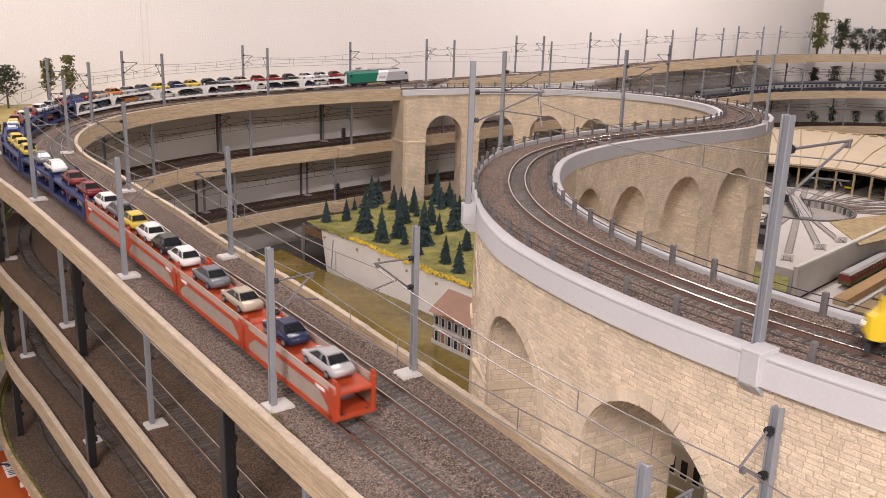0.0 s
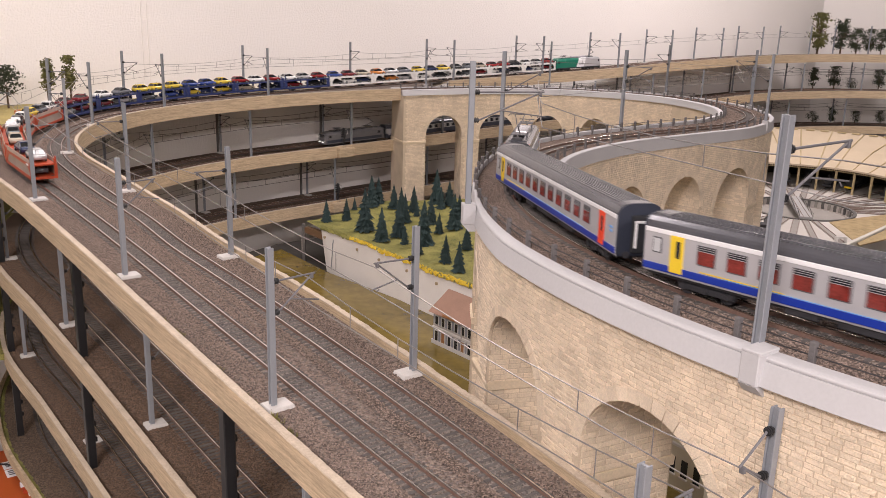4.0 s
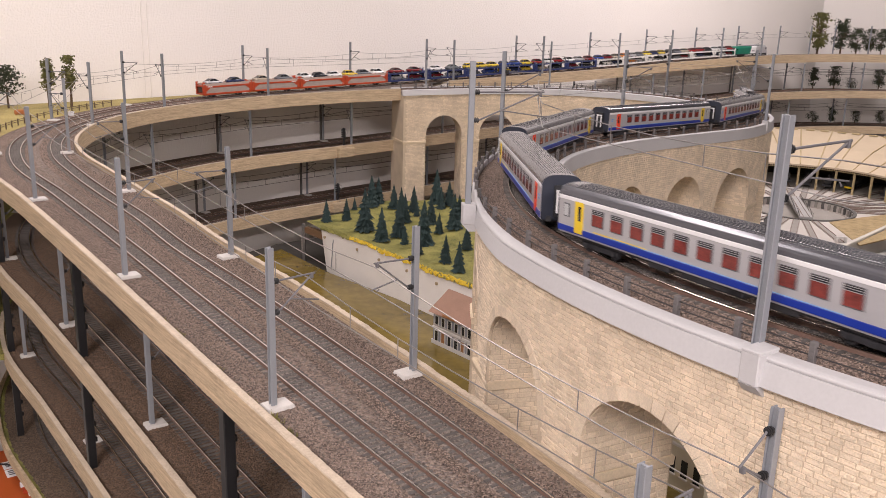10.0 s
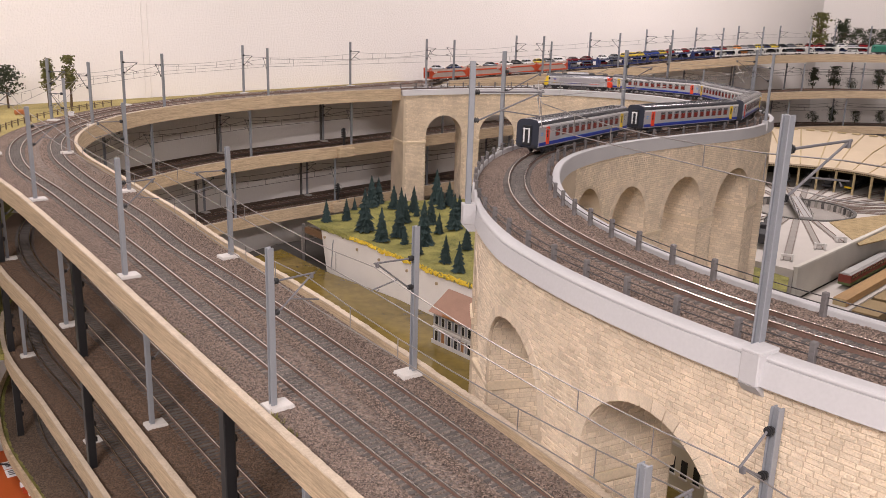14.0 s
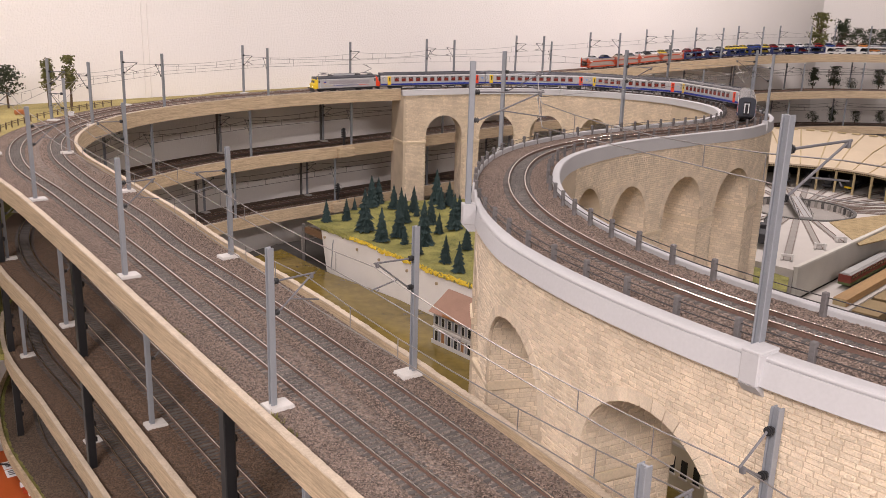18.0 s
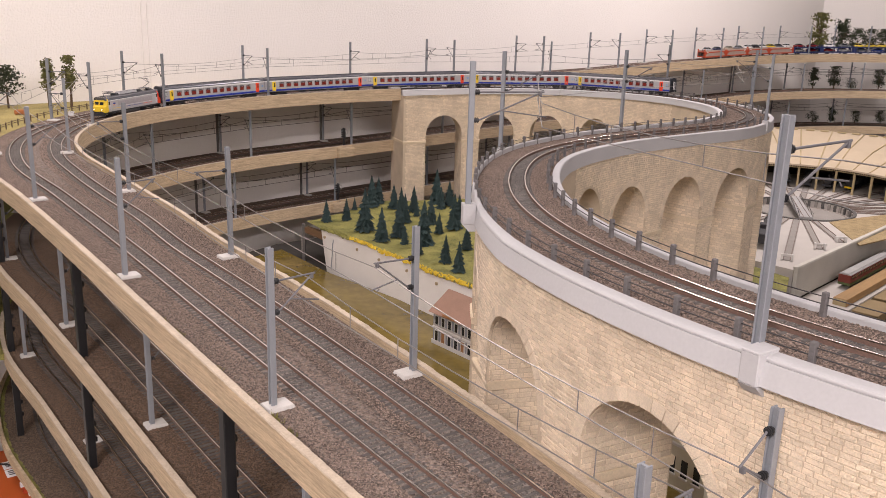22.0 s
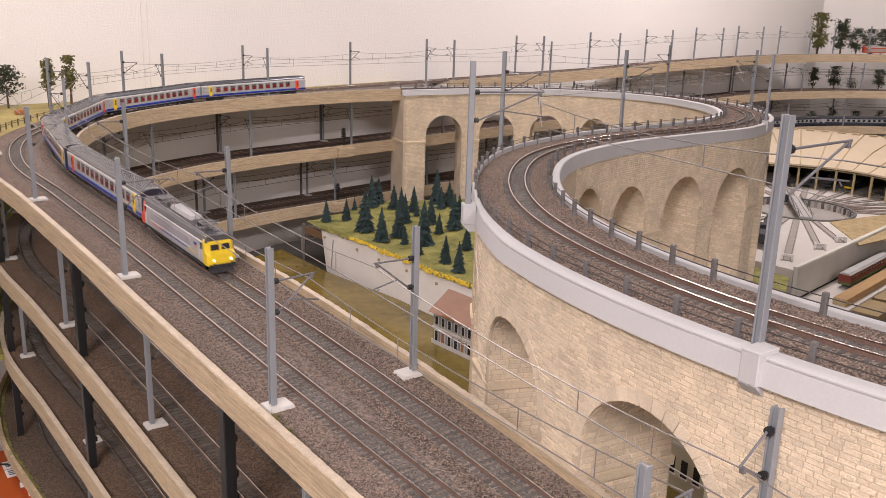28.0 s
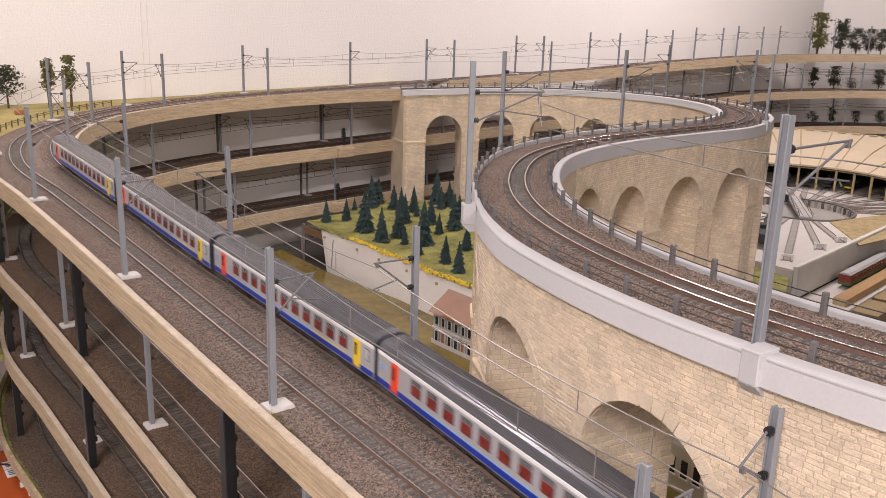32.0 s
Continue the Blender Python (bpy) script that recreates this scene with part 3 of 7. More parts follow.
def face_bricks(off, ranges, row_h, brick_l, zlow, seed):
    """Courses of stone blocks laid on one face of the viaduct: the corners of each block."""
    r = np.random.default_rng(seed)
    out = []
    sg = 1 if off > 0 else -1
    for s0, s1 in ranges:
        nrow = int((0.42) / row_h)
        for j in range(nrow):
            zt0 = BAND - 0.0004 - j * row_h
            s = s0 - r.uniform(0, brick_l)
            while s < s1:
                L = brick_l * r.uniform(0.7, 1.35)
                a, b = s + 0.0002, s + L - 0.0002
                s += L
                zr = float(np.interp((a + b) / 2, LC.s, LC.p[:, 2]))
                top, bot = zr + zt0 - 0.00016, zr + zt0 - row_h + 0.00016
                if bot < zlow or any(arch_floor(x) + 0.0022 > bot for x in (a, (a + b) / 2, b)):
                    continue
                out.append((a, b, bot, top, sg * r.uniform(0.0004, 0.0011)))
    return np.array(out)


def brick_mesh(B, off):
    a, b, z0, z1, pr = B.T
    sg = 1 if off > 0 else -1
    e = 0.00036
    if off > 0:
        off = outer_face((a + b) / 2)
    n = len(B)
    V = []
    for s, z, o in ((a, z0, off - sg * 0.0004), (b, z0, off - sg * 0.0004), (b, z1, off - sg * 0.0004), (a, z1, off - sg * 0.0004)):
        p = many(LC, s, o)
        p[:, 2] = z
        V.append(p)
    for s, z in ((a + e, z0 + e), (b - e, z0 + e), (b - e, z1 - e), (a + e, z1 - e)):
        p = many(LC, s, off + pr)
        p[:, 2] = z
        V.append(p)
    r = np.random.default_rng(int(abs(a.sum()) * 1e4) % 9999)
    for k in range(4, 8):
        V[k] = V[k] + r.normal(0, 0.00014, (n, 3))
    P = np.stack(V, 1).reshape(-1, 3)
    fs = []
    for i in range(n):
        k = i * 8
        fs += [(k + 4, k + 5, k + 6, k + 7), (k, k + 1, k + 5, k + 4), (k + 1, k + 2, k + 6, k + 5), (k + 2, k + 3, k + 7, k + 6), (k + 3, k, k + 4, k + 7)]
    return P, fs
# ---- catenary ----
MAST_H, WIRE_Z, MESS_Z = 0.1255, 0.0730, 0.0935
mast_kinds = {}


def mast_base(reach, foot, h=MAST_H, lift=0.0):
    """A catenary mast at its own origin (rail height); the track lies towards +y, its middle `reach` away."""
    c = thing("catenary_mast", {"plate": "grey steel catenary mast on a white foot plate beside the track", "none": "grey steel catenary mast on the viaduct parapet"}[foot], "catenary mast", "catenary masts")
    z0 = -0.0042
    w, d, t = 0.0050, 0.0048, 0.0010
    pz = z0 + (h) / 2
    part("post", Geo().box((0, 0, pz), (w * 0.86, 0.0016, h - 0.0004)).box((-w / 2 + t / 2, 0, pz), (t, d, h), bev=0.0003).box((w / 2 - t / 2, 0, pz), (t, d, h), bev=0.0003), M_MAST, c, "grey-blue H-section post")
    if foot == "plate":
        part("foot_plate", Geo().box((0.000, 0.0035, z0 + 0.0014), (0.0175, 0.0225, 0.0034), taper=(0.92, 0.92), bev=0.0006), M_FOOT, c, "white plaster foot plate")
    zu, zl = 0.0955, 0.0715
    iu, il = zu + lift, zl + lift
    for z in (iu, il):
        part("insulator", Geo().rod((0, d / 2 - 0.0005, z), (0, d / 2 + 0.0042, z), 0.0017, 8).rod((0, d / 2 + 0.0008, z), (0, d / 2 + 0.0018, z), 0.0024, 8).rod((0, d / 2 + 0.0028, z), (0, d / 2 + 0.0036, z), 0.0024, 8), M_DARK, c, "dark ribbed insulator")
    part("top_tube", Geo().rod((0, d / 2 + 0.004, iu), (0, reach + 0.003, zu + 0.0010), 0.00075), M_ARM, c)
    part("brace", Geo().rod((0, d / 2 + 0.004, il), (0, reach + 0.001, zu + 0.0008), 0.00075), M_ARM, c)
    part("steady_arm", Geo().rod((0, d / 2 + (reach - d / 2) * 0.42, il + (0.0085 if lift == 0 else -0.004)), (0, reach + 0.006, zl + 0.0035), 0.0006).rod((0, reach - 0.002, zl + 0.0035), (0, reach, WIRE_Z), 0.0005), M_ARM, c)
    part("clamp", Geo().box((0, reach, MESS_Z + 0.0010), (0.003, 0.0022, 0.0036), bev=0.0004), M_ARM, c)
    return c


def mast(line, s, off, foot="plate", h=MAST_H, reach=None, dz=0.0, lift=0.0):
    """Sets a mast beside a line; the arm reaches over the track."""
    r = round(abs(off) if reach is None else reach, 3)
    m = line.frame_at(s, off, dz) @ pose(0, 0, 0, 0, 0, 180 if off > 0 else 0)
    key = (r, foot, h, lift)
    if key not in mast_kinds:
        mast_kinds[key] = mast_base(r, foot, h, lift)
        mast_kinds[key].matrix_basis = m
        return mast_kinds[key]
    return copy_thing(mast_kinds[key], m)


def overhead(line, stations, label, sag=0.010, r=0.00044, mat=None):
    """Contact wire, messenger wire and droppers over the given mast stations."""
    ob = thing("overhead_line", label, "overhead line", "overhead lines")
    for k, (a, b) in enumerate(zip(stations[:-1], stations[1:])):
        gc, gm = Geo(), Geo()
        zig = 0.0025 if k % 2 else -0.0025
        n = 6
        pc, pm = [], []
        for i in range(n + 1):
            u = i / n
            A, B = line.at(a, zig, 0), line.at(b, -zig, 0)
            p = A.lerp(B, u)
            pc.append((p.x, p.y, p.z + WIRE_Z))
            pm.append((p.x, p.y, p.z + MESS_Z - sag * 4 * u * (1 - u) * 0.75))
        gc.rod(pc[0], pc[-1], r, 5)
        gm.tube(pm, r, 5)
        for i in (1, 2, 4, 5):
            part("dropper", Geo().rod(pc[i], pm[i], 0.00035, 4), mat or M_WIRE, ob)
        part("contact_wire", gc, mat or M_WIRE, ob)
        part("messenger_wire", gm, mat or M_WIRE, ob)
    return ob


B_ROW1 = [-0.28, 0.062, 0.397, 0.755, 1.10, 1.46]
B_BACK = [1.721, 2.063, 2.402, 2.677, 3.048, 3.40, 3.75, 4.062, 4.348, 4.60, 4.86, 5.14, 5.5]
for s in B_ROW1:
    mast(LB, s, 0.034)
for s in B_BACK:
    mast(LB, s, 0.045)
for s in [2.723, 3.098, 3.467, 3.805, 4.132, 4.408, 4.70, 4.98]:
    mast(LB, s, -0.034)
overhead(LB, B_ROW1 + B_BACK, "thin grey overhead wires with droppers over the outer track")
V_LEFT, V_RIGHT = [-0.29, 0.064, 0.406, 0.775, 1.135], [1.50, 1.86, 2.19, 2.52, 2.857]
for s in V_LEFT:
    mast(LC, s, 0.0545 if s < 0.1 else (0.0605 if s < 0.5 else 0.0480), "none", 0.1165 if s < 0.1 else 0.1255, dz=0.0042 + 0.0028)
for s in V_RIGHT:
    mast(LC, s, -0.0445, "none", 0.1255, dz=0.0042 + 0.0028)
C_DECK = [(3.345, 0.018), (3.66, 0.018), (3.94, 0.019), (4.251, 0.0195), (4.568, 0.036), (4.910, 0.038), (5.263, 0.036), (5.60, 0.022), (5.95, 0.022)]
for s, o in C_DECK:
    mast(LC, s, o, reach=0.036 if o > 0.03 else (0.020 if o < 0.02 else 0.022), lift=0.0145 if s == 5.60 else 0.0)
overhead(LC, V_LEFT + V_RIGHT + [s for s, _ in C_DECK], "thin grey overhead wires with droppers over the viaduct track")
for lev in (1, 2):
    le, lb = LE.lower(PITCH * (lev - 1)), LB.lower(PITCH * lev)
    sh = 0.0 if lev == 1 else -0.055
    st = [1.38, 1.72, 2.03, 2.347, 2.673, 3.0, 3.33, 3.66, 3.99, 4.32, 4.62, 4.9, 5.2]
    for s in st:
        mast(le, s + sh, -0.022, reach=0.022)
    overhead(le, [s + sh for s in st], "thin overhead wires over a lower inner track", r=0.00055, mat=M_WIRED)
    sb = [1.30, 1.65, 1.99, 2.31, 2.65, 2.99, 3.33, 3.67, 4.01, 4.35, 4.66, 4.95, 5.25]
    for s in sb:
        mast(lb, s + sh, 0.045)
    overhead(lb, [s + sh for s in sb], "thin overhead wires over a lower outer track", r=0.00055, mat=M_WIRED)
    for s in ((0.02, 0.355, 0.672, 1.0) if lev == 1 else (-0.02, 0.30, 0.63, 0.958)):
        mast(lb, s, 0.030 if lev == 1 else 0.024, reach=0.030)
    overhead(lb, [0.02, 0.355, 0.672, 1.0, 1.30] if lev == 1 else [-0.02, 0.30, 0.63, 0.958, 1.25], "thin overhead wires over a lower front track", r=0.0004)

# ---- corbels, fence and uprights ----
for s, sd in [(s, 1) for s in V_LEFT] + [(s, -1) for s in V_RIGHT]:
    o = parapet_in(s) if sd > 0 else -0.0385
    wd = (max(parapet_wide(s), 0.0175 if 0.3 < s < 0.5 else 0.0070)) if sd > 0 else 0.0100
    m = LC.frame_at(s - (0.006 if 0.0 < s < 0.1 and sd > 0 else 0.0), o, 0) @ (pose(0, 0, 0) if sd > 0 else pose(0, 0, 0, 0, 0, 180))
    y0, y1 = (0.0075 if 0.3 < s < 0.5 and sd > 0 else 0.0008), wd + 0.0020
    g = Geo().box((0, (y0 + y1) / 2, -0.0045), (0.0108, y1 - y0, 0.0170), bev=0.0006)
    g.add([(-0.0054, y0, -0.0130), (0.0054, y0, -0.0130), (0.0054, y1, -0.0130), (-0.0054, y1, -0.0130), (-0.0054, y0, -0.0190), (0.0054, y0, -0.0190), (0.0060, wd - 0.004, -0.0190), (-0.0060, wd - 0.004, -0.0190)], [(0, 1, 2, 3), (7, 6, 5, 4), (0, 4, 5, 1), (1, 5, 6, 2), (2, 6, 7, 3), (3, 7, 4, 0)])
    part("mast_corbel", g, M_CONCRETE, viaduct, "grey concrete corbel under a mast", m=m)
    part("corbel_cap", Geo().box((0, (y0 + y1) / 2, 0.0044), (0.0110, y1 - y0 + 0.0002, 0.0016), bev=0.0006), M_CONCRETE, viaduct, m=m)



def fence_off(off, s):
    return off if off < 0 else off - 0.35 * (0.0525 - parapet_in(float(s)))


M_FWIRE = material("dark_fence_wire", (0.045, 0.04, 0.04), 0.6, var=0.2, bump=0.0)
M_POST = material("weathered_grey_post", (0.135, 0.125, 0.125), 0.7, var=0.2, bump=0.1)
for off, st in ((0.0475, np.arange(-0.446, 2.94, 0.0405)), (-0.0335, np.arange(-0.45, 2.94, 0.0445))):
    fence = thing("parapet_fence", "low dark grey post-and-wire fence along the viaduct", "fence", "viaduct fences")
    me = Geo().box((0, 0, 0.0036), (0.0034, 0.0034, 0.0156), bev=0.0004).mesh("post", M_POST)
    for s in st:
        part("post", me, None, fence, m=LC.frame_at(float(s), fence_off(off, s), 0))
    for z in (0.0085, 0.0040):
        part("rail_wire", sweep(Geo(), LC, float(st[0]), float(st[-1]), lambda s: [(fence_off(off, s) + a, z + b) for a, b in ((-0.0003, -0.0003), (0.0003, -0.0003), (0.0003, 0.0003), (-0.0003, 0.0003))], 0.02), M_FWIRE, fence)

for s in (0.135, 0.567, 0.99):
    up = thing("shelf_upright", "black slotted steel upright carrying the decks", "upright", "deck uprights")
    p = LB.at(s, 0.040, 0)
    m = pose(p.x, p.y, 0, 0, 0, LB.turn(s))
    h0, h1 = FLOOR_Z + 0.01, p.z - 0.012
    part("post", Geo().box((0, 0, (h0 + h1) / 2), (0.0105, 0.0100, h1 - h0), bev=0.0008), M_STEEL, up, m=m)
    for lev in range(0, 4):
        for dz in (0.030, 0.052, 0.085, 0.107):
            part("lug", Geo().box((0.001, -0.0062, h1 - PITCH * lev - dz), (0.0060, 0.0044, 0.0070), bev=0.0010), M_STEEL, up, m=m)
for s, lv in ((1.99, 1), (2.31, 1), (2.92, 1), (3.6, 1), (4.35, 1), (1.92, 2), (2.243, 2), (3.1, 2), (4.2, 2)):
    up = thing("shelf_upright", "dark steel upright against the wall between two decks", "upright", "deck uprights")
    lb = LB.lower(PITCH * lv)
    p, q = lb.at(s, 0.058, -0.006), LB.lower(PITCH * (lv - 1)).at(s, 0.058, -0.016)
    part("post", Geo().box((0, 0, (p.z + q.z) / 2), (0.0055, 0.0055, q.z - p.z), bev=0.0008), M_STEELB, up, m=pose(p.x, p.y, 0, 0, 0, lb.turn(s)))
# ---- lower landscape ----
# near-black on purpose: the unlit void below is put into this colour
M_DIM = material("void_shade_board", (0.030, 0.026, 0.022), 0.9, var=0.25, scale=20, bump=0.2)


def plate(name, outline, z0, z1, mat, label, category, kind="structure", slope=None):
    n = len(outline)
    vs = [(x, y, z0) for x, y in outline] + [(x, y, z1 + (slope(x, y) if slope else 0)) for x, y in outline]
    fs = [(i, (i + 1) % n, n + (i + 1) % n, n + i) for i in range(n)] + [tuple(range(n - 1, -1, -1)), tuple(range(n, 2 * n))]
    return tagged(part(name, Geo().add(vs, fs), mat), label, category, kind=kind)


plate("ground", [(-0.66, 1.95), (-0.64, 1.60), (-0.40, 1.20), (0.05, 0.62), (0.5, 0.30), (0.75, 0.30), (0.80, 2.1), (0.80, 3.26), (-0.45, 2.27)], GZ - 0.07, GZ - 0.012, M_DIM, "base board blackened to stand for the unlit void under the landscape", "ground")
plate("low_table", [(0.802, 0.30), (3.4, 0.30), (3.4, 3.6), (1.6, 3.75), (0.802, 3.27)], -0.56, -0.50, M_DIM, "table top blackened to carry the shade below the engine yard", "table top")
plate("water", [(-0.42, 2.18), (-0.62, 1.90), (-0.30, 1.25), (0.0, 0.75), (0.62, 0.55), (0.62, 1.30), (0.13, 1.60), (-0.06, 1.775), (-0.28, 2.00)], GZ - 0.02, GZ, M_WATER, "still olive-brown river below the railway", "water")

# wooded bank above the white quay
M_FIRBARK = material("dark_brown_timber", (0.16, 0.09, 0.045), 0.8, var=0.2, scale=30, bump=0.2)
QUAY = [(-0.298, 2.057), (-0.250, 2.005), (-0.188, 1.935), (-0.103, 1.834), (-0.022, 1.730), (0.062, 1.640), (0.20, 1.50)]
BANK_BACK = [(-0.343, 2.113), (-0.300, 2.185), (-0.235, 2.275), (-0.14, 2.36), (0.08, 2.42), (0.30, 2.46), (0.53, 2.50)]


def bank_z(x, y):
    """Height of the grassy bank over its own plan."""
    t = (x - QUAY[0][0]) * 0.72 + (y - QUAY[0][1]) * 0.69
    rise = 0.012 * min(1.0, max(0.0, t / 0.25))
    return -0.252 + rise + 0.010 * noise.noise(Vector((x * 6, y * 6, 0))) + 0.004 * noise.noise(Vector((x * 25, y * 25, 3)))


nx, ny = 40, 40
vs, fs = [], []
for i in range(nx + 1):
    u = i / nx * (len(QUAY) - 1)
    k = min(int(u), len(QUAY) - 2)
    ax, ay = [QUAY[k][c] + (QUAY[k + 1][c] - QUAY[k][c]) * (u - k) for c in (0, 1)]
    bx, by = [BANK_BACK[k][c] + (BANK_BACK[k + 1][c] - BANK_BACK[k][c]) * (u - k) for c in (0, 1)]
    for j in range(ny + 1):
        w = j / ny
        x, y = ax + (bx - ax) * w, ay + (by - ay) * w
        vs.append((x, y, bank_z(x, y)))
for i in range(nx):
    for j in range(ny):
        a = i * (ny + 1) + j
        fs.append((a, a + ny + 1, a + ny + 2, a + 1))
tagged(part("grass_bank", Geo().add(vs, fs), M_GRASS, smooth=True), "mossy green flock bank with fir trees", "grass bank", kind="structure")
quay = thing("quay_wall", "white plaster retaining wall along the river with small drain holes", "retaining wall")
vs, fs = [], []
for i, (x, y) in enumerate(QUAY):
    lean = 0.006
    for dx, dy, z in ((0, 0, bank_z(x, y) - 0.0030), (-lean + (0.022 if i == 0 else 0), -lean - (0.018 if i == 0 else 0), GZ - 0.010), (0.012, 0.012, GZ - 0.010), (0.009, 0.009, bank_z(x, y) - 0.0030)):
        vs.append((x + dx, y + dy, z))
n = len(QUAY)
for i in range(n - 1):
    for j in range(4):
        k, l = i * 4 + j, i * 4 + (j + 1) % 4
        fs.append((k, l, l + 4, k + 4))
fs += [(3, 2, 1, 0), (n * 4 - 4, n * 4 - 3, n * 4 - 2, n * 4 - 1)]
part("wall_face", Geo().add(vs, fs), M_WHITEWALL, quay, "smooth white plaster face")
for k, u in ((0, 0.25), (1, 0.85), (2, 0.55), (3, 0.35), (4, 0.15)):
    x, y = [QUAY[k][c] + (QUAY[k + 1][c] - QUAY[k][c]) * u for c in (0, 1)]
    z = bank_z(x, y) - 0.018
    part("drain", Geo().rod((x - 0.003, y - 0.003, z), (x + 0.004, y + 0.004, z), 0.0034, 10, 0.003), M_EARTH, quay, "small round drain hole")
x, y = QUAY[0][0] * 0.25 + QUAY[1][0] * 0.75, QUAY[0][1] * 0.25 + QUAY[1][1] * 0.75
part("drain_pipe", Geo().tube([(x - 0.0005, y - 0.0005, -0.266), (x - 0.003, y - 0.003, -0.276), (x - 0.004, y - 0.004, -0.30), (x - 0.0065, y - 0.0065, -0.338)], 0.0012, 6), M_MAST, quay, "thin grey pipe on the wall")
tb = thing("timber_beam", "brown timber beam carrying the end of the bank", "beam")
part("beam", Geo().add([(-0.347, 2.108, -0.2600), (-0.286, 2.050, -0.2600), (-0.278, 2.060, -0.2600), (-0.339, 2.119, -0.2600), (-0.347, 2.108, -0.2740), (-0.284, 2.047, -0.2790), (-0.278, 2.060, -0.2790), (-0.339, 2.119, -0.2740)], [(0, 1, 2, 3), (7, 6, 5, 4), (0, 4, 5, 1), (1, 5, 6, 2), (2, 6, 7, 3), (3, 7, 4, 0)]), M_FIRBARK, tb)
part("prop", Geo().box((-0.352, 2.122, -0.305), (0.008, 0.008, 0.10), bev=0.0006), M_STEELB, tb, "dark post under the beam")
rnd = random.Random(4)
g, g2 = Geo(), Geo()
for k in range(1000):
    u = rnd.random() * (len(QUAY) - 1.001)
    i = int(u)
    x, y = [QUAY[i][c] + (QUAY[i + 1][c] - QUAY[i][c]) * (u - i) for c in (0, 1)]
    x, y = x + rnd.uniform(-0.004, 0.008), y + rnd.uniform(-0.003, 0.010)
    z = bank_z(x, y)
    r = rnd.uniform(0.0012, 0.0042)
    tgt = g if (k % 9 and x > -0.22) else g2
    tgt.rod((x, y, z - 0.001), (x + rnd.uniform(-0.002, 0.002), y + rnd.uniform(-0.002, 0.002), z + r), r, 5, r * 0.35)
tagged(part("yellow_broom", g, M_STRAW), "bright yellow flowering shrubs along the top of the quay", "shrubs", kind="stuff")
tagged(part("grass_tuft", g2, M_GRASS), "green grass tufts along the top of the quay", "grass", kind="stuff")

# firs
M_FIR = material("blue_green_fir_needles", (0.026, 0.050, 0.050), 0.9, var=0.55, scale=120, fine=800, bump=0.6, dist=0.002, rand=0.15)
M_TRUNK = material("brown_bark", (0.09, 0.055, 0.03), 0.9, var=0.3, scale=120, bump=0.4)


def fir_mesh(seed):
    r = random.Random(seed)
    g = Geo()
    levels = 21
    for k in range(levels):
        t = k / (levels - 1)
        z = 0.09 + 0.88 * t
        rad = 0.255 * (1 - t) ** 0.80 * (0.86 + 0.14 * math.cos(k * 2.1)) + 0.012
        n = max(6, int(20 * (1 - t) + 6))
        for i in range(n):
            a = 2 * math.pi * (i + r.random() * 0.8) / n + k
            rr = rad * r.uniform(0.60, 1.16)
            x, y = math.cos(a), math.sin(a)
            w = 0.024 + 0.034 * (1 - t)
            zt = z + r.uniform(-0.02, 0.02)
            ix, iy = x * rr * 0.12, y * rr * 0.12
            tip = (x * rr, y * rr, zt - 0.045 * (1 - t) - 0.02 + r.uniform(-0.02, 0.01))
            mx, my = x * rr * 0.62, y * rr * 0.62
            zm = zt - 0.006
            vs = [(ix, iy, zt + 0.045), (mx - y * w, my + x * w, zm - 0.02), tip, (mx + y * w, my - x * w, zm - 0.02), (mx, my, zm - 0.045), (mx, my, zm + 0.022)]
            g.add(vs, [(0, 1, 5), (1, 2, 5), (2, 3, 5), (3, 0, 5), (0, 4, 1), (1, 4, 2), (2, 4, 3), (3, 4, 0)])
    g.rod((0, 0, 0.93), (0, 0, 1.02), 0.012, 5, 0.003)
    return g.mesh("crown", M_FIR)


fir_crowns = [fir_mesh(s) for s in range(4)]
fir_trunk = Geo().rod((0, 0, -0.06), (0, 0, 0.75), 0.022, 7, 0.008).mesh("trunk", M_TRUNK)


def fir(x, y, h, k):
    t = thing("fir_tree", "dark blue-green model fir tree on the mossy bank", "fir tree", "fir trees on the bank", m=Matrix.LocRotScale((x, y, bank_z(x, y)), Euler((0, 0, k * 1.7)), (h, h, h)))
    part("trunk", fir_trunk, None, t)
    part("crown", fir_crowns[k % 4], None, t)


FIRS = [(-0.294, 2.122, 0.058), (-0.246, 2.14, 0.057), (-0.237, 2.250, 0.033), (-0.189, 2.033, 0.106), (-0.194, 2.274, 0.086), (-0.179, 2.317, 0.074), (-0.144, 1.964, 0.082), (-0.134, 2.255, 0.066), (-0.106, 2.01, 0.089), (-0.098, 2.135, 0.073), (-0.08, 2.236, 0.069), (-0.07, 2.193, 0.039), (-0.089, 1.945, 0.045), (-0.045, 1.936, 0.106), (-0.032, 2.114, 0.07), (-0.022, 2.339, 0.095), (-0.009, 2.266, 0.06), (-0.011, 2.017, 0.051), (0.013, 2.295, 0.07), (0.025, 2.048, 0.088), (0.006, 1.803, 0.062), (0.034, 1.739, 0.067), (0.053, 1.889, 0.06), (-0.053, 1.85, 0.043), (-0.112, 2.219, 0.068), (0.038, 2.134, 0.065), (0.074, 2.283, 0.067), (0.085, 1.82, 0.06)]
for k, (x, y, h) in enumerate(FIRS):
    fir(x, y, h, k)

# leafy trees on the decks
M_LEAF = material("olive_leaf_flock", (0.13, 0.125, 0.038), 0.9, var=0.45, scale=90, fine=700, bump=0.6, dist=0.002, island=True, rand=0.35)
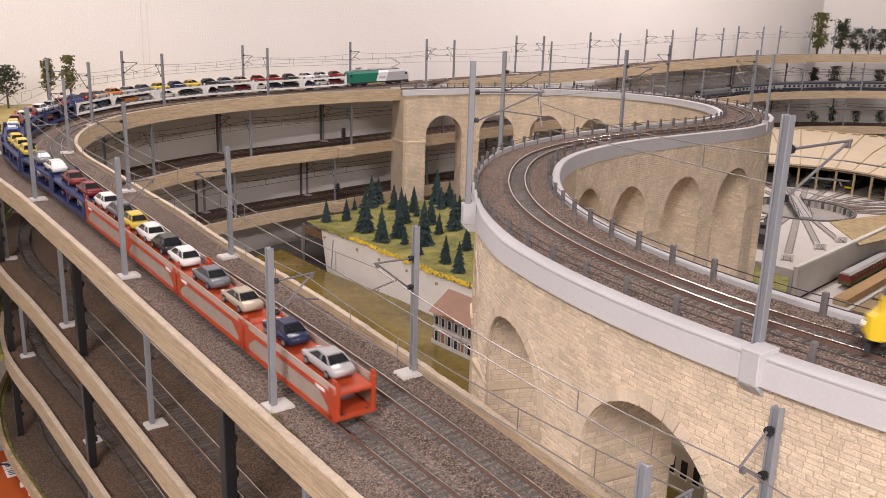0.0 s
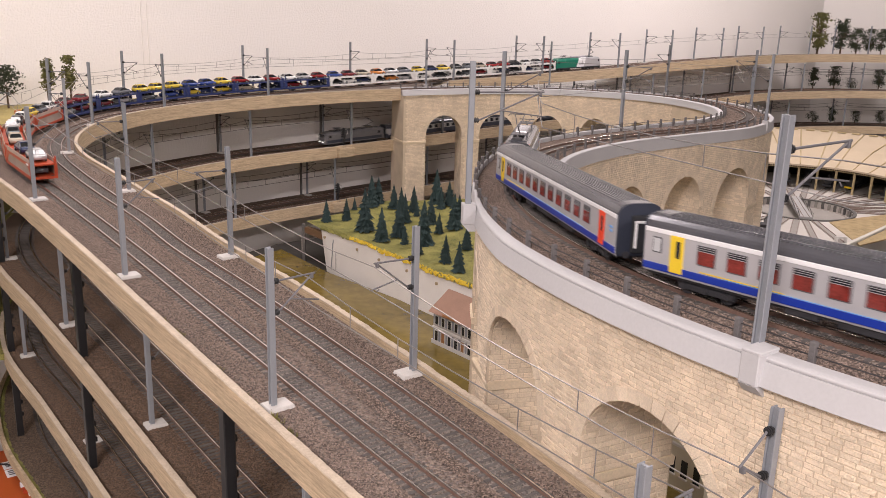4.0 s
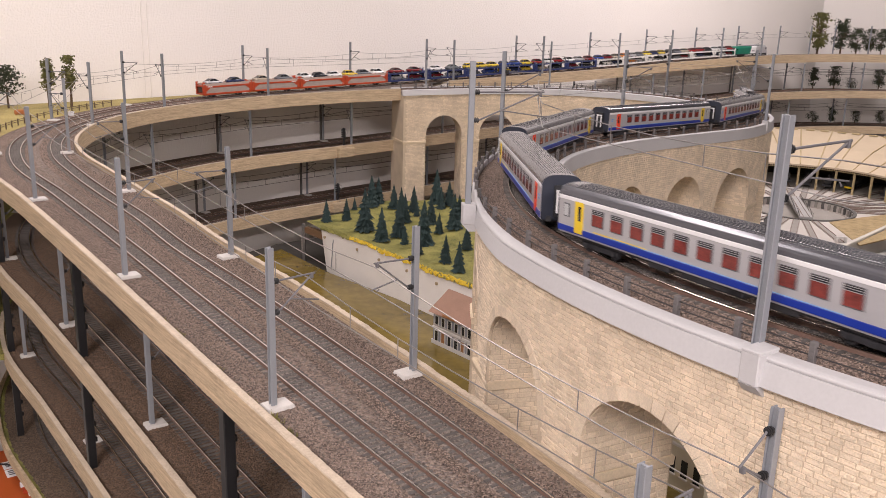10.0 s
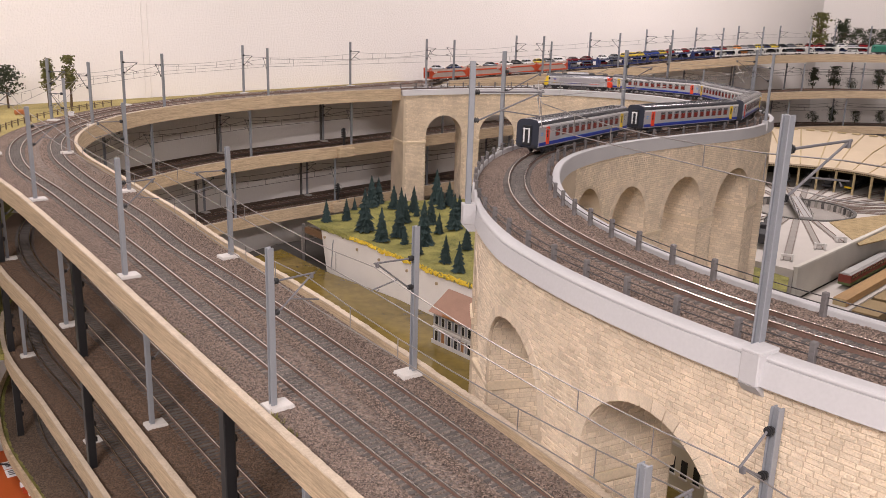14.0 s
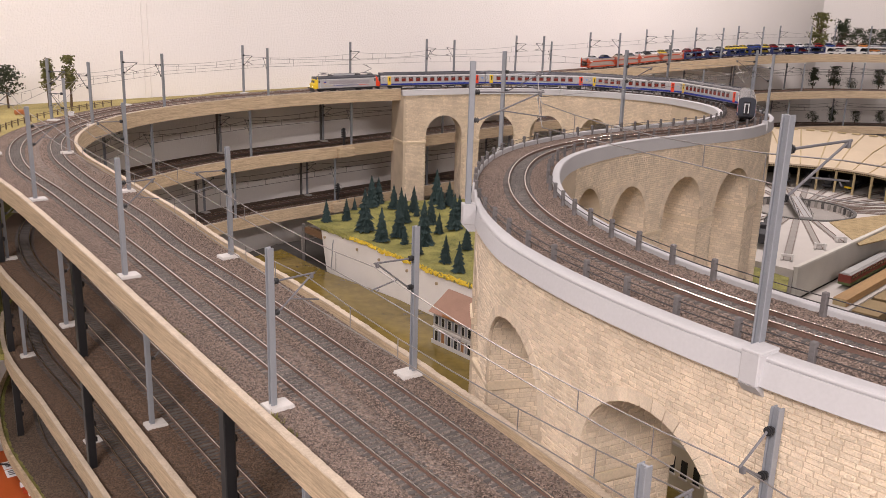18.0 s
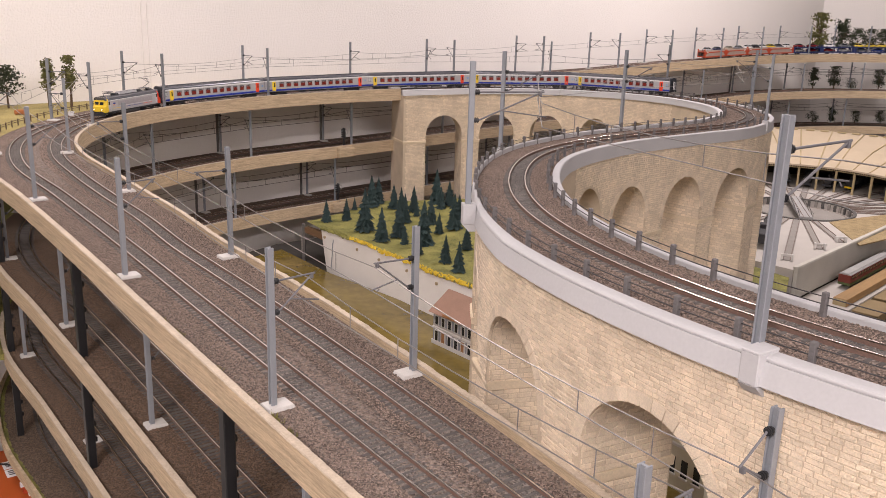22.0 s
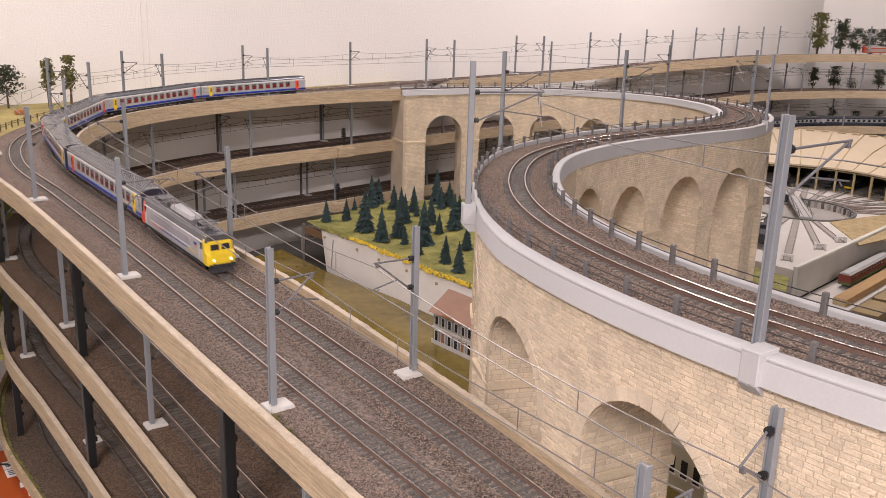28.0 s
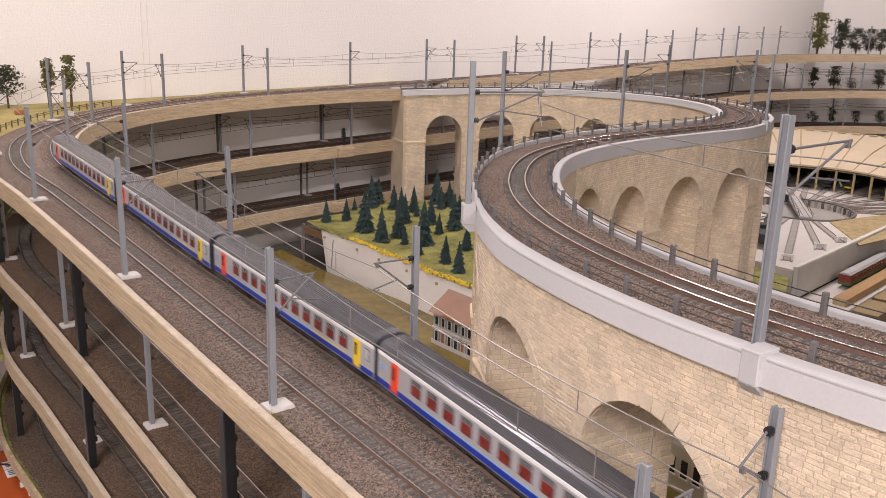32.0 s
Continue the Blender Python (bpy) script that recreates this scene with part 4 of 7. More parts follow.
M_LEAFD = material("dark_green_leaf_flock", (0.042, 0.052, 0.026), 0.9, var=0.45, scale=90, fine=700, bump=0.6, dist=0.002, island=True, rand=0.35)


def leafy(x, y, z, h, w, mat, seed, label, slim=1.0, low=0.36, n=1000):
    r = random.Random(seed)
    t = thing("leafy_tree", label, "tree", "leafy trees", m=pose(x, y, z))
    g = Geo().rod((0, 0, -0.004), (r.uniform(-0.03, 0.03) * h, 0, h * 0.55), h * 0.028, 7, h * 0.014)
    for k in range(7):
        a = r.uniform(0, 6.28)
        b = h * r.uniform(0.34, 0.6)
        g.rod((0, 0, b), (math.cos(a) * w * 0.5, math.sin(a) * w * 0.5, b + h * 0.18), h * 0.011, 5, h * 0.004)
    part("trunk", g, M_TRUNK, t, "slim brown trunk with limbs")
    c = Geo()
    hubs = []
    for k in range(30):
        u = r.random()
        a = r.uniform(0, 6.28)
        q = w * 0.5 * (math.sin(math.pi * (0.10 + 0.80 * u)) ** 0.6) * slim * r.uniform(0.15, 0.85)
        hubs.append((math.cos(a) * q, math.sin(a) * q, h * (low + 0.05 + (0.93 - low) * u)))
    for k in range(n):
        hx, hy, hz = r.choice(hubs)
        sp = 0.018 * h + 0.075 * w
        px, py, zz = hx + r.gauss(0, sp), hy + r.gauss(0, sp), min(hz + r.gauss(0, sp * 0.8), h)
        s = h * r.uniform(0.016, 0.036)
        vs = [(px + r.uniform(-1, 1) * s, py + r.uniform(-1, 1) * s, zz + r.uniform(-1, 1) * s) for _ in range(6)]
        c.add(vs, [(0, 1, 2), (0, 2, 3), (0, 3, 1), (1, 2, 4), (2, 3, 5), (3, 1, 4), (4, 5, 2), (4, 5, 3)])
    part("crown", c, mat, t, "loose clumped crown")
    return t
# ---- rolling stock ----
M_SILVER = material("silver_grey_paint", (0.475, 0.47, 0.49), 0.30, 0.25, var=0.04, scale=30, bump=0.03)
M_ROOF = material("dark_grey_roof", (0.105, 0.107, 0.122), 0.22, 0.35, var=0.12, scale=40, bump=0.03, spec=0.8)
M_BLUE = material("strong_blue_paint", (0.010, 0.034, 0.31), 0.33, var=0.1, bump=0.02)
M_WHITE = material("white_paint", (0.78, 0.78, 0.795), 0.4, var=0.04, bump=0.02)
M_YELLOW = material("bright_yellow_paint", (0.78, 0.55, 0.03), 0.38, var=0.06, bump=0.02)
M_ORANGE = material("orange_red_paint", (0.78, 0.065, 0.02), 0.34, var=0.06, bump=0.02)
M_UNDER = material("black_underframe", (0.03, 0.03, 0.035), 0.6, var=0.3, scale=120, bump=0.1)
M_RUBBER = material("black_rubber", (0.015, 0.016, 0.02), 0.7, var=0.2, bump=0.05)
M_PANE = material("dark_red_tinted_window", (0.19, 0.028, 0.022), 0.10, var=0.6, scale=160, bump=0.0)
M_PANEDK = material("dark_window", (0.018, 0.02, 0.025), 0.06, var=0.3, scale=120, bump=0.0)
M_NAVY = material("navy_paint", (0.028, 0.033, 0.05), 0.4, var=0.15, bump=0.02)
M_LAMP = bpy.data.materials.new("lit_headlamp")
M_LAMP.use_nodes = True
M_LAMP.node_tree.nodes["Principled BSDF"].inputs["Emission Color"].default_value = (1.0, 0.95, 0.85, 1)
M_LAMP.node_tree.nodes["Principled BSDF"].inputs["Emission Strength"].default_value = 1.6
MOVERS = []


def bogie(parent, x, wb, wheel_r, label="black bogie with spoked wheels"):
    b = part("bogie", Geo().box((x, 0, wheel_r + 0.001), (wb + 0.012, 0.021, 0.0035), bev=0.0006).box((x, 0.0105, wheel_r), (wb + 0.010, 0.0022, 0.0042), bev=0.0005).box((x, -0.0105, wheel_r), (wb + 0.010, 0.0022, 0.0042), bev=0.0005), M_UNDER, parent, label)
    for dx in (-wb / 2, wb / 2):
        g = Geo()
        for sd in (-1, 1):
            g.rod((x + dx, sd * 0.0073, wheel_r), (x + dx, sd * 0.0092, wheel_r), wheel_r, 14)
        g.rod((x + dx, -0.0073, wheel_r), (x + dx, 0.0073, wheel_r), 0.001, 6)
        part("wheelset", g, M_UNDER, b)
    for sd in (-1, 1):
        for dx in (-wb / 2, 0, wb / 2):
            part("axle_box", Geo().box((x + dx, sd * 0.0122, wheel_r), (0.0042, 0.0016, 0.0036), bev=0.0004), M_UNDER, b)
    return b


def shell(hw, zb, zs, zr, n=8):
    """Half-round coach section: straight sides up to zs, a curved roof up to zr."""
    o = [(-hw + 0.0008, zb), (hw - 0.0008, zb), (hw, zb + 0.002), (hw, zs)]
    o += [(hw * math.cos(a) ** 0.62, zs + (zr - zs) * math.sin(a) ** 0.9) for a in (math.pi / 2 * i / n for i in range(1, n))]
    o += [(0, zr)]
    o += [(-y, z) for y, z in reversed(o[4:-1])] + [(-hw, zs), (-hw, zb + 0.002)]
    return o


def coach(label):
    L, hw = 0.302, 0.0162
    c = thing("passenger_coach", label, "railway coach", "coaches of the silver train")
    e = L / 2
    zb, zs, zr = 0.0108, 0.0375, 0.0462
    part("body", Geo().prism([(-hw + 0.0005, zb), (hw - 0.0005, zb), (hw, zb + 0.0025), (hw, zs), (-hw, zs), (-hw, zb + 0.0025)], -e, e), M_SILVER, c, "silver-grey painted body side")
    sec = shell(hw, zb, zs, zr)
    roof = [p for p in sec if p[1] >= zs - 1e-6]
    part("roof", Geo().prism([(-hw + 0.0004, zs + 0.0002), (hw - 0.0004, zs + 0.0002)] + [(y * 0.985, z) for y, z in roof[1:-1]], -e + 0.0006, e - 0.0006), M_ROOF, c, "dark grey ribbed roof")
    ribs = Geo()
    for k in range(-5, 6):
        y = k * 0.0021
        zz = zs + (zr - zs) * math.sin(math.acos(min(1, (abs(y) / (hw * 0.985)) ** (1 / 0.62)))) ** 0.9
        ribs.box((0, y, zz), (L - 0.022, 0.00045, 0.0006))
    part("roof_ribs", ribs, M_ROOF, c)
    for sd in (-1, 1):
        y = sd * (hw + 0.00012)
        part("cantrail_stripe", Geo().box((0, sd * (hw + 0.0001), zs - 0.0002), (L - 0.0004, 0.0006, 0.0028), bev=0.0002), M_WHITE, c, "white stripe below the roof")
        part("blue_band", Geo().box((0, sd * (hw + 0.0001), zb + 0.0036), (L - 0.0004, 0.0007, 0.0044), bev=0.0002), M_BLUE, c, "strong blue band along the foot of the side")
        part("light_blue_line", Geo().box((0.0, sd * (hw + 0.00012), zb + 0.0062), (L * 0.62, 0.0006, 0.0004)), M_SKY, c)
        part("yellow_line", Geo().box((0.082, sd * (hw + 0.00012), zb + 0.0068), (0.055, 0.0006, 0.0005)), M_YELLOW, c, "thin yellow class stripe")
        for dx, mat, lab in ((e - 0.0245, M_YELLOW, "bright yellow folding door"), (-e + 0.0245, M_ORANGE, "orange-red folding door")):
            d = part("door", Geo().box((dx, y, zb + 0.0138), (0.0098, 0.0010, 0.0232), bev=0.0003), mat, c, lab)
            part("door_window", Geo().box((dx - 0.0012, sd * (hw + 0.0005), zb + 0.0170), (0.0030, 0.0007, 0.0105), bev=0.0002), M_PANEDK, d)
        for dx in (e - 0.0100,):
            w = part("toilet_window", Geo().box((dx, y, zb + 0.0175), (0.0068, 0.0008, 0.0100), bev=0.0004), M_WFRAME, c, "framed frosted end window")
            part("pane", Geo().box((dx, sd * (hw + 0.00042), zb + 0.0175), (0.0052, 0.0005, 0.0084)), M_FROST, w)
        part("emblem", Geo().box((-e + 0.0085, y, zb + 0.0180), (0.0055, 0.0006, 0.0016), bev=0.0002).box((-e + 0.0080, y, zb + 0.0155), (0.0040, 0.0006, 0.0016), bev=0.0002), M_SKY, c, "pale blue painted emblem")
        for k in range(11):
            x = e - 0.0455 - k * 0.0203
            w = part("window", Geo().box((x, y, zb + 0.0170), (0.0128, 0.0008, 0.0122), bev=0.0005), M_WFRAME, c)
            part("pane", Geo().box((x, sd * (hw + 0.00042), zb + 0.0156), (0.0112, 0.0005, 0.0080)), M_PANE, w)
            part("pane", Geo().box((x, sd * (hw + 0.00042), zb + 0.0213), (0.0112, 0.0005, 0.0028)), M_PANEDK, w)
            for zz in (0.0197, 0.0210, 0.0222):
                part("window_bar", Geo().box((x, sd * (hw + 0.00055), zb + zz), (0.0112, 0.0005, 0.00026)), M_SILVER, w)
        g = Geo()
        for x, w_ in ((0.0, 0.05), (0.045, 0.02), (-0.05, 0.028), (-0.02, 0.012)):
            g.box((x, sd * 0.011, 0.0085), (w_, 0.006, 0.0050), bev=0.0006)
        part("underframe_box", g, M_UNDER, c)
    for sx in (-1, 1):
        en = part("end_wall", Geo().prism([(y * 0.97, z) for y, z in sec], sx * e, sx * (e + 0.0012)), M_NAVY, c, "dark navy end wall")
        gw = part("gangway", Geo().box((sx * (e + 0.0022), 0, 0.0255), (0.0026, 0.0125, 0.0255), bev=0.0012), M_RUBBER, en, "black rubber gangway surround")
        for sy in (-1, 1):
            part("gangway_pillar", Geo().rod((sx * (e + 0.0036), sy * 0.0036, 0.0165), (sx * (e + 0.0036), sy * 0.0036, 0.0335), 0.0010, 8), M_WHITE, gw)
        part("gangway_lintel", Geo().box((sx * (e + 0.0036), 0, 0.0340), (0.0014, 0.0096, 0.0016), bev=0.0003), M_WHITE, gw)
        g = Geo()
        for sy in (-1, 1):
            g.rod((sx * e, sy * 0.010, 0.0122), (sx * (e + 0.0042), sy * 0.010, 0.0122), 0.0008, 8).rod((sx * (e + 0.0036), sy * 0.010, 0.0122), (sx * (e + 0.0045), sy * 0.010, 0.0122), 0.0024, 10)
        part("buffers", g, M_UNDER, en)
    part("underframe", Geo().box((0, 0, 0.0098), (L - 0.004, 0.027, 0.0022)), M_UNDER, c)
    for sx in (-1, 1):
        bogie(c, sx * 0.108, 0.0288, 0.0053)
    return c


M_FROST = material("frosted_window", (0.50, 0.51, 0.52), 0.5, var=0.08, bump=0.0)
M_WFRAME = material("dark_window_frame", (0.10, 0.10, 0.11), 0.4, var=0.1, bump=0.0)
M_SKY = material("pale_blue_paint", (0.16, 0.36, 0.70), 0.4, var=0.1, bump=0.0)


def pantograph(parent, x, up, lean=1):
    g = Geo().box((x, 0, 0.0475), (0.018, 0.016, 0.0010))
    p = part("pantograph", g, M_ARM, parent, "dark single-arm pantograph" if up else "folded pantograph")
    if up:
        k, h = (x - lean * 0.022, 0.0575), 0.0685
        part("arm", Geo().rod((x + lean * 0.004, 0, 0.048), (k[0], 0, k[1]), 0.0007).rod((k[0], -0.001, k[1]), (x - lean * 0.002, -0.005, h), 0.0005).rod((k[0], 0.001, k[1]), (x - lean * 0.002, 0.005, h), 0.0005), M_ARM, p)
        part("contact_strip", Geo().rod((x - lean * 0.002, -0.010, h), (x - lean * 0.002, 0.010, h), 0.0006).rod((x - lean * 0.002, 0.010, h), (x - lean * 0.002, 0.0125, h - 0.002), 0.0005).rod((x - lean * 0.002, -0.010, h), (x - lean * 0.002, -0.0125, h - 0.002), 0.0005), M_ARM, p)
    else:
        part("arm", Geo().rod((x + 0.008, 0, 0.0485), (x - 0.010, 0, 0.0500), 0.0007).rod((x - 0.010, -0.003, 0.0502), (x + 0.009, -0.005, 0.0508), 0.0005).rod((x - 0.010, 0.003, 0.0502), (x + 0.009, 0.005, 0.0508), 0.0005).rod((x + 0.009, -0.009, 0.0508), (x + 0.009, 0.009, 0.0508), 0.0006), M_ARM, p)
    return p


def silver_loco():
    L, hw = 0.199, 0.0158
    e = L / 2
    c = thing("electric_locomotive", "silver electric locomotive with yellow front cab and red rear cab", "locomotive")
    zb, zs, zr = 0.0105, 0.0345, 0.0418
    q = e - 0.0145
    part("body", Geo().prism([(-hw + 0.0006, zb), (hw - 0.0006, zb), (hw, zb + 0.0016), (hw, zs), (-hw, zs), (-hw, zb + 0.0016)], -q, q), M_LOCOGREY, c, "silver-grey painted body")
    part("roof", Geo().prism([(-hw + 0.0003, zs + 0.0001), (hw - 0.0003, zs + 0.0001), (hw - 0.0022, zr - 0.0022), (hw - 0.0055, zr), (-hw + 0.0055, zr), (-hw + 0.0022, zr - 0.0022)], -e + 0.0075, e - 0.0075), M_ROOF, c, "dark grey sloping roof")
    for sx, mat, lab in ((1, M_YELLOW, "bright yellow cab"), (-1, M_ORANGE, "orange-red cab")):
        levels = [(zb, -0.0010), (0.0140, 0.0), (0.0222, -0.0004), (0.0244, -0.0042), (0.0256, -0.0050), (0.0330, -0.0066), (zs + 0.0004, -0.0070), (zr - 0.0012, -0.0105)]
        vs, fs = [], []
        for z, dx in levels:
            xf, w = e + dx, hw if z < zs + 0.001 else hw - 0.0030
            vs += [(sx * q, -w, z), (sx * (xf - 0.0036), -w, z), (sx * xf, -w * 0.78, z), (sx * xf, w * 0.78, z), (sx * (xf - 0.0036), w, z), (sx * q, w, z)]
        for i in range(len(levels) - 1):
            for j in range(6):
                k, l = i * 6 + j, i * 6 + (j + 1) % 6
                fs.append((k, l, l + 6, k + 6))
        n = len(vs)
        fs += [tuple(range(6)), tuple(range(n - 6, n))]
        cab = part("cab", Geo().add(vs, fs), mat, c, lab)
        for sy in (-1, 1):
            vs = [(sx * (e - 0.0046), sy * 0.0016, 0.0264), (sx * (e - 0.0046), sy * 0.0104, 0.0264), (sx * (e - 0.0058), sy * 0.0104, 0.0322), (sx * (e - 0.0058), sy * 0.0016, 0.0322)]
            vs += [(p[0] - sx * 0.002, p[1], p[2]) for p in vs]
            part("windscreen", Geo().add(vs, [(0, 1, 2, 3), (7, 6, 5, 4), (0, 4, 5, 1), (1, 5, 6, 2), (2, 6, 7, 3), (3, 7, 4, 0)]), M_PANEDK, cab)
            part("side_window", Geo().box((sx * (q - 0.0030), sy * (hw + 0.0001), 0.0293), (0.0038, 0.0008, 0.0070), bev=0.0003), M_PANEDK, cab)
            part("handrail", Geo().rod((sx * (q - 0.0065), sy * (hw + 0.0008), 0.0135), (sx * (q - 0.0065), sy * (hw + 0.0008), 0.0290), 0.0003, 5), M_WHITE, cab)
            part("headlamp", Geo().rod((sx * (e - 0.001), sy * 0.0092, 0.0168), (sx * (e + 0.0009), sy * 0.0092, 0.0168), 0.0012, 10), M_LAMP if sx > 0 else M_WHITE, cab, "lit round headlamp" if sx > 0 else "round lamp")
            part("buffer", Geo().rod((sx * (e - 0.002), sy * 0.0098, 0.0118), (sx * (e + 0.0044), sy * 0.0098, 0.0118), 0.0011, 8).rod((sx * (e + 0.0038), sy * 0.0098, 0.0118), (sx * (e + 0.0048), sy * 0.0098, 0.0118), 0.0026, 10), M_UNDER, cab)
        part("buffer_beam", Geo().box((sx * (e - 0.0020), 0, 0.0102), (0.0030, 0.0270, 0.0040), bev=0.0004), M_UNDER, cab)
        part("snow_plough", Geo().box((sx * (e - 0.003), 0, 0.0052), (0.004, 0.026, 0.0052), taper=(0.6, 1)), M_UNDER, cab)
        bg = bogie(c, sx * 0.055, 0.034, 0.0070)
        for sd in (-1, 1):
            part("spring", Geo().rod((sx * 0.055 - 0.009, sd * 0.0132, 0.0072), (sx * 0.055 - 0.009, sd * 0.0132, 0.0112), 0.0016, 8).rod((sx * 0.055 + 0.009, sd * 0.0132, 0.0072), (sx * 0.055 + 0.009, sd * 0.0132, 0.0112), 0.0016, 8), M_ARM, bg, "grey coil springs")
    for sd in (-1, 1):
        part("cantrail_line", Geo().box((0, sd * (hw + 0.0001), zs - 0.0004), (2 * q, 0.0007, 0.0013)), M_WHITE, c, "thin white line under the roof")
        pn = part("side_panel", Geo().box((-0.006, sd * (hw + 0.0001), 0.0258), (0.118, 0.0008, 0.0096), bev=0.0003), M_SILVERD, c, "ribbed grey side panel")
        for k in range(5):
            part("rib", Geo().box((-0.006, sd * (hw + 0.0006), 0.0222 + k * 0.0018), (0.116, 0.0004, 0.0005)), M_SILVERD, pn)
        part("panel_line", Geo().box((-0.006, sd * (hw + 0.0003), 0.0201), (0.120, 0.0008, 0.0005)), M_WHITE, pn, "thin white lower edge")
        part("sill", Geo().box((0, sd * (hw - 0.0006), zb - 0.0004), (L - 0.020, 0.0016, 0.0024)), M_UNDER, c)
        for x, w_, mt in ((0.057, 0.026, M_YELLOW), (0.006, 0.076, M_BLUE), (-0.048, 0.030, M_ORANGE)):
            part("side_line", Geo().box((x, sd * (hw + 0.0001), 0.0172), (w_, 0.0007, 0.0007)), mt, c, "thin coloured side line")
        em = part("emblem", Geo().box((0.066, sd * (hw + 0.0001), 0.0275), (0.0075, 0.0006, 0.0030), bev=0.0002), M_BLUE, c, "painted blue and orange emblem")
        part("emblem_lower", Geo().box((0.0665, sd * (hw + 0.0001), 0.0245), (0.0045, 0.0006, 0.0026), bev=0.0002), M_EMB, em)
        part("air_tank", Geo().rod((-0.024, sd * 0.0095, 0.0062), (0.024, sd * 0.0095, 0.0062), 0.0036, 10), M_ARM, c, "grey cylinder tank")
    part("roof_deck", Geo().box((0, 0, zr + 0.0003), (0.160, 0.0190, 0.0012), bev=0.0003), M_ROOF, c, "dark roof deck with equipment")
    part("roof_housing", Geo().box((0.004, 0, zr + 0.0032), (0.060, 0.0150, 0.0050), taper=(0.96, 0.85), bev=0.0008), M_SILVER, c, "pale grey ribbed roof housing")
    for k in range(14):
        part("housing_rib", Geo().box((0.004 - 0.026 + k * 0.004, 0, zr + 0.0050), (0.0010, 0.0136, 0.0018), taper=(1, 0.94)), M_SILVER, c)
    for x, w_, h in ((-0.036, 0.014, 0.0036), (0.044, 0.012, 0.0030), (-0.074, 0.012, 0.0024)):
        part("roof_box", Geo().box((x, 0.001, zr + h / 2 + 0.0008), (w_, 0.0120, h), taper=(0.9, 0.85), bev=0.0005), M_UNDER, c, "dark roof equipment box")
    g = Geo()
    for x, y in ((0.045, 0.0075), (0.045, -0.0075), (-0.036, 0.0075), (-0.036, -0.0075), (0.078, 0.0), (-0.078, 0.0)):
        g.rod((x, y, zr), (x, y, zr + 0.0055), 0.0010, 8)
    g.rod((0.078, 0.0, zr + 0.0055), (0.045, 0.0075, zr + 0.0055), 0.0004).rod((-0.078, 0.0, zr + 0.0055), (-0.036, 0.0075, zr + 0.0055), 0.0004).rod((0.045, 0.0075, zr + 0.0066), (-0.036, 0.0075, zr + 0.0066), 0.0004)
    part("roof_conductor", g, M_ARM, c, "grey insulators and conductor bar")
    pantograph(c, 0.062, False)
    pantograph(c, -0.058, True, 1)
    part("underframe_box", Geo().box((0, 0, 0.0072), (0.040, 0.024, 0.0060), bev=0.0008), M_UNDER, c)
    return c


M_EMB = material("orange_emblem_paint", (0.70, 0.28, 0.08), 0.4, var=0.08, bump=0.0)
M_LOCOGREY = material("mid_grey_loco_paint", (0.47, 0.465, 0.485), 0.30, 0.2, var=0.05, bump=0.02)
M_SILVERD = material("grey_paint", (0.39, 0.375, 0.405), 0.36, 0.15, var=0.05, bump=0.02)
base_coach = coach("silver coach with blue band, dark red windows, yellow and orange doors")
LOCO_S = silver_loco()
MOVERS.append((LOCO_S, LC, "S", 0.1055, 0.055, 1, None))
for k in range(5):
    ob = base_coach if k == 0 else copy_thing(base_coach, Matrix())
    if k == 4:
        ob["label"] = "last silver coach with navy end wall and white gangway pillars"
    MOVERS.append((ob, LC, "S", -0.1535 - 0.307 * k, 0.108, 1, None))

# ---- car-carrying train ----
M_WRED = material("red_orange_wagon_paint", (0.40, 0.055, 0.018), 0.45, var=0.15, scale=60, bump=0.05)
M_WBLUE = material("navy_blue_wagon_paint", (0.022, 0.035, 0.12), 0.45, var=0.2, scale=60, bump=0.05)
M_WWHITE = material("white_wagon_paint", (0.72, 0.71, 0.69), 0.45, var=0.08, scale=60, bump=0.05)
M_MESH = material("grey_mesh_panel", (0.34, 0.275, 0.24), 0.6, var=0.14, scale=80, bump=0.1)
UP_Z, LOW_Z = 0.0292, 0.0105


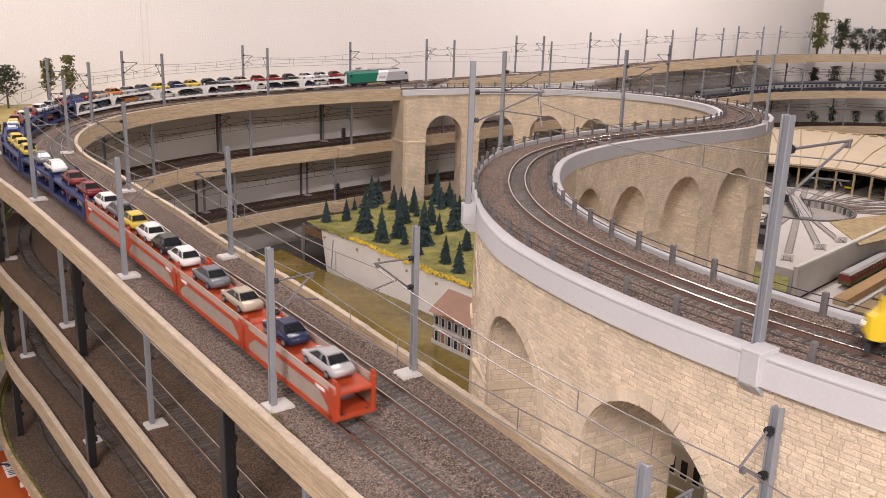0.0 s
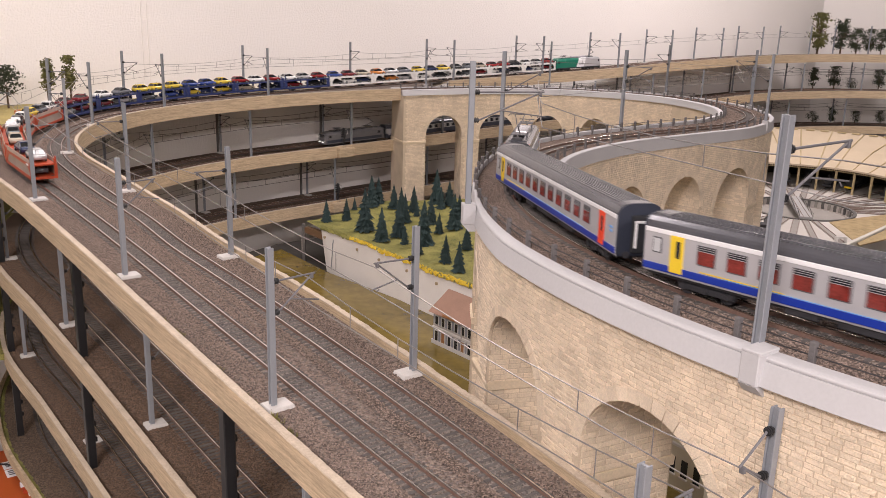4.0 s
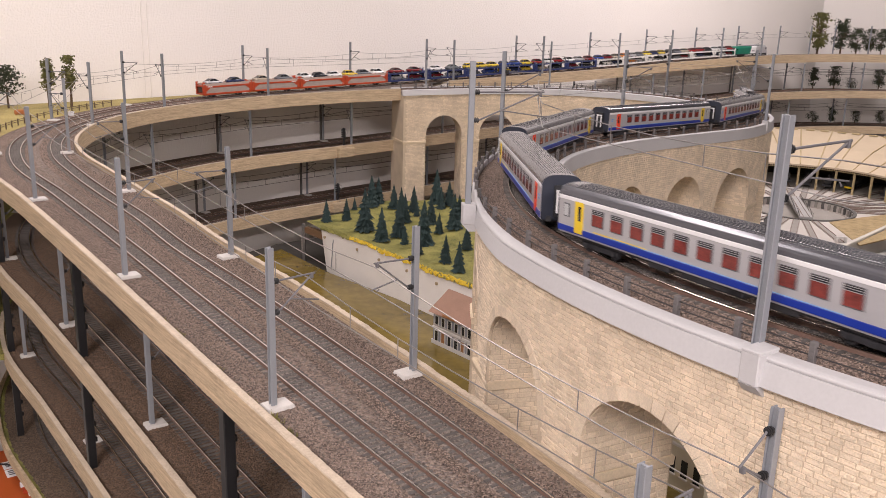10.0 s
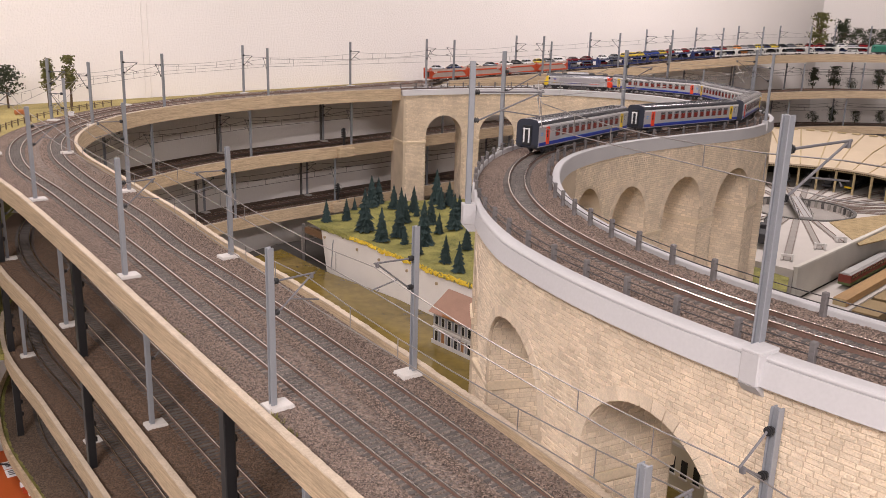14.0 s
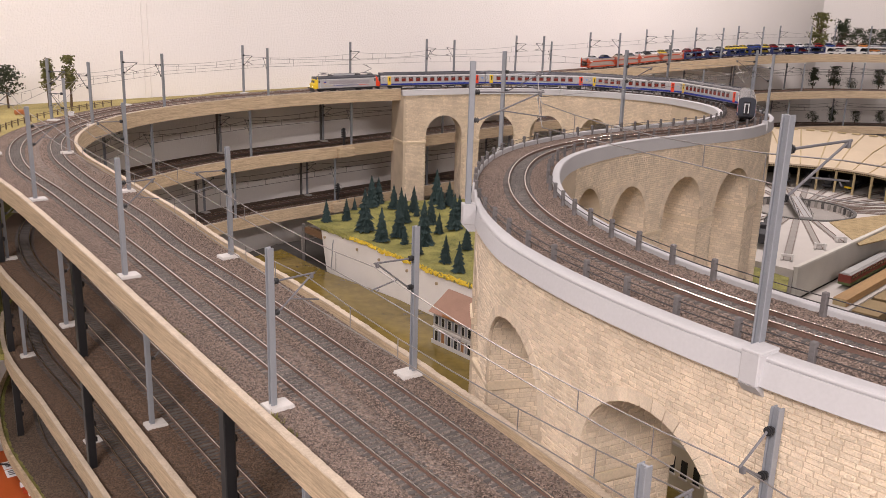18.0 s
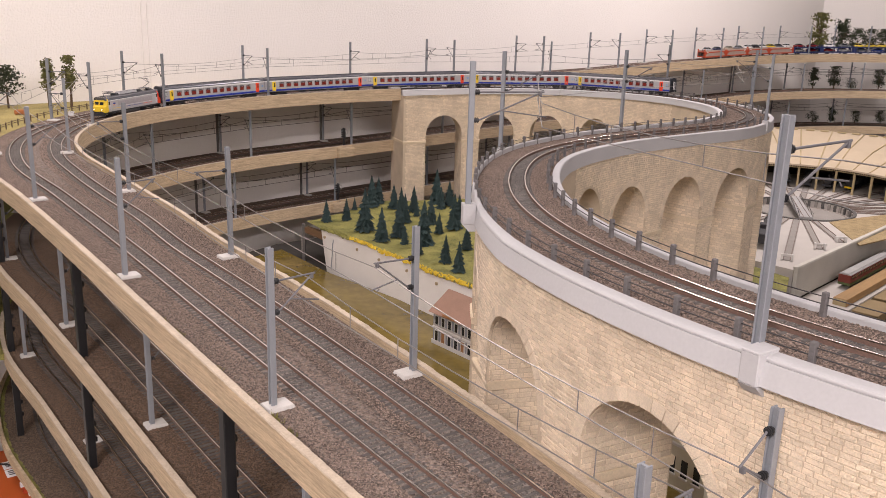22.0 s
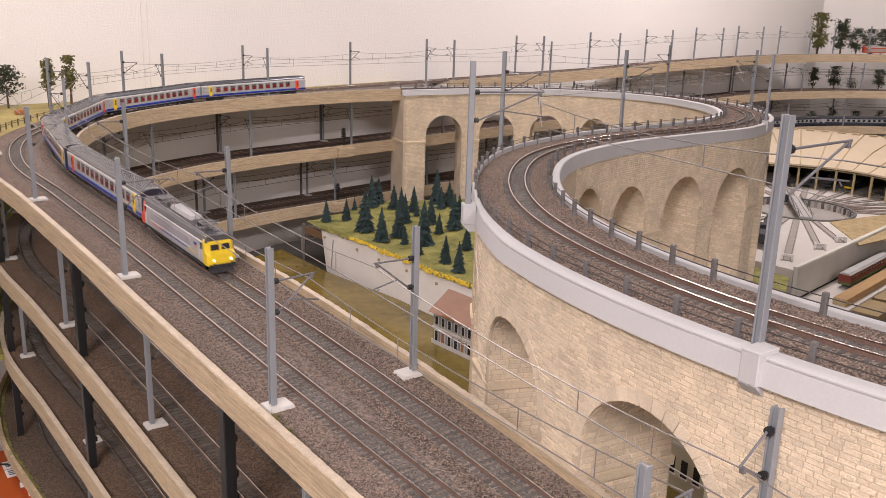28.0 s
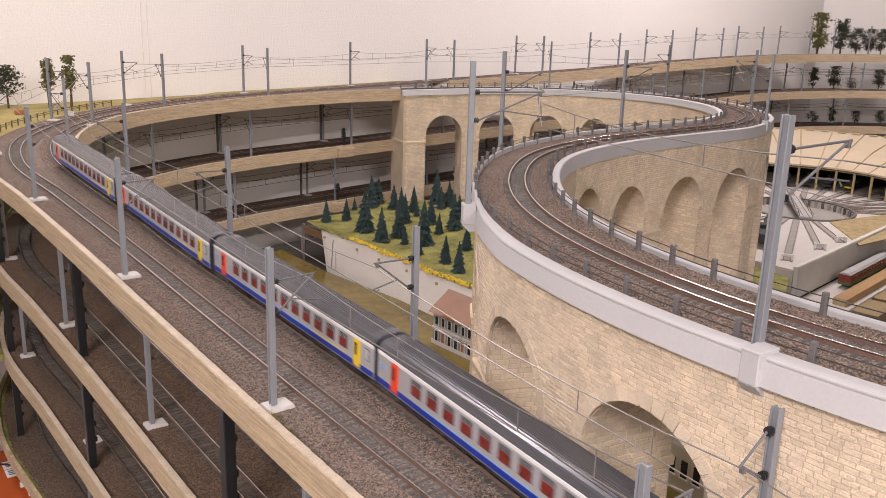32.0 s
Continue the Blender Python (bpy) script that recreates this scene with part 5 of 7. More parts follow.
def wagon(kind, label):
    """One half of a two-deck car carrier; x forward."""
    mat = {"red": M_WRED, "blue": M_WBLUE, "white": M_WWHITE}[kind]
    c = thing("car_carrier_wagon", label, "car carrier wagon", "wagons of the car train")
    L, hw = 0.1440, 0.0172
    e = L / 2
    part("lower_deck", Geo().box((0, 0, LOW_Z - 0.0013), (L, 0.031, 0.0022), bev=0.0004), mat, c)
    part("upper_deck", Geo().box((0, 0, UP_Z - 0.0010), (L - 0.003, 0.031, 0.0016), bev=0.0003), mat, c)
    for sd in (-1, 1):
        y = sd * hw
        part("sole_bar", Geo().box((0, y, 0.0088), (L, 0.0014, 0.0046), bev=0.0003), mat, c, "long side beam")
        if kind == "red":
            part("mesh_panel", Geo().box((0, sd * (hw - 0.0004), 0.0205), (L - 0.012, 0.0006, 0.0190)), M_MESH, c, "pale mesh side panel")
            part("top_rail", Geo().box((0, y, 0.0265), (L, 0.0012, 0.0042), bev=0.0003), mat, c)
            part("guard", Geo().box((0, sd * (hw - 0.0003), 0.0315), (L, 0.0007, 0.0062)), M_MESHL, c, "pale upper guard panel")
            for x in (-e + 0.004, e - 0.004):
                part("side_post", Geo().box((x, y, 0.0200), (0.0075, 0.0014, 0.0250), bev=0.0003), mat, c)
            for sx in (-1, 1):
                part("corner_brace", Geo().add([(sx * (e - 0.008), y - 0.0006, 0.0250), (sx * (e - 0.021), y - 0.0006, 0.0250), (sx * (e - 0.008), y - 0.0006, 0.0160), (sx * (e - 0.008), y + 0.0006, 0.0250), (sx * (e - 0.021), y + 0.0006, 0.0250), (sx * (e - 0.008), y + 0.0006, 0.0160)], [(0, 1, 2), (5, 4, 3), (0, 3, 4, 1), (1, 4, 5, 2), (2, 5, 3, 0)]), mat, c)
        elif kind == "blue":
            part("top_rail", Geo().box((0, y, UP_Z - 0.0004), (L, 0.0012, 0.0036), bev=0.0003), mat, c)
            for x in (-e + 0.005, 0.0, e - 0.005):
                part("side_post", Geo().box((x, y, 0.0190), (0.009 if x else 0.005, 0.0014, 0.0200), bev=0.0003), mat, c)
            part("end_stanchion", Geo().box((e - 0.004, y, 0.036), (0.0025, 0.0012, 0.010)), mat, c)
        else:
            part("top_rail", Geo().box((0, y, UP_Z + 0.0002), (L, 0.0012, 0.0046), bev=0.0003), mat, c)
            for x in (-e + 0.004, e - 0.004):
                part("side_post", Geo().box((x, y, 0.0190), (0.0072, 0.0014, 0.0200), bev=0.0003), mat, c)
            for sx in (-1, 1):
                part("corner_brace", Geo().add([(sx * (e - 0.007), y - 0.0006, 0.0275), (sx * (e - 0.015), y - 0.0006, 0.0275), (sx * (e - 0.007), y - 0.0006, 0.0190), (sx * (e - 0.007), y + 0.0006, 0.0275), (sx * (e - 0.015), y + 0.0006, 0.0275), (sx * (e - 0.007), y + 0.0006, 0.0190)], [(0, 1, 2), (5, 4, 3), (0, 3, 4, 1), (1, 4, 5, 2), (2, 5, 3, 0)]), mat, c)
    for sx in (-1, 1):
        g = Geo()
        for sy in (-1, 1):
            g.box((sx * (e + 0.0004), sy * 0.0148, 0.0220), (0.0022, 0.0034, 0.0290), bev=0.0004)
        g.box((sx * (e + 0.0004), 0, UP_Z - 0.001), (0.0024, 0.030, 0.0026), bev=0.0004).box((sx * (e + 0.0004), 0, LOW_Z - 0.001), (0.0024, 0.030, 0.0040), bev=0.0004)
        en = part("end_frame", g, mat, c)
        if kind == "red" and sx < 0:
            for sy in (-1, 1):
                part("end_rail", Geo().box((sx * (e - 0.002), sy * 0.0160, 0.0360), (0.0060, 0.0012, 0.0060)), mat, en)
        b = Geo()
        for sy in (-1, 1):
            b.rod((sx * e, sy * 0.010, 0.0100), (sx * (e + 0.0014), sy * 0.010, 0.0100), 0.0022, 8)
        part("buffers", b, M_UNDER, en)
    for x in (-0.040, 0.040):
        w = part("wheelset", Geo().rod((x, -0.0092, 0.0046), (x, -0.0074, 0.0046), 0.0046, 12).rod((x, 0.0074, 0.0046), (x, 0.0092, 0.0046), 0.0046, 12).rod((x, -0.008, 0.0046), (x, 0.008, 0.0046), 0.0009), M_UNDER, c)
        part("axle_guard", Geo().box((x, 0.0125, 0.0052), (0.0090, 0.0016, 0.0050)).box((x, -0.0125, 0.0052), (0.0090, 0.0016, 0.0050)), M_UNDER, w)
    if kind == "red":
        for sd in (-1, 1):
            lt = Geo()
            for k in range(4):
                lt.box((-e + 0.014 + k * 0.0032, sd * (hw + 0.0008), 0.0268), (0.0024, 0.0004, 0.0026))
            part("lettering_bar", lt, M_WHITE, c, "white operator lettering bars")
    return c


M_MESHL = material("pale_guard_panel", (0.42, 0.33, 0.285), 0.6, var=0.1, scale=80, bump=0.1)
M_GLASS = material("car_glass", (0.015, 0.017, 0.02), 0.05, var=0.2, bump=0.0)
M_TYRE = material("tyre_rubber", (0.02, 0.02, 0.02), 0.8, var=0.2, bump=0.0)
PAINT = {"white": (0.75, 0.75, 0.74), "silver": (0.45, 0.45, 0.46), "black": (0.018, 0.019, 0.022), "navy": (0.02, 0.03, 0.08), "red": (0.24, 0.018, 0.02), "yellow": (0.62, 0.46, 0.06), "blue": (0.03, 0.06, 0.24), "beige": (0.46, 0.40, 0.32), "orange": (0.52, 0.19, 0.05), "grey": (0.16, 0.17, 0.19), "maroon": (0.16, 0.015, 0.02)}
CARS = {}


def model_car(colour, style):
    """A small model car: lofted body, glazed cabin, four wheels; x forward."""
    key = (colour, style)
    if key in CARS:
        return copy_thing(CARS[key], Matrix())
    mat = material("car_paint_" + colour, PAINT[colour], 0.22, 0.2 if colour in ("silver", "grey", "beige") else 0.0, var=0.03, bump=0.0)
    c = thing("model_car", {"saloon": "small %s saloon model car loaded on a wagon", "hatch": "small %s hatchback model car loaded on a wagon"}[style] % colour, "car", "model cars")
    L, hw = (0.0500, 0.0100) if style == "saloon" else (0.0440, 0.0098)
    e = L / 2
    if style == "saloon":
        low = [(-e, 0.0045, 0.0094, 0.86), (-e + 0.003, 0.0028, 0.0106, 0.97), (-0.013, 0.0026, 0.0110, 1.0), (0.010, 0.0026, 0.0108, 1.0), (e - 0.006, 0.0028, 0.0094, 0.96), (e - 0.001, 0.0032, 0.0078, 0.88), (e, 0.0045, 0.0066, 0.78)]
        cab = [(-0.0175, 0.0106), (-0.0095, 0.0160), (0.0025, 0.0162), (0.0125, 0.0108)]
    else:
        low = [(-e, 0.0045, 0.0096, 0.88), (-e + 0.002, 0.0028, 0.0112, 0.97), (-0.012, 0.0026, 0.0112, 1.0), (0.010, 0.0026, 0.0108, 1.0), (e - 0.005, 0.0028, 0.0094, 0.95), (e - 0.001, 0.0032, 0.0076, 0.88), (e, 0.0045, 0.0064, 0.78)]
        cab = [(-e + 0.0012, 0.0112), (-0.0150, 0.0168), (0.0010, 0.0172), (0.0115, 0.0108)]
    vs, fs = [], []
    for x, z0, z1, k in low:
        w = hw * k
        vs += [(x, -w * 0.92, z0), (x, -w, z0 + 0.0028), (x, -w * 0.95, z1 - 0.0008), (x, -w * 0.80, z1), (x, w * 0.80, z1), (x, w * 0.95, z1 - 0.0008), (x, w, z0 + 0.0028), (x, w * 0.92, z0)]
    for i in range(len(low) - 1):
        for j in range(8):
            a, b = i * 8 + j, i * 8 + (j + 1) % 8
            fs.append((a, b, b + 8, a + 8))
    fs += [tuple(range(8)), tuple(range(len(vs) - 8, len(vs)))]
    part("body", Geo().add(vs, fs), mat, c, smooth=True)
    (x0, z0), (x1, z1), (x2, z2), (x3, z3) = cab
    wb, wt = hw * 0.90, hw * 0.70
    gv = [(x0, -wb, z0), (x3, -wb, z3), (x2, -wt, z2), (x1, -wt, z1), (x0, wb, z0), (x3, wb, z3), (x2, wt, z2), (x1, wt, z1)]
    part("glazing", Geo().add(gv, [(0, 1, 2, 3), (7, 6, 5, 4), (0, 4, 5, 1), (1, 5, 6, 2), (2, 6, 7, 3), (3, 7, 4, 0)]), M_GLASS, c, "dark glazed cabin")
    t = 0.0005
    part("roof", Geo().add([(x1 - 0.0006, -wt - t, z1 - t), (x2 + 0.0006, -wt - t, z2 - t), (x2, -wt * 0.9, z2 + t), (x1, -wt * 0.9, z1 + t), (x1 - 0.0006, wt + t, z1 - t), (x2 + 0.0006, wt + t, z2 - t), (x2, wt * 0.9, z2 + t), (x1, wt * 0.9, z1 + t)], [(0, 1, 2, 3), (7, 6, 5, 4), (3, 2, 6, 7), (0, 3, 7, 4), (1, 5, 6, 2), (0, 4, 5, 1)]), mat, c)
    for sd in (-1, 1):
        for (xa, za), (xb, zb2) in (((x0, z0), (x1, z1)), ((x3, z3), (x2, z2)), (((x1 + x2) / 2 - 0.001, z0), ((x1 + x2) / 2 - 0.001, z1))):
            part("pillar", Geo().rod((xa, sd * wb, za), (xb, sd * wt, zb2), 0.00045, 5), mat, c)
    for sx in (-1, 1):
        for sd in (-1, 1):
            w = part("wheel", Geo().rod((sx * e * 0.60, sd * (hw - 0.0018), 0.0035), (sx * e * 0.60, sd * (hw + 0.0002), 0.0035), 0.0035, 12), M_TYRE, c)
            part("hub", Geo().rod((sx * e * 0.60, sd * (hw), 0.0035), (sx * e * 0.60, sd * (hw + 0.0004), 0.0035), 0.0021, 10), M_MAST, w)
            part("lamp", Geo().box((sx * (e - 0.0012), sd * hw * 0.62, 0.0072 if sx > 0 else 0.0084), (0.0016, 0.0034, 0.0014)), M_WHITE if sx > 0 else M_ORANGE, c)
    CARS[key] = c
    return c


def fret_loco():
    L, hw = 0.214, 0.0165
    e = L / 2
    c = thing("freight_locomotive", "green, white and grey electric freight locomotive", "locomotive")
    zb, zs, zr = 0.0100, 0.0360, 0.0425
    sec = [(-hw, zb), (hw, zb), (hw, zs), (hw - 0.003, zr), (-hw + 0.003, zr), (-hw, zs)]
    n = len(sec)

    def piece(xs, slant0, slant1):
        vs = [(x + (z - zb) * sl, y, z) for x, sl in zip(xs, (slant0, slant1)) for y, z in sec]
        return Geo().add(vs, [(i, (i + 1) % n, n + (i + 1) % n, n + i) for i in range(n)] + [tuple(range(n)), tuple(range(n, 2 * n))])

    part("body_rear", piece((-e + 0.016, -0.012), 0, 0.35), M_GREEN, c, "dark green rear half")
    part("body_middle", piece((-0.012, 0.022), 0.35, 0.35), M_WHITE, c, "white slanted panel")
    part("body_front", piece((0.022, e - 0.016), 0.35, 0), M_SILVER, c, "grey front half")
    for sx, mat in ((1, M_SILVER), (-1, M_GREEN)):
        vs = [(sx * (e - 0.016), y, z) for y, z in sec] + [(sx * (e - (0.0 if z < 0.025 else (z - 0.025) * 0.45)), y * 0.88, z) for y, z in [(-hw, zb), (hw, zb), (hw, zs - 0.002), (hw - 0.004, zr - 0.002), (-hw + 0.004, zr - 0.002), (-hw, zs - 0.002)]]
        cab = part("cab", Geo().add(vs, [(i, (i + 1) % n, n + (i + 1) % n, n + i) for i in range(n)] + [tuple(range(n)), tuple(range(n, 2 * n))]), mat, c)
        vs = [(sx * (e - 0.0005), -0.0120, 0.0275), (sx * (e - 0.0005), 0.0120, 0.0275), (sx * (e - 0.0045), 0.0110, 0.0365), (sx * (e - 0.0045), -0.0110, 0.0365)]
        vs += [(p[0] - sx * 0.003, p[1], p[2]) for p in vs]
        part("windscreen", Geo().add(vs, [(0, 1, 2, 3), (7, 6, 5, 4), (0, 4, 5, 1), (1, 5, 6, 2), (2, 6, 7, 3), (3, 7, 4, 0)]), M_PANEDK, cab)
        for sd in (-1, 1):
            part("side_window", Geo().box((sx * (e - 0.012), sd * (hw + 0.0001), 0.0305), (0.0065, 0.0008, 0.0060), bev=0.0003), M_PANEDK, cab)
        part("plough", Geo().box((sx * (e - 0.002), 0, 0.0055), (0.005, 0.027, 0.0055), taper=(0.6, 1)), M_UNDER, cab)
        bogie(c, sx * 0.060, 0.034, 0.0068)
    for sd in (-1, 1):
        part("sill", Geo().box((0, sd * (hw - 0.0003), zb), (L - 0.01, 0.0016, 0.0036)), M_UNDER, c)
        g = Geo()
        for k in range(4):
            g.box((-0.002 + k * 0.0055 + 0.004, sd * (hw + 0.0003), 0.0225), (0.0040, 0.0005, 0.0062))
        part("lettering_bar", g, M_SILVERD, c, "dark operator lettering bars")
    part("roof_deck", Geo().box((0, 0, zr + 0.0006), (0.15, 0.020, 0.0022), bev=0.0004), M_ROOF, c)
    part("roof_housing", Geo().box((0.01, 0, zr + 0.0026), (0.070, 0.0150, 0.0040), taper=(0.95, 0.8)), M_SILVERD, c)
    pantograph(c, 0.062, True, -1)
    pantograph(c, -0.060, False)
    return c


M_GREEN = material("bottle_green_paint", (0.01, 0.16, 0.105), 0.4, var=0.08, bump=0.02)
LOCO_F = fret_loco()
MOVERS.append((LOCO_F, LB, "F", 8 * 0.294 + 0.111, 0.060, 1, None))
# half-wagons from the rear: kind, cars on the upper deck, cars on the lower deck
LOADS = [
    ("red", ["silver:saloon", "navy:saloon"], ["grey:saloon", "white:saloon"]),
    ("red", ["beige:saloon", "grey:saloon"], ["black:saloon", "silver:hatch"]),
    ("red", ["white:hatch", "black:hatch", "white:hatch"], ["grey:hatch", "yellow:hatch", "black:hatch"]),
    ("red", ["yellow:hatch", "grey:hatch", "white:hatch"], ["black:saloon", "yellow:hatch"]),
    ("blue", ["maroon:saloon", "maroon:saloon"], ["silver:saloon", "maroon:saloon"]),
    ("blue", ["white:saloon", "grey:saloon"], ["maroon:saloon", "silver:saloon"]),
    ("blue", ["yellow:hatch", "yellow:hatch", "yellow:hatch"], ["grey:saloon", "blue:saloon"]),
    ("blue", ["blue:hatch", "blue:hatch", "yellow:hatch"], ["yellow:hatch", "navy:hatch", "yellow:hatch"]),
    ("blue", ["red:hatch", "white:hatch", "red:hatch"], ["beige:saloon", "black:saloon"]),
    ("blue", ["white:hatch", "silver:hatch", "red:hatch"], ["maroon:saloon", "black:saloon"]),
    ("white", ["blue:hatch", "maroon:hatch", "beige:hatch"], ["black:hatch", "white:hatch", "navy:hatch"]),
    ("white", ["orange:hatch", "silver:hatch", "grey:hatch"], ["black:hatch", "orange:hatch", "silver:hatch"]),
    ("white", ["yellow:hatch", "navy:hatch", "yellow:hatch"], ["white:saloon", "black:saloon"]),
    ("white", ["black:hatch", "grey:hatch", "beige:hatch"], ["black:hatch", "grey:hatch", "maroon:hatch"]),
    ("white", ["red:hatch", "red:hatch", "black:hatch"], ["white:hatch", "navy:hatch", "black:hatch"]),
    ("white", ["white:hatch", "silver:hatch", "red:hatch"], ["navy:hatch", "white:hatch", "maroon:hatch"]),
]
WAGON_LABEL = {"red": "orange-red two-deck car carrier wagon with pale side panels", "blue": "navy blue open two-deck car carrier wagon", "white": "white two-deck car carrier wagon with open sides"}
wagons = {}
for i, (kind, up, low) in enumerate(LOADS):
    if kind in wagons:
        w = copy_thing(wagons[kind], Matrix())
    else:
        w = wagons[kind] = wagon(kind, WAGON_LABEL[kind])
    back = 0.147 * (i + 0.5)
    flip = pose(0, 0, 0, 0, 0, 180) if i % 2 else None
    MOVERS.append((w, LB, "F", back, 0.040, 1, flip))
    for z, cars in ((UP_Z - 0.0002, up), (LOW_Z - 0.0002, low)):
        for j, c in enumerate(cars):
            colour, style = c.split(":")
            car = model_car(colour, style)
            x = (j - (len(cars) - 1) / 2) * (0.0475 if len(cars) == 3 else 0.066)
            MOVERS.append((car, LB, "F", back, 0.040, 1, pose(x, 0, z)))
# ---- roundhouse and turntable ----
M_SLAB = material("pale_grey_yard_paving", (0.46, 0.43, 0.40), 0.85, var=0.08, scale=12, bump=0.1)
M_CREAM = material("cream_card_roof", (0.46, 0.375, 0.27), 0.8, var=0.06, scale=9, bump=0.1)
M_CREAMD = material("tan_timber", (0.40, 0.32, 0.18), 0.8, var=0.15, scale=60, bump=0.1)
M_PIT = material("grey_pit_floor", (0.27, 0.25, 0.23), 0.85, var=0.15, scale=25, bump=0.2)
TT = Vector((1.17, 2.815, -0.33))
YARD = [(0.80, 2.185), (0.880, 2.098), (1.36, 2.598), (2.2, 3.30), (2.2, 3.78), (0.95, 3.50), (0.72, 2.9)]
PIT_R, PIT_Z = 0.166, -0.3505
hole = [(TT.x + PIT_R * math.cos(-2 * math.pi * i / 64 - 2.2), TT.y + PIT_R * math.sin(-2 * math.pi * i / 64 - 2.2)) for i in range(64)]
bmy = bmesh.new()
loops = []
for outline in (YARD, hole):
    ring_v = [bmy.verts.new((x, y, -0.33)) for x, y in outline]
    loops += [bmy.edges.new((ring_v[i], ring_v[(i + 1) % len(ring_v)])) for i in range(len(ring_v))]
    low_v = [bmy.verts.new((x, y, GZ - 0.07)) for x, y in outline]
    for i in range(len(ring_v)):
        j = (i + 1) % len(ring_v)
        bmy.faces.new((ring_v[i], ring_v[j], low_v[j], low_v[i]))
bmesh.ops.triangle_fill(bmy, use_beauty=True, use_dissolve=False, edges=loops)
bmesh.ops.recalc_face_normals(bmy, faces=bmy.faces)
me = bpy.data.meshes.new("yard_paving")
bmy.to_mesh(me)
bmy.free()
me.materials.append(M_SLAB)
tagged(part("yard_paving", me, None), "pale grey paved engine yard round the turntable", "yard", kind="structure")
M_HAYFIELD = material("dry_straw_flock", (0.34, 0.255, 0.135), 0.95, var=0.35, scale=60, fine=500, bump=1.0, dist=0.002)
plate("sandy_field", [(1.192, 2.628), (1.163, 2.356), (1.329, 2.474), (1.607, 2.846), (1.307, 2.695)], -0.3305, -0.3270, M_HAYFIELD, "straw-coloured sandy patch beside the yard", "field")
M_EDGEW = material("pale_yard_edge", (0.50, 0.48, 0.43), 0.8, var=0.1, scale=15, bump=0.1)
A, Bq = Vector((0.880, 2.098, 0)), Vector((1.36, 2.598, 0))
d = (Bq - A)
ym = pose(A.x, A.y, 0, 0, 0, math.degrees(math.atan2(d.y, d.x)))
tagged(part("yard_edge_wall", Geo().box((d.length / 2, -0.006, -0.365), (d.length, 0.010, 0.084), bev=0.001).box((d.length / 2, -0.004, -0.3235), (d.length, 0.012, 0.006), bev=0.001), M_EDGEW, m=ym), "pale retaining edge of the engine yard", "retaining wall", kind="structure")

plate("grass_patch", [(0.70, 1.88), (0.80, 1.93), (0.862, 2.075), (0.795, 2.18), (0.70, 2.10)], -0.352, -0.343, M_GRASS, "green flock grass below the engine yard", "grass")

turntable = thing("turntable", "sunken railway turntable with a steel bridge", "turntable")
R = 0.166
ring = lambda r, z, n=56: [(TT.x + r * math.cos(2 * math.pi * i / n), TT.y + r * math.sin(2 * math.pi * i / n), z) for i in range(n)]


def annulus(r0, r1, z0, z1, n=56):
    a, b, c, e = ring(r0, z0, n), ring(r1, z0, n), ring(r1, z1, n), ring(r0, z1, n)
    fs = []
    for i in range(n):
        j = (i + 1) % n
        fs += [(i, j, n + j, n + i), (n + i, n + j, 2 * n + j, 2 * n + i), (2 * n + i, 2 * n + j, 3 * n + j, 3 * n + i), (3 * n + i, 3 * n + j, j, i)]
    return Geo().add(a + b + c + e, fs)


part("pit_floor", Geo().add(ring(R + 0.004, PIT_Z), [tuple(range(56))]), M_PIT, turntable, "grey sunken pit floor")
M_RIM = material("dark_pit_rim", (0.10, 0.095, 0.09), 0.8, var=0.2, bump=0.1)
part("pit_rim", annulus(R - 0.002, R + 0.008, -0.3302, -0.3262), M_RIM, turntable, "dark stone pit rim")
part("ring_rail", annulus(R - 0.018, R - 0.0165, PIT_Z, PIT_Z + 0.003), M_RAILTOP, turntable)
ta = math.degrees(math.atan2(-0.40, -0.10))
tm = pose(TT.x, TT.y, 0, 0, 0, ta)
for k in range(44):
    a = 360 / 44 * k
    part("pit_pier", Geo().box((R - 0.0030, 0, (PIT_Z - 0.330) / 2), (0.0060, 0.0085, -0.330 - PIT_Z), bev=0.0006), M_RIM if k % 2 else M_PIT, turntable, m=pose(TT.x, TT.y, 0, 0, 0, a))
M_SLABD = material("mid_grey_steel_deck", (0.34, 0.335, 0.33), 0.6, var=0.12, scale=40, bump=0.1)
br = part("bridge", Geo().box((0, 0, -0.3235), (2 * R - 0.006, 0.040, 0.008), bev=0.001), M_SLABD, turntable, "grey bridge deck", m=tm)
for sd in (-1, 1):
    part("bridge_rail", Geo().box((0, sd * GAUGE / 2, -0.3188), (2 * R - 0.006, 0.0012, 0.0016)), M_RAIL, br)
    for k in range(11):
        part("railing_post", Geo().box((-R + 0.012 + k * 0.031, sd * 0.0195, -0.3135), (0.0016, 0.0016, 0.012)), M_RIM, br)
    part("railing", Geo().rod((-R + 0.012, sd * 0.0195, -0.308), (R - 0.012, sd * 0.0195, -0.308), 0.0006), M_RIM, br)
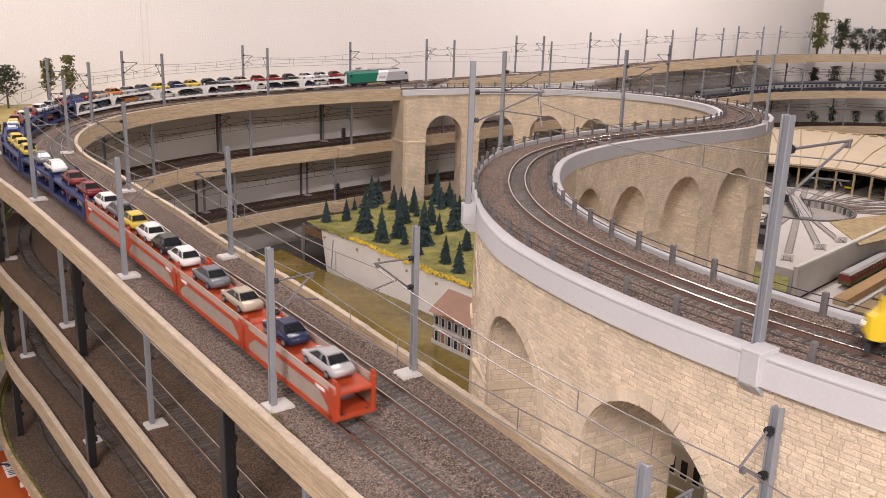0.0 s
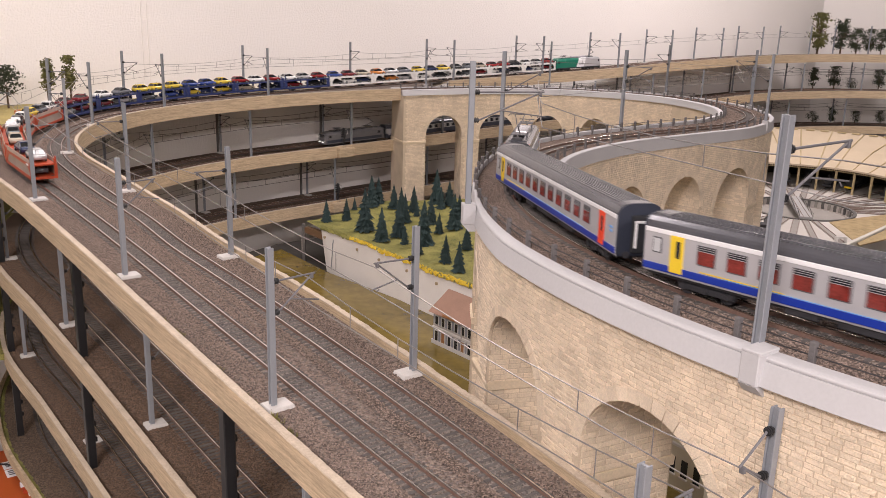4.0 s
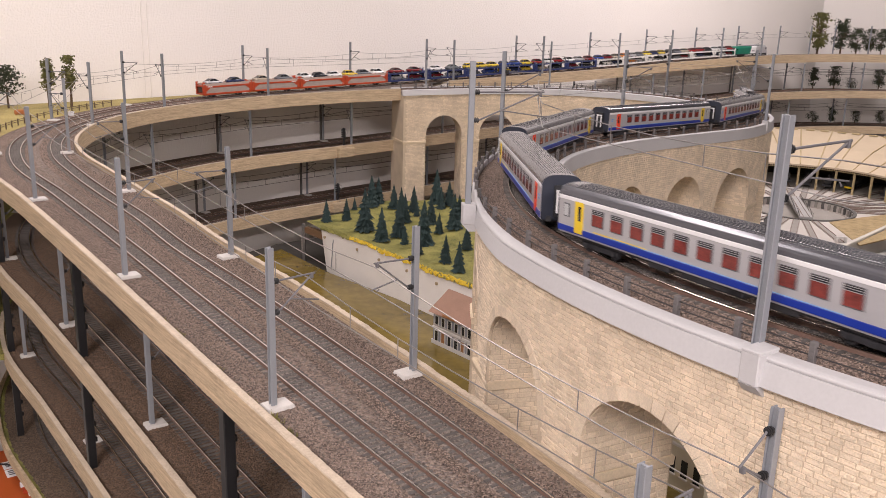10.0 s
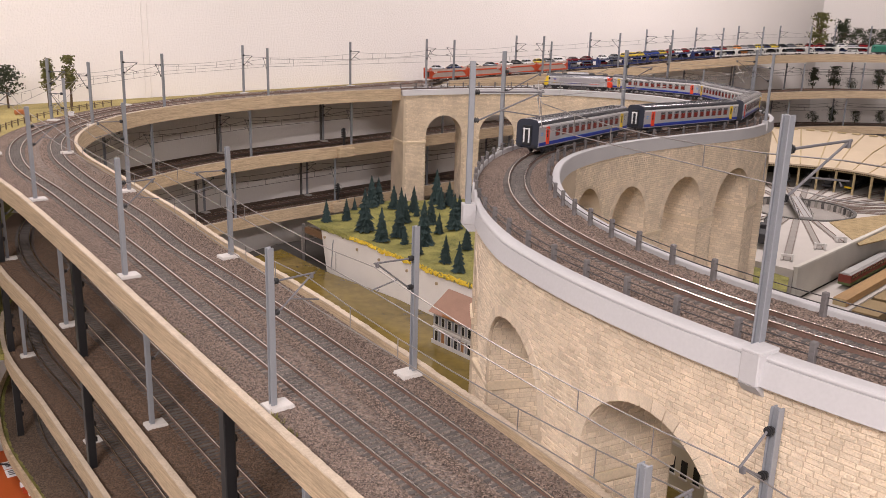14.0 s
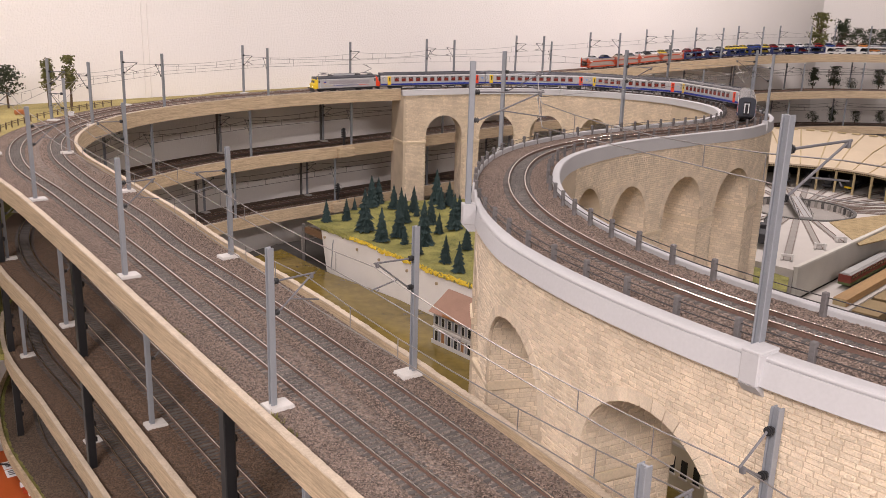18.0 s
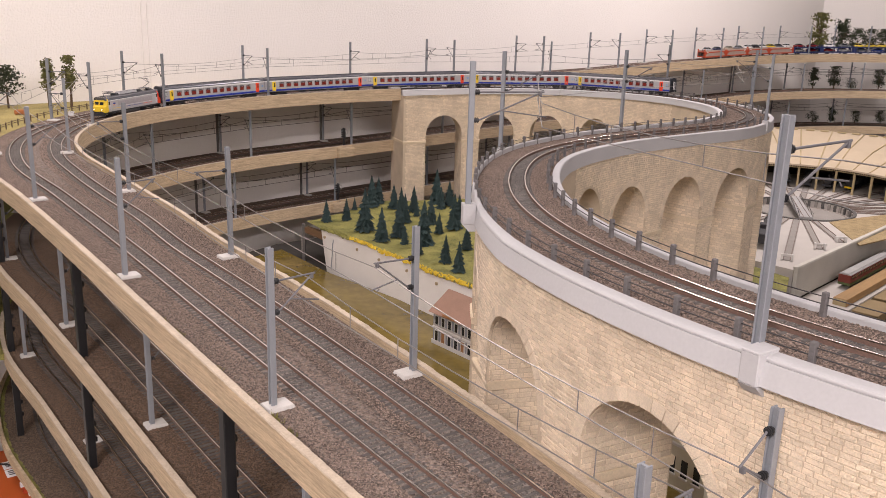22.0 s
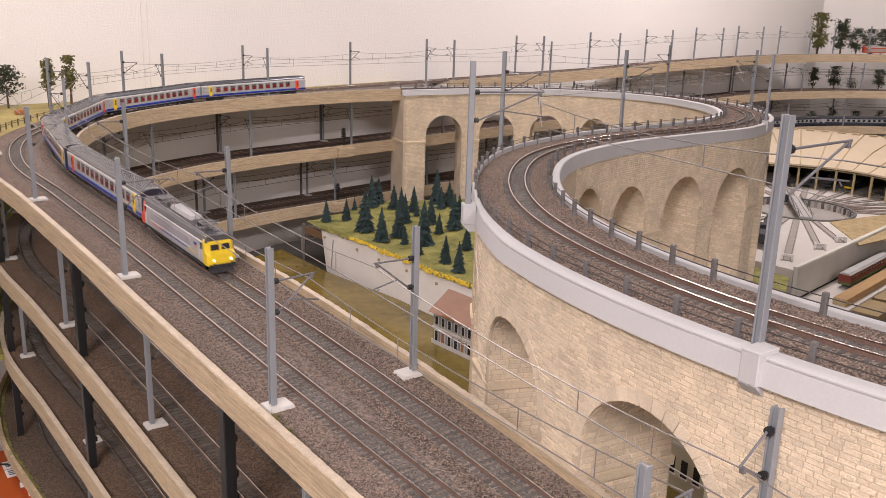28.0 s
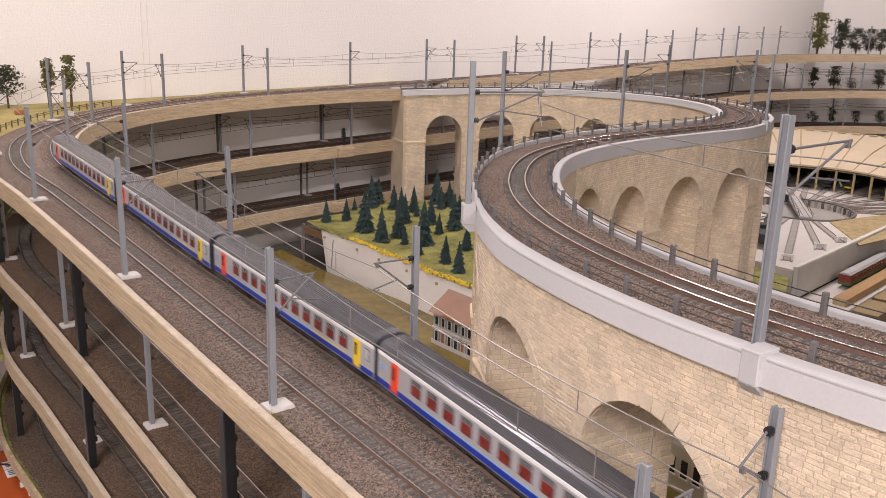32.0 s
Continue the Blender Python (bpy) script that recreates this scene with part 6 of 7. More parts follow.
# radial tracks
angs = [94 - 9.5 * k for k in range(12)] + [263.7, 254.6, 246.4, 236.5, 222]
for k, a in enumerate(angs):
    ra, rb = R + 0.010, (0.66 if k < 12 else 0.42)
    if k >= 12:
        rb = (0.430, 0.530, 0.690, 0.48, 0.36)[k - 12]
    c, s = math.cos(math.radians(a)), math.sin(math.radians(a))
    t = thing("yard_track", "short dark sunken track leading to the turntable", "railway track", "yard tracks", m=pose(TT.x, TT.y, 0, 0, 0, a))
    part("track_bed", Geo().box(((ra + rb) / 2, 0, -0.3296), (rb - ra, 0.0225, 0.0024)), M_PIT, t, "dark grey track channel")
    for sd in (-1, 1):
        part("rail", Geo().box(((ra + rb) / 2, sd * GAUGE / 2, -0.3276), (rb - ra, 0.0011, 0.0022)), M_RAIL, t)
    if k in (12, 13, 14):
        b = thing("buffer_stop", "cream concrete buffer stop at the end of a yard track", "buffer stop", "buffer stops", m=pose(TT.x + (rb - 0.005) * c, TT.y + (rb - 0.005) * s, 0, 0, 0, a))
        for sd in (-1, 1):
            part("cheek", Geo().box((0.004, sd * 0.0125, -0.320), (0.020, 0.0055, 0.016), taper=(0.6, 1), bev=0.001), M_FOOT, b)
        part("beam", Geo().box((-0.002, 0, -0.317), (0.005, 0.030, 0.007), bev=0.001), M_FOOT, b)

roundhouse = thing("roundhouse", "cream curved roundhouse with open timber stalls and dark engines inside", "roundhouse")
r0, r1, a0, bay = 0.385, 0.70, 94.0, 9.5
EAVE, RIDGE = -0.232, -0.150
# stands in for shade: stall rear walls, fascia openings and carton holes
M_INSIDE = material("interior_shade_colour", (0.06, 0.045, 0.035), 0.9, var=0.2, bump=0.05)


def polar(r, a, z):
    return (TT.x + r * math.cos(math.radians(a)), TT.y + r * math.sin(math.radians(a)), z)


for k in range(11):
    a, b = a0 - bay * (k - 0.5), a0 - bay * (k + 0.5)
    vs = []
    for th in (a, b):
        vs += [polar(r0 - 0.022, th, EAVE - 0.006), polar(r0 + 0.12, th, EAVE + 0.044), polar(r1, th, RIDGE), polar(r1, th, RIDGE - 0.008), polar(r0 + 0.12, th, EAVE + 0.036), polar(r0 - 0.022, th, EAVE - 0.012)]
    rf = part("roof_panel", Geo().add(vs, [(i, (i + 1) % 6, 6 + (i + 1) % 6, 6 + i) for i in range(6)] + [tuple(range(6)), tuple(range(6, 12))]), M_CREAM, roundhouse, "cream sloping roof panel")
    rib = Geo()
    rp = [polar(r0 - 0.02, b, EAVE - 0.004), polar(r0 + 0.12, b, EAVE + 0.046), polar(r1, b, RIDGE + 0.002)]
    rib.rod(rp[0], rp[1], 0.0022, 6).rod(rp[1], rp[2], 0.0022, 6)
    part("roof_rib", rib, M_CREAMD, rf, "raised tan roof seam")
    for f in (0.3, 0.75):
        q = polar(r1 - 0.012, a + (b - a) * f, RIDGE + 0.001)
        part("smoke_vent", Geo().box((0, 0, 0), (0.014, 0.030, 0.004)), M_CREAMD, rf, "flat roof vent", m=pose(*q, 0, 0, (a + b) / 2))
    p = polar(r0, b, 0)
    m = pose(p[0], p[1], 0, 0, 0, b)
    part("column", Geo().box((0, 0, (EAVE - 0.33) / 2 - 0.004), (0.007, 0.0075, EAVE + 0.33 - 0.008), bev=0.0008), M_CREAMD, roundhouse, "tan timber column", m=m)
    c0, c1 = Vector(polar(r0, a, EAVE - 0.016)), Vector(polar(r0, b, EAVE - 0.016))
    fz = part("fascia", Geo().box((0, 0, 0), (0.005, (c1 - c0).length, 0.012), bev=0.0005), M_CREAMD, roundhouse, "tan timber fascia", m=pose(*((c0 + c1) / 2), 0, 0, (a + b) / 2))
    for j in range(8):
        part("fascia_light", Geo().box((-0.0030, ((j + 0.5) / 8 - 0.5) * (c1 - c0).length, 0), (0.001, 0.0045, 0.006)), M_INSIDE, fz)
    w0, w1 = Vector(polar(r1 - 0.01, a, 0)), Vector(polar(r1 - 0.01, b, 0))
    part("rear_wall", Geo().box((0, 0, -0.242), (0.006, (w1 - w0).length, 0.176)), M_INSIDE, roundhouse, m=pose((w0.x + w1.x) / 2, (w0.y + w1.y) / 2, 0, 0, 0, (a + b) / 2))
    if k not in (1, 6):
        en = thing("stabled_engine", "black steam engine standing in a roundhouse stall", "locomotive", "stabled engines", m=pose(*polar(r0 + 0.085 + 0.02 * (k % 3), (a + b) / 2, -0.3265), 0, 0, (a + b) / 2 + 180))
        part("boiler", Geo().rod((-0.05, 0, 0.028), (0.052, 0, 0.028), 0.0125, 12), M_UNDER, en)
        part("smokebox", Geo().rod((0.052, 0, 0.028), (0.066, 0, 0.028), 0.0135, 12).rod((0.066, 0, 0.028), (0.068, 0, 0.028), 0.0095, 12), M_DARK, en)
        part("chimney", Geo().rod((0.058, 0, 0.038), (0.058, 0, 0.050), 0.004, 8), M_DARK, en)
        part("cab", Geo().box((-0.062, 0, 0.032), (0.030, 0.030, 0.034), bev=0.002), M_UNDER, en)
        part("running_plate", Geo().box((0, 0, 0.0135), (0.146, 0.030, 0.003)), M_UNDER, en)
        part("buffer_beam", Geo().box((0.073, 0, 0.012), (0.003, 0.030, 0.007)), M_YELLOW if k == 5 else M_UNDER, en, "painted buffer beam")
        for x in (-0.03, -0.008, 0.014, 0.04):
            part("wheel", Geo().rod((x, -0.0095, 0.008), (x, 0.0095, 0.008), 0.008, 12), M_UNDER, en)
# black engine standing on a yard track at the near side
en = thing("yard_engine", "black steam engine with silver rods on a yard track", "locomotive", m=pose(0.925, 2.432, -0.3265, 0, 0, 66))
part("boiler", Geo().rod((-0.05, 0, 0.028), (0.062, 0, 0.028), 0.0125, 12), M_UNDER, en)
part("smokebox", Geo().rod((0.062, 0, 0.028), (0.078, 0, 0.028), 0.0135, 12), M_DARK, en)
part("chimney", Geo().rod((0.07, 0, 0.038), (0.07, 0, 0.050), 0.004, 8), M_DARK, en)
part("cab", Geo().box((-0.062, 0, 0.032), (0.030, 0.030, 0.034), bev=0.002), M_UNDER, en)
part("tender", Geo().box((-0.115, 0, 0.024), (0.066, 0.030, 0.028), bev=0.002), M_UNDER, en)
part("running_plate", Geo().box((0, 0, 0.0135), (0.16, 0.030, 0.003)), M_UNDER, en)
for x in (-0.034, -0.010, 0.014, 0.038):
    w = part("wheel", Geo().rod((x, -0.0095, 0.009), (x, 0.0095, 0.009), 0.009, 12), M_UNDER, en)
part("coupling_rod", Geo().box((0.002, 0.0115, 0.009), (0.085, 0.001, 0.0022)).box((0.002, -0.0115, 0.009), (0.085, 0.001, 0.0022)), M_RAILTOP, en, "bright steel coupling rod")

# things on the lower table beyond the viaduct
M_WOOD = material("raw_pine_beam", (0.33, 0.20, 0.085), 0.7, var=0.2, scale=6, fine=40, bump=0.1, stretch=(1, 12, 12))
M_CARD = material("brown_card_box", (0.25, 0.18, 0.09), 0.8, var=0.12, scale=20, bump=0.05)
bm_ = thing("timber_beam", "raw pine beam below the engine yard", "beam", m=ym)
part("beam", Geo().box((0.36, -0.105, -0.400), (0.62, 0.034, 0.022), bev=0.001), M_WOOD, bm_)
part("end_grain", Geo().box((0.0492, -0.105, -0.400), (0.0012, 0.031, 0.019)), M_CREAMD, bm_)
for x, yy, L, h in ((0.115, -0.150, 0.12, 0.066), (0.29, -0.150, 0.17, 0.084)):
    bx = thing("storage_box", "brown cardboard storage box with a dark opening", "box", "storage boxes", m=ym)
    part("carton", Geo().box((x, yy, -0.415 - h / 2), (L, 0.09, h), bev=0.001), M_CARD, bx)
    part("lid", Geo().box((x, yy, -0.4135), (L + 0.006, 0.096, 0.004), bev=0.001), M_CARD, bx)
    part("opening", Geo().box((x - L * 0.28, yy - 0.0455, -0.415 - h * 0.5), (L * 0.22, 0.002, h * 0.55)), M_INSIDE, bx, "dark plate standing in for a hand hole")
    for k in range(4):
        part("marker_stroke", Geo().box((x + L * 0.05 + k * 0.010, yy - 0.0458, -0.415 - h * 0.45), (0.0015, 0.0012, 0.018 - 0.003 * (k % 3))), M_DARK, bx)
M_MAROON = material("dark_red_coach_paint", (0.16, 0.03, 0.02), 0.5, var=0.2, bump=0.05)
oc = thing("old_coach", "old dark red and green railcar below the engine yard", "railway coach", m=ym @ pose(0.400, -0.058, -0.402))
part("body", Geo().box((0, 0, 0.022), (0.40, 0.032, 0.022), bev=0.001), M_MAROON, oc)
M_OLIVE = material("olive_green_paint", (0.07, 0.10, 0.03), 0.5, var=0.15, bump=0.05)
part("lower_panel", Geo().box((0, -0.0004, 0.0085), (0.40, 0.0325, 0.008), bev=0.001), M_OLIVE, oc, "olive green lower panel")
part("roof", Geo().box((0, 0, 0.0355), (0.402, 0.031, 0.006), taper=(1, 0.7), bev=0.0015), M_SLABD, oc, "grey roof")
for k in range(18):
    part("window", Geo().box((-0.185 + k * 0.0215, -0.0163, 0.0265), (0.013, 0.0012, 0.009)), M_PANEDK, oc)
for k in range(8):
    part("wheel", Geo().rod((-0.17 + k * 0.048, -0.010, 0.0035), (-0.17 + k * 0.048, 0.010, 0.0035), 0.005, 10), M_UNDER, oc)
tagged(part("shelf", Geo().box((0.40, -0.075, -0.4105), (0.74, 0.12, 0.006)), M_SLAB, m=ym), "grey shelf board below the engine yard", "shelf", kind="structure")

# ---- riverside house ----
M_RENDER = material("grey_stone_house", (0.40, 0.37, 0.35), 0.85, var=0.15, scale=60, bump=0.2)
M_TILE = material("brown_roof_tile", (0.27, 0.16, 0.115), 0.8, var=0.12, scale=50, bump=0.2)
M_DOOR = material("brown_door", (0.28, 0.13, 0.05), 0.6, var=0.2, bump=0.05)
M_SHUT = material("grey_blue_shutter", (0.22, 0.23, 0.26), 0.6, var=0.1, bump=0.05)
hm = pose(-0.014, 1.566, GZ, 0, 0, math.degrees(math.atan2(-0.085, 0.074)))
house = thing("riverside_house", "two-storey grey house with a brown roof at the river", "house", m=hm)
HL, HD, HH = 0.135, 0.085, 0.064
part("house_wall", Geo().box((HL / 2, HD / 2, HH / 2), (HL, HD, HH)), M_RENDER, house, "grey rendered walls")
part("roof", Geo().add([(-0.007, -0.008, HH - 0.001), (HL + 0.007, -0.008, HH - 0.001), (HL + 0.007, HD + 0.008, HH - 0.001), (-0.007, HD + 0.008, HH - 0.001), (-0.007, HD / 2, HH + 0.034), (HL + 0.007, HD / 2, HH + 0.034)], [(0, 1, 5, 4), (2, 3, 4, 5), (0, 4, 3), (1, 2, 5), (3, 2, 1, 0)]), M_TILE, house, "brown tiled gable roof")
part("sign_board", Geo().box((0.052, -0.0085, HH + 0.003), (0.034, 0.0014, 0.0042)), M_DOOR, house, "small brown name board")
part("string_course", Geo().box((HL / 2, -0.0008, HH * 0.52), (HL, 0.003, 0.004)), M_FOOT, house)
part("plinth", Geo().box((HL / 2, -0.001, 0.004), (HL + 0.004, 0.004, 0.008)), M_FOOT, house)
for k in range(7):
    x = 0.012 + k * 0.0185
    for z, hgt in ((HH * 0.77, 0.017), (HH * 0.27, 0.022)):
        low = z < HH / 2
        isdoor = low and k in (1, 4)
        w = part("door" if isdoor else "window", Geo().box((x, -0.0008, z), (0.0088, 0.0022, hgt)), M_DOOR if isdoor else M_PANEDK, house)
        part("frame", Geo().box((x - 0.0050, -0.0012, z), (0.0014, 0.0026, hgt + 0.002)).box((x + 0.0050, -0.0012, z), (0.0014, 0.0026, hgt + 0.002)).box((x, -0.0012, z + hgt / 2), (0.0114, 0.0026, 0.0014)), M_FOOT, w)
        if not isdoor:
            for sd in (-1, 1):
                part("shutter", Geo().box((x + sd * 0.0078, -0.0010, z), (0.0040, 0.0018, hgt)), M_SHUT, w)
# cream villa seen through the near arch
villa = thing("cream_villa", "cream two-storey villa standing behind the viaduct", "house", m=pose(0.352, 1.018, GZ, 0, 0, 35))
# cream lowered in tone, so the colour carries the shade behind the arch
M_VILLA = material("shaded_cream_render", (0.50, 0.46, 0.36), 0.85, var=0.08, scale=30, bump=0.1)
part("house_wall", Geo().box((0.055, 0.045, 0.062), (0.11, 0.09, 0.124)), M_VILLA, villa)
part("cornice", Geo().box((0.055, 0.045, 0.126), (0.118, 0.098, 0.006), bev=0.001), M_FOOT, villa)
part("floor_band", Geo().box((0.055, 0.045, 0.066), (0.114, 0.094, 0.005), bev=0.001), M_FOOT, villa)
part("roof", Geo().box((0.055, 0.045, 0.140), (0.11, 0.09, 0.022), taper=(0.6, 0.5)), M_SHUT, villa)
for k in range(4):
    for z in (0.036, 0.096):
        w = part("window", Geo().box((0.014 + k * 0.027, -0.0004, z), (0.011, 0.002, 0.024)), M_PANEDK, villa)
        part("sill", Geo().box((0.014 + k * 0.027, -0.0016, z - 0.0135), (0.014, 0.004, 0.002)), M_FOOT, w)
        w = part("window", Geo().box((-0.0004, 0.014 + k * 0.021, z), (0.002, 0.010, 0.024)), M_PANEDK, villa)
        part("sill", Geo().box((-0.0016, 0.014 + k * 0.021, z - 0.0135), (0.004, 0.013, 0.002)), M_FOOT, w)

# ---- trackside things ----
for lev in (1, 2):
    le = LE.lower(PITCH * (lev - 1))
    s = 2.315 if lev == 1 else 2.295
    sg = thing("track_signal", "black colour-light signal on the edge of a lower deck", "signal", "track signals", m=le.frame_at(s, -0.033, 0) @ pose(0, 0, 0, 0, 0, 180))
    part("post", Geo().rod((0, 0, -0.004), (0, 0, 0.028), 0.0015, 8).box((0.002, 0, 0.012), (0.0030, 0.0036, 0.026), bev=0.0004), M_DARK, sg)
    head = part("head", Geo().box((0, 0, 0.040), (0.0036, 0.0110, 0.027), bev=0.0010), M_DARK, sg, "black signal head")
    for z in (0.031, 0.037, 0.043, 0.049):
        part("hood", Geo().rod((0.0015, 0, z), (0.0080, 0, z - 0.0004), 0.0026, 10, 0.0021), M_DARK, head)
        part("lens", Geo().rod((0.0016, 0, z), (0.0024, 0, z), 0.0018, 10), M_PANEDK, head)
    part("ladder", Geo().rod((-0.004, 0.003, -0.004), (-0.004, 0.003, 0.044), 0.0005).rod((-0.004, -0.003, -0.004), (-0.004, -0.003, 0.044), 0.0005), M_DARK, sg)
    for k in range(7):
        part("rung", Geo().rod((-0.004, -0.003, 0.002 + k * 0.006), (-0.004, 0.003, 0.002 + k * 0.006), 0.0004, 5), M_DARK, sg)
    part("cage", Geo().tube([(-0.004, 0.0045, 0.048), (-0.009, 0.0045, 0.048), (-0.009, -0.0045, 0.048), (-0.004, -0.0045, 0.048)], 0.0005, 5).tube([(-0.004, 0.0045, 0.037), (-0.009, 0.0045, 0.037), (-0.009, -0.0045, 0.037), (-0.004, -0.0045, 0.037)], 0.0005, 5).rod((-0.009, 0.0045, 0.037), (-0.009, 0.0045, 0.048), 0.0005), M_FOOT, sg, "pale service cage")
    part("base", Geo().box((0, 0, -0.001), (0.012, 0.010, 0.006), bev=0.0006), M_DARK, sg)
    tagged(part("signal_bracket", Geo().box((0, 0.007, -0.012), (0.050, 0.018, 0.026), bev=0.001), M_PLY, m=le.frame_at(s, -0.033, 0) @ pose(0, 0, 0, 0, 0, 180)), "plywood bracket on the deck edge under a signal", "bracket", kind="structure")

M_FENCE = material("brown_wood_fence", (0.10, 0.065, 0.04), 0.8, var=0.2, bump=0.1)
fence = thing("field_fence", "low brown wooden fence between the track and the grass", "fence")
st = np.arange(1.12, 1.71, 0.024)
fo = lambda s: float(np.interp(s, [1.1, 1.5, 1.8, 2.05], [0.066, 0.062, 0.058, 0.052]))
me = Geo().box((0, 0, 0.0025), (0.0018, 0.0018, 0.015)).mesh("post", M_FENCE)
for s in st:
    part("post", me, None, fence, m=LB.frame_at(float(s), fo(s), 0))
for a, b in zip(st[:-1], st[1:]):
    part("rail", Geo().rod(LB.at(float(a), fo(a), 0.0078), LB.at(float(b), fo(b), 0.0078), 0.0007, 5).rod(LB.at(float(a), fo(a), 0.0042), LB.at(float(b), fo(b), 0.0042), 0.0007, 5), M_FENCE, fence)
rb = thing("relay_box", "white trackside relay box beside the end curve", "relay box", m=LB.frame_at(1.535, 0.035, -0.0042))
part("case", Geo().box((0, 0, 0.004), (0.011, 0.008, 0.008), bev=0.0006), M_WHITE, rb)
part("lid", Geo().box((0, 0, 0.0085), (0.012, 0.009, 0.0014), bev=0.0003), M_FOOT, rb)
M_COW = material("chestnut_hide", (0.36, 0.13, 0.045), 0.8, var=0.2, bump=0.05)
for x, y, a in ((-0.915, 1.87, 20), (-0.955, 1.72, 130)):
    cow = thing("model_cow", "small chestnut model cow on the grass", "cow", "model cows", m=pose(x, y, 0.0245, 0, 0, a))
    part("body", Geo().box((0, 0, 0.0125), (0.021, 0.0085, 0.010), bev=0.0022), M_COW, cow)
    part("head", Geo().box((0.0135, 0, 0.0155), (0.0065, 0.0042, 0.0048), bev=0.0012), M_COW, cow)
    for lx in (-0.008, 0.008):
        for ly in (-0.003, 0.003):
            part("leg", Geo().rod((lx, ly, 0.0), (lx, ly, 0.009), 0.0011, 6), M_COW, cow)
# leafy trees
lt = "loose olive-green model tree at the wall behind the grass"
leafy(-0.908, 2.000, 0.022, 0.120, 0.034, M_LEAF, 1, lt, 0.9, n=560)
leafy(-0.872, 2.031, 0.024, 0.122, 0.034, M_LEAF, 2, lt, 0.9, n=560)
leafy(-0.995, 1.985, 0.022, 0.102, 0.070, M_LEAFD, 3, lt, n=700)
leafy(-1.03, 1.97, 0.022, 0.112, 0.07, M_LEAFD, 4, lt)
for s, h, w, sd in ((4.805, 0.180, 0.085, 5), (4.90, 0.155, 0.075, 6), (4.965, 0.118, 0.075, 7), (5.015, 0.112, 0.07, 8), (5.06, 0.112, 0.07, 9)):
    p = LB.at(s, 0.070, -0.006)
    leafy(p.x, p.y, p.z, h, w, M_LEAF if sd == 5 else M_LEAFD, sd, "dark green model tree beside the wall track", 1.0, 0.16)
for lev, s, h, w, sd in ((1, 4.80, 0.095, 0.045, 10), (1, 4.89, 0.10, 0.07, 11), (1, 4.96, 0.05, 0.075, 12), (1, 5.07, 0.09, 0.06, 13), (2, 4.82, 0.05, 0.06, 15), (2, 4.90, 0.07, 0.05, 16), (2, 5.0, 0.055, 0.06, 17), (2, 5.1, 0.06, 0.06, 18)):
    p = LB.lower(PITCH * lev).at(s, 0.055, -0.006)
    leafy(p.x, p.y, p.z, h, w, M_LEAFD, sd, "dark green model tree on a lower deck", 1.0, 0.16)

# lowest deck and the orange crate at the front end
l3 = LB.lower(PITCH * 3)
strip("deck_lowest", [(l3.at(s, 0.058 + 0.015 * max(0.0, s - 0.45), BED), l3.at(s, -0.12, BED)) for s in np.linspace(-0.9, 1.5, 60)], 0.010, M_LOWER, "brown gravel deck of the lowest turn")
track("railway_track", l3, -0.9, 1.5, "track on the lowest turn", ds=0.03)
ob = thing("edge_board", "thin pale edge strip of the lowest deck", "edge board", "deck edge boards", "structure")
l3_off = lambda s: 0.057 + 0.015 * max(0.0, s - 0.45)
part("face", sweep(Geo(), l3, -0.2, 1.4, lambda s: [(l3_off(s), -0.018), (l3_off(s) + 0.005, -0.018), (l3_off(s) + 0.005 + rough(s, 5), 0.002 + rough(s, 6)), (l3_off(s), 0.002)], 0.004), M_PLY, ob)
mast(l3, 0.63, 0.030)
mast(l3, 0.30, 0.030)
tagged(part("grass_edge", sweep(Geo(), l3, -0.2, 1.4, lambda s: [(l3_off(s) - 0.007 + 5 * rough(s, 1), -0.0045), (l3_off(s) - 0.005 + 4 * rough(s, 1), -0.0020), (l3_off(s) - 0.003, rough(s, 2) * 2), (l3_off(s) - 0.0005, -0.0035)], 0.004), M_GRASS), "strip of green flock along the lowest deck", "grass", kind="structure")
M_CRATE = material("orange_plastic", (0.42, 0.085, 0.018), 0.45, var=0.1, scale=20, bump=0.03)
cm = pose(-0.660, 1.256, -0.485, 0, 0, 126)
crate = thing("orange_crate", "orange plastic crate with white labels beside the decks", "crate", m=cm)
part("body", Geo().box((0.02, 0.03, -0.045), (0.22, 0.075, 0.09), bev=0.003), M_CRATE, crate)
part("rim", Geo().box((0.02, 0.03, 0.001), (0.23, 0.083, 0.006), bev=0.002), M_CRATE, crate)
part("handle", Geo().rod((-0.09, -0.016, 0.012), (0.13, -0.016, 0.012), 0.0055, 10), M_CREAMD, crate, "round tan handle bar")
part("cable", Geo().tube([(-0.02, -0.030, 0.030), (0.020, -0.012, 0.026), (0.050, 0.006, 0.012), (0.075, 0.030, 0.010), (0.085, 0.060, 0.006)], 0.0016, 6), M_DARK, crate, "black cable hanging over the crate")
for dx in (0.045, 0.075):
    lb_ = part("label", Geo().box((dx, 0.012, 0.0045), (0.026, 0.030, 0.0012)), M_WHITE, crate, "white paper label")
    for k in range(3):
        part("text_bar", Geo().box((dx - 0.006 + k * 0.006, 0.012, 0.0054), (0.0024, 0.022, 0.0006)), M_ARM, lb_)
for k in range(5):
    part("terminal", Geo().box((-0.04 + k * 0.011, 0.005 + 0.006 * (k % 2), 0.007), (0.008, 0.008, 0.008), bev=0.001), (M_WHITE, M_WRED, M_LEAF, M_WHITE, M_WRED)[k], crate, "small coloured terminal block")

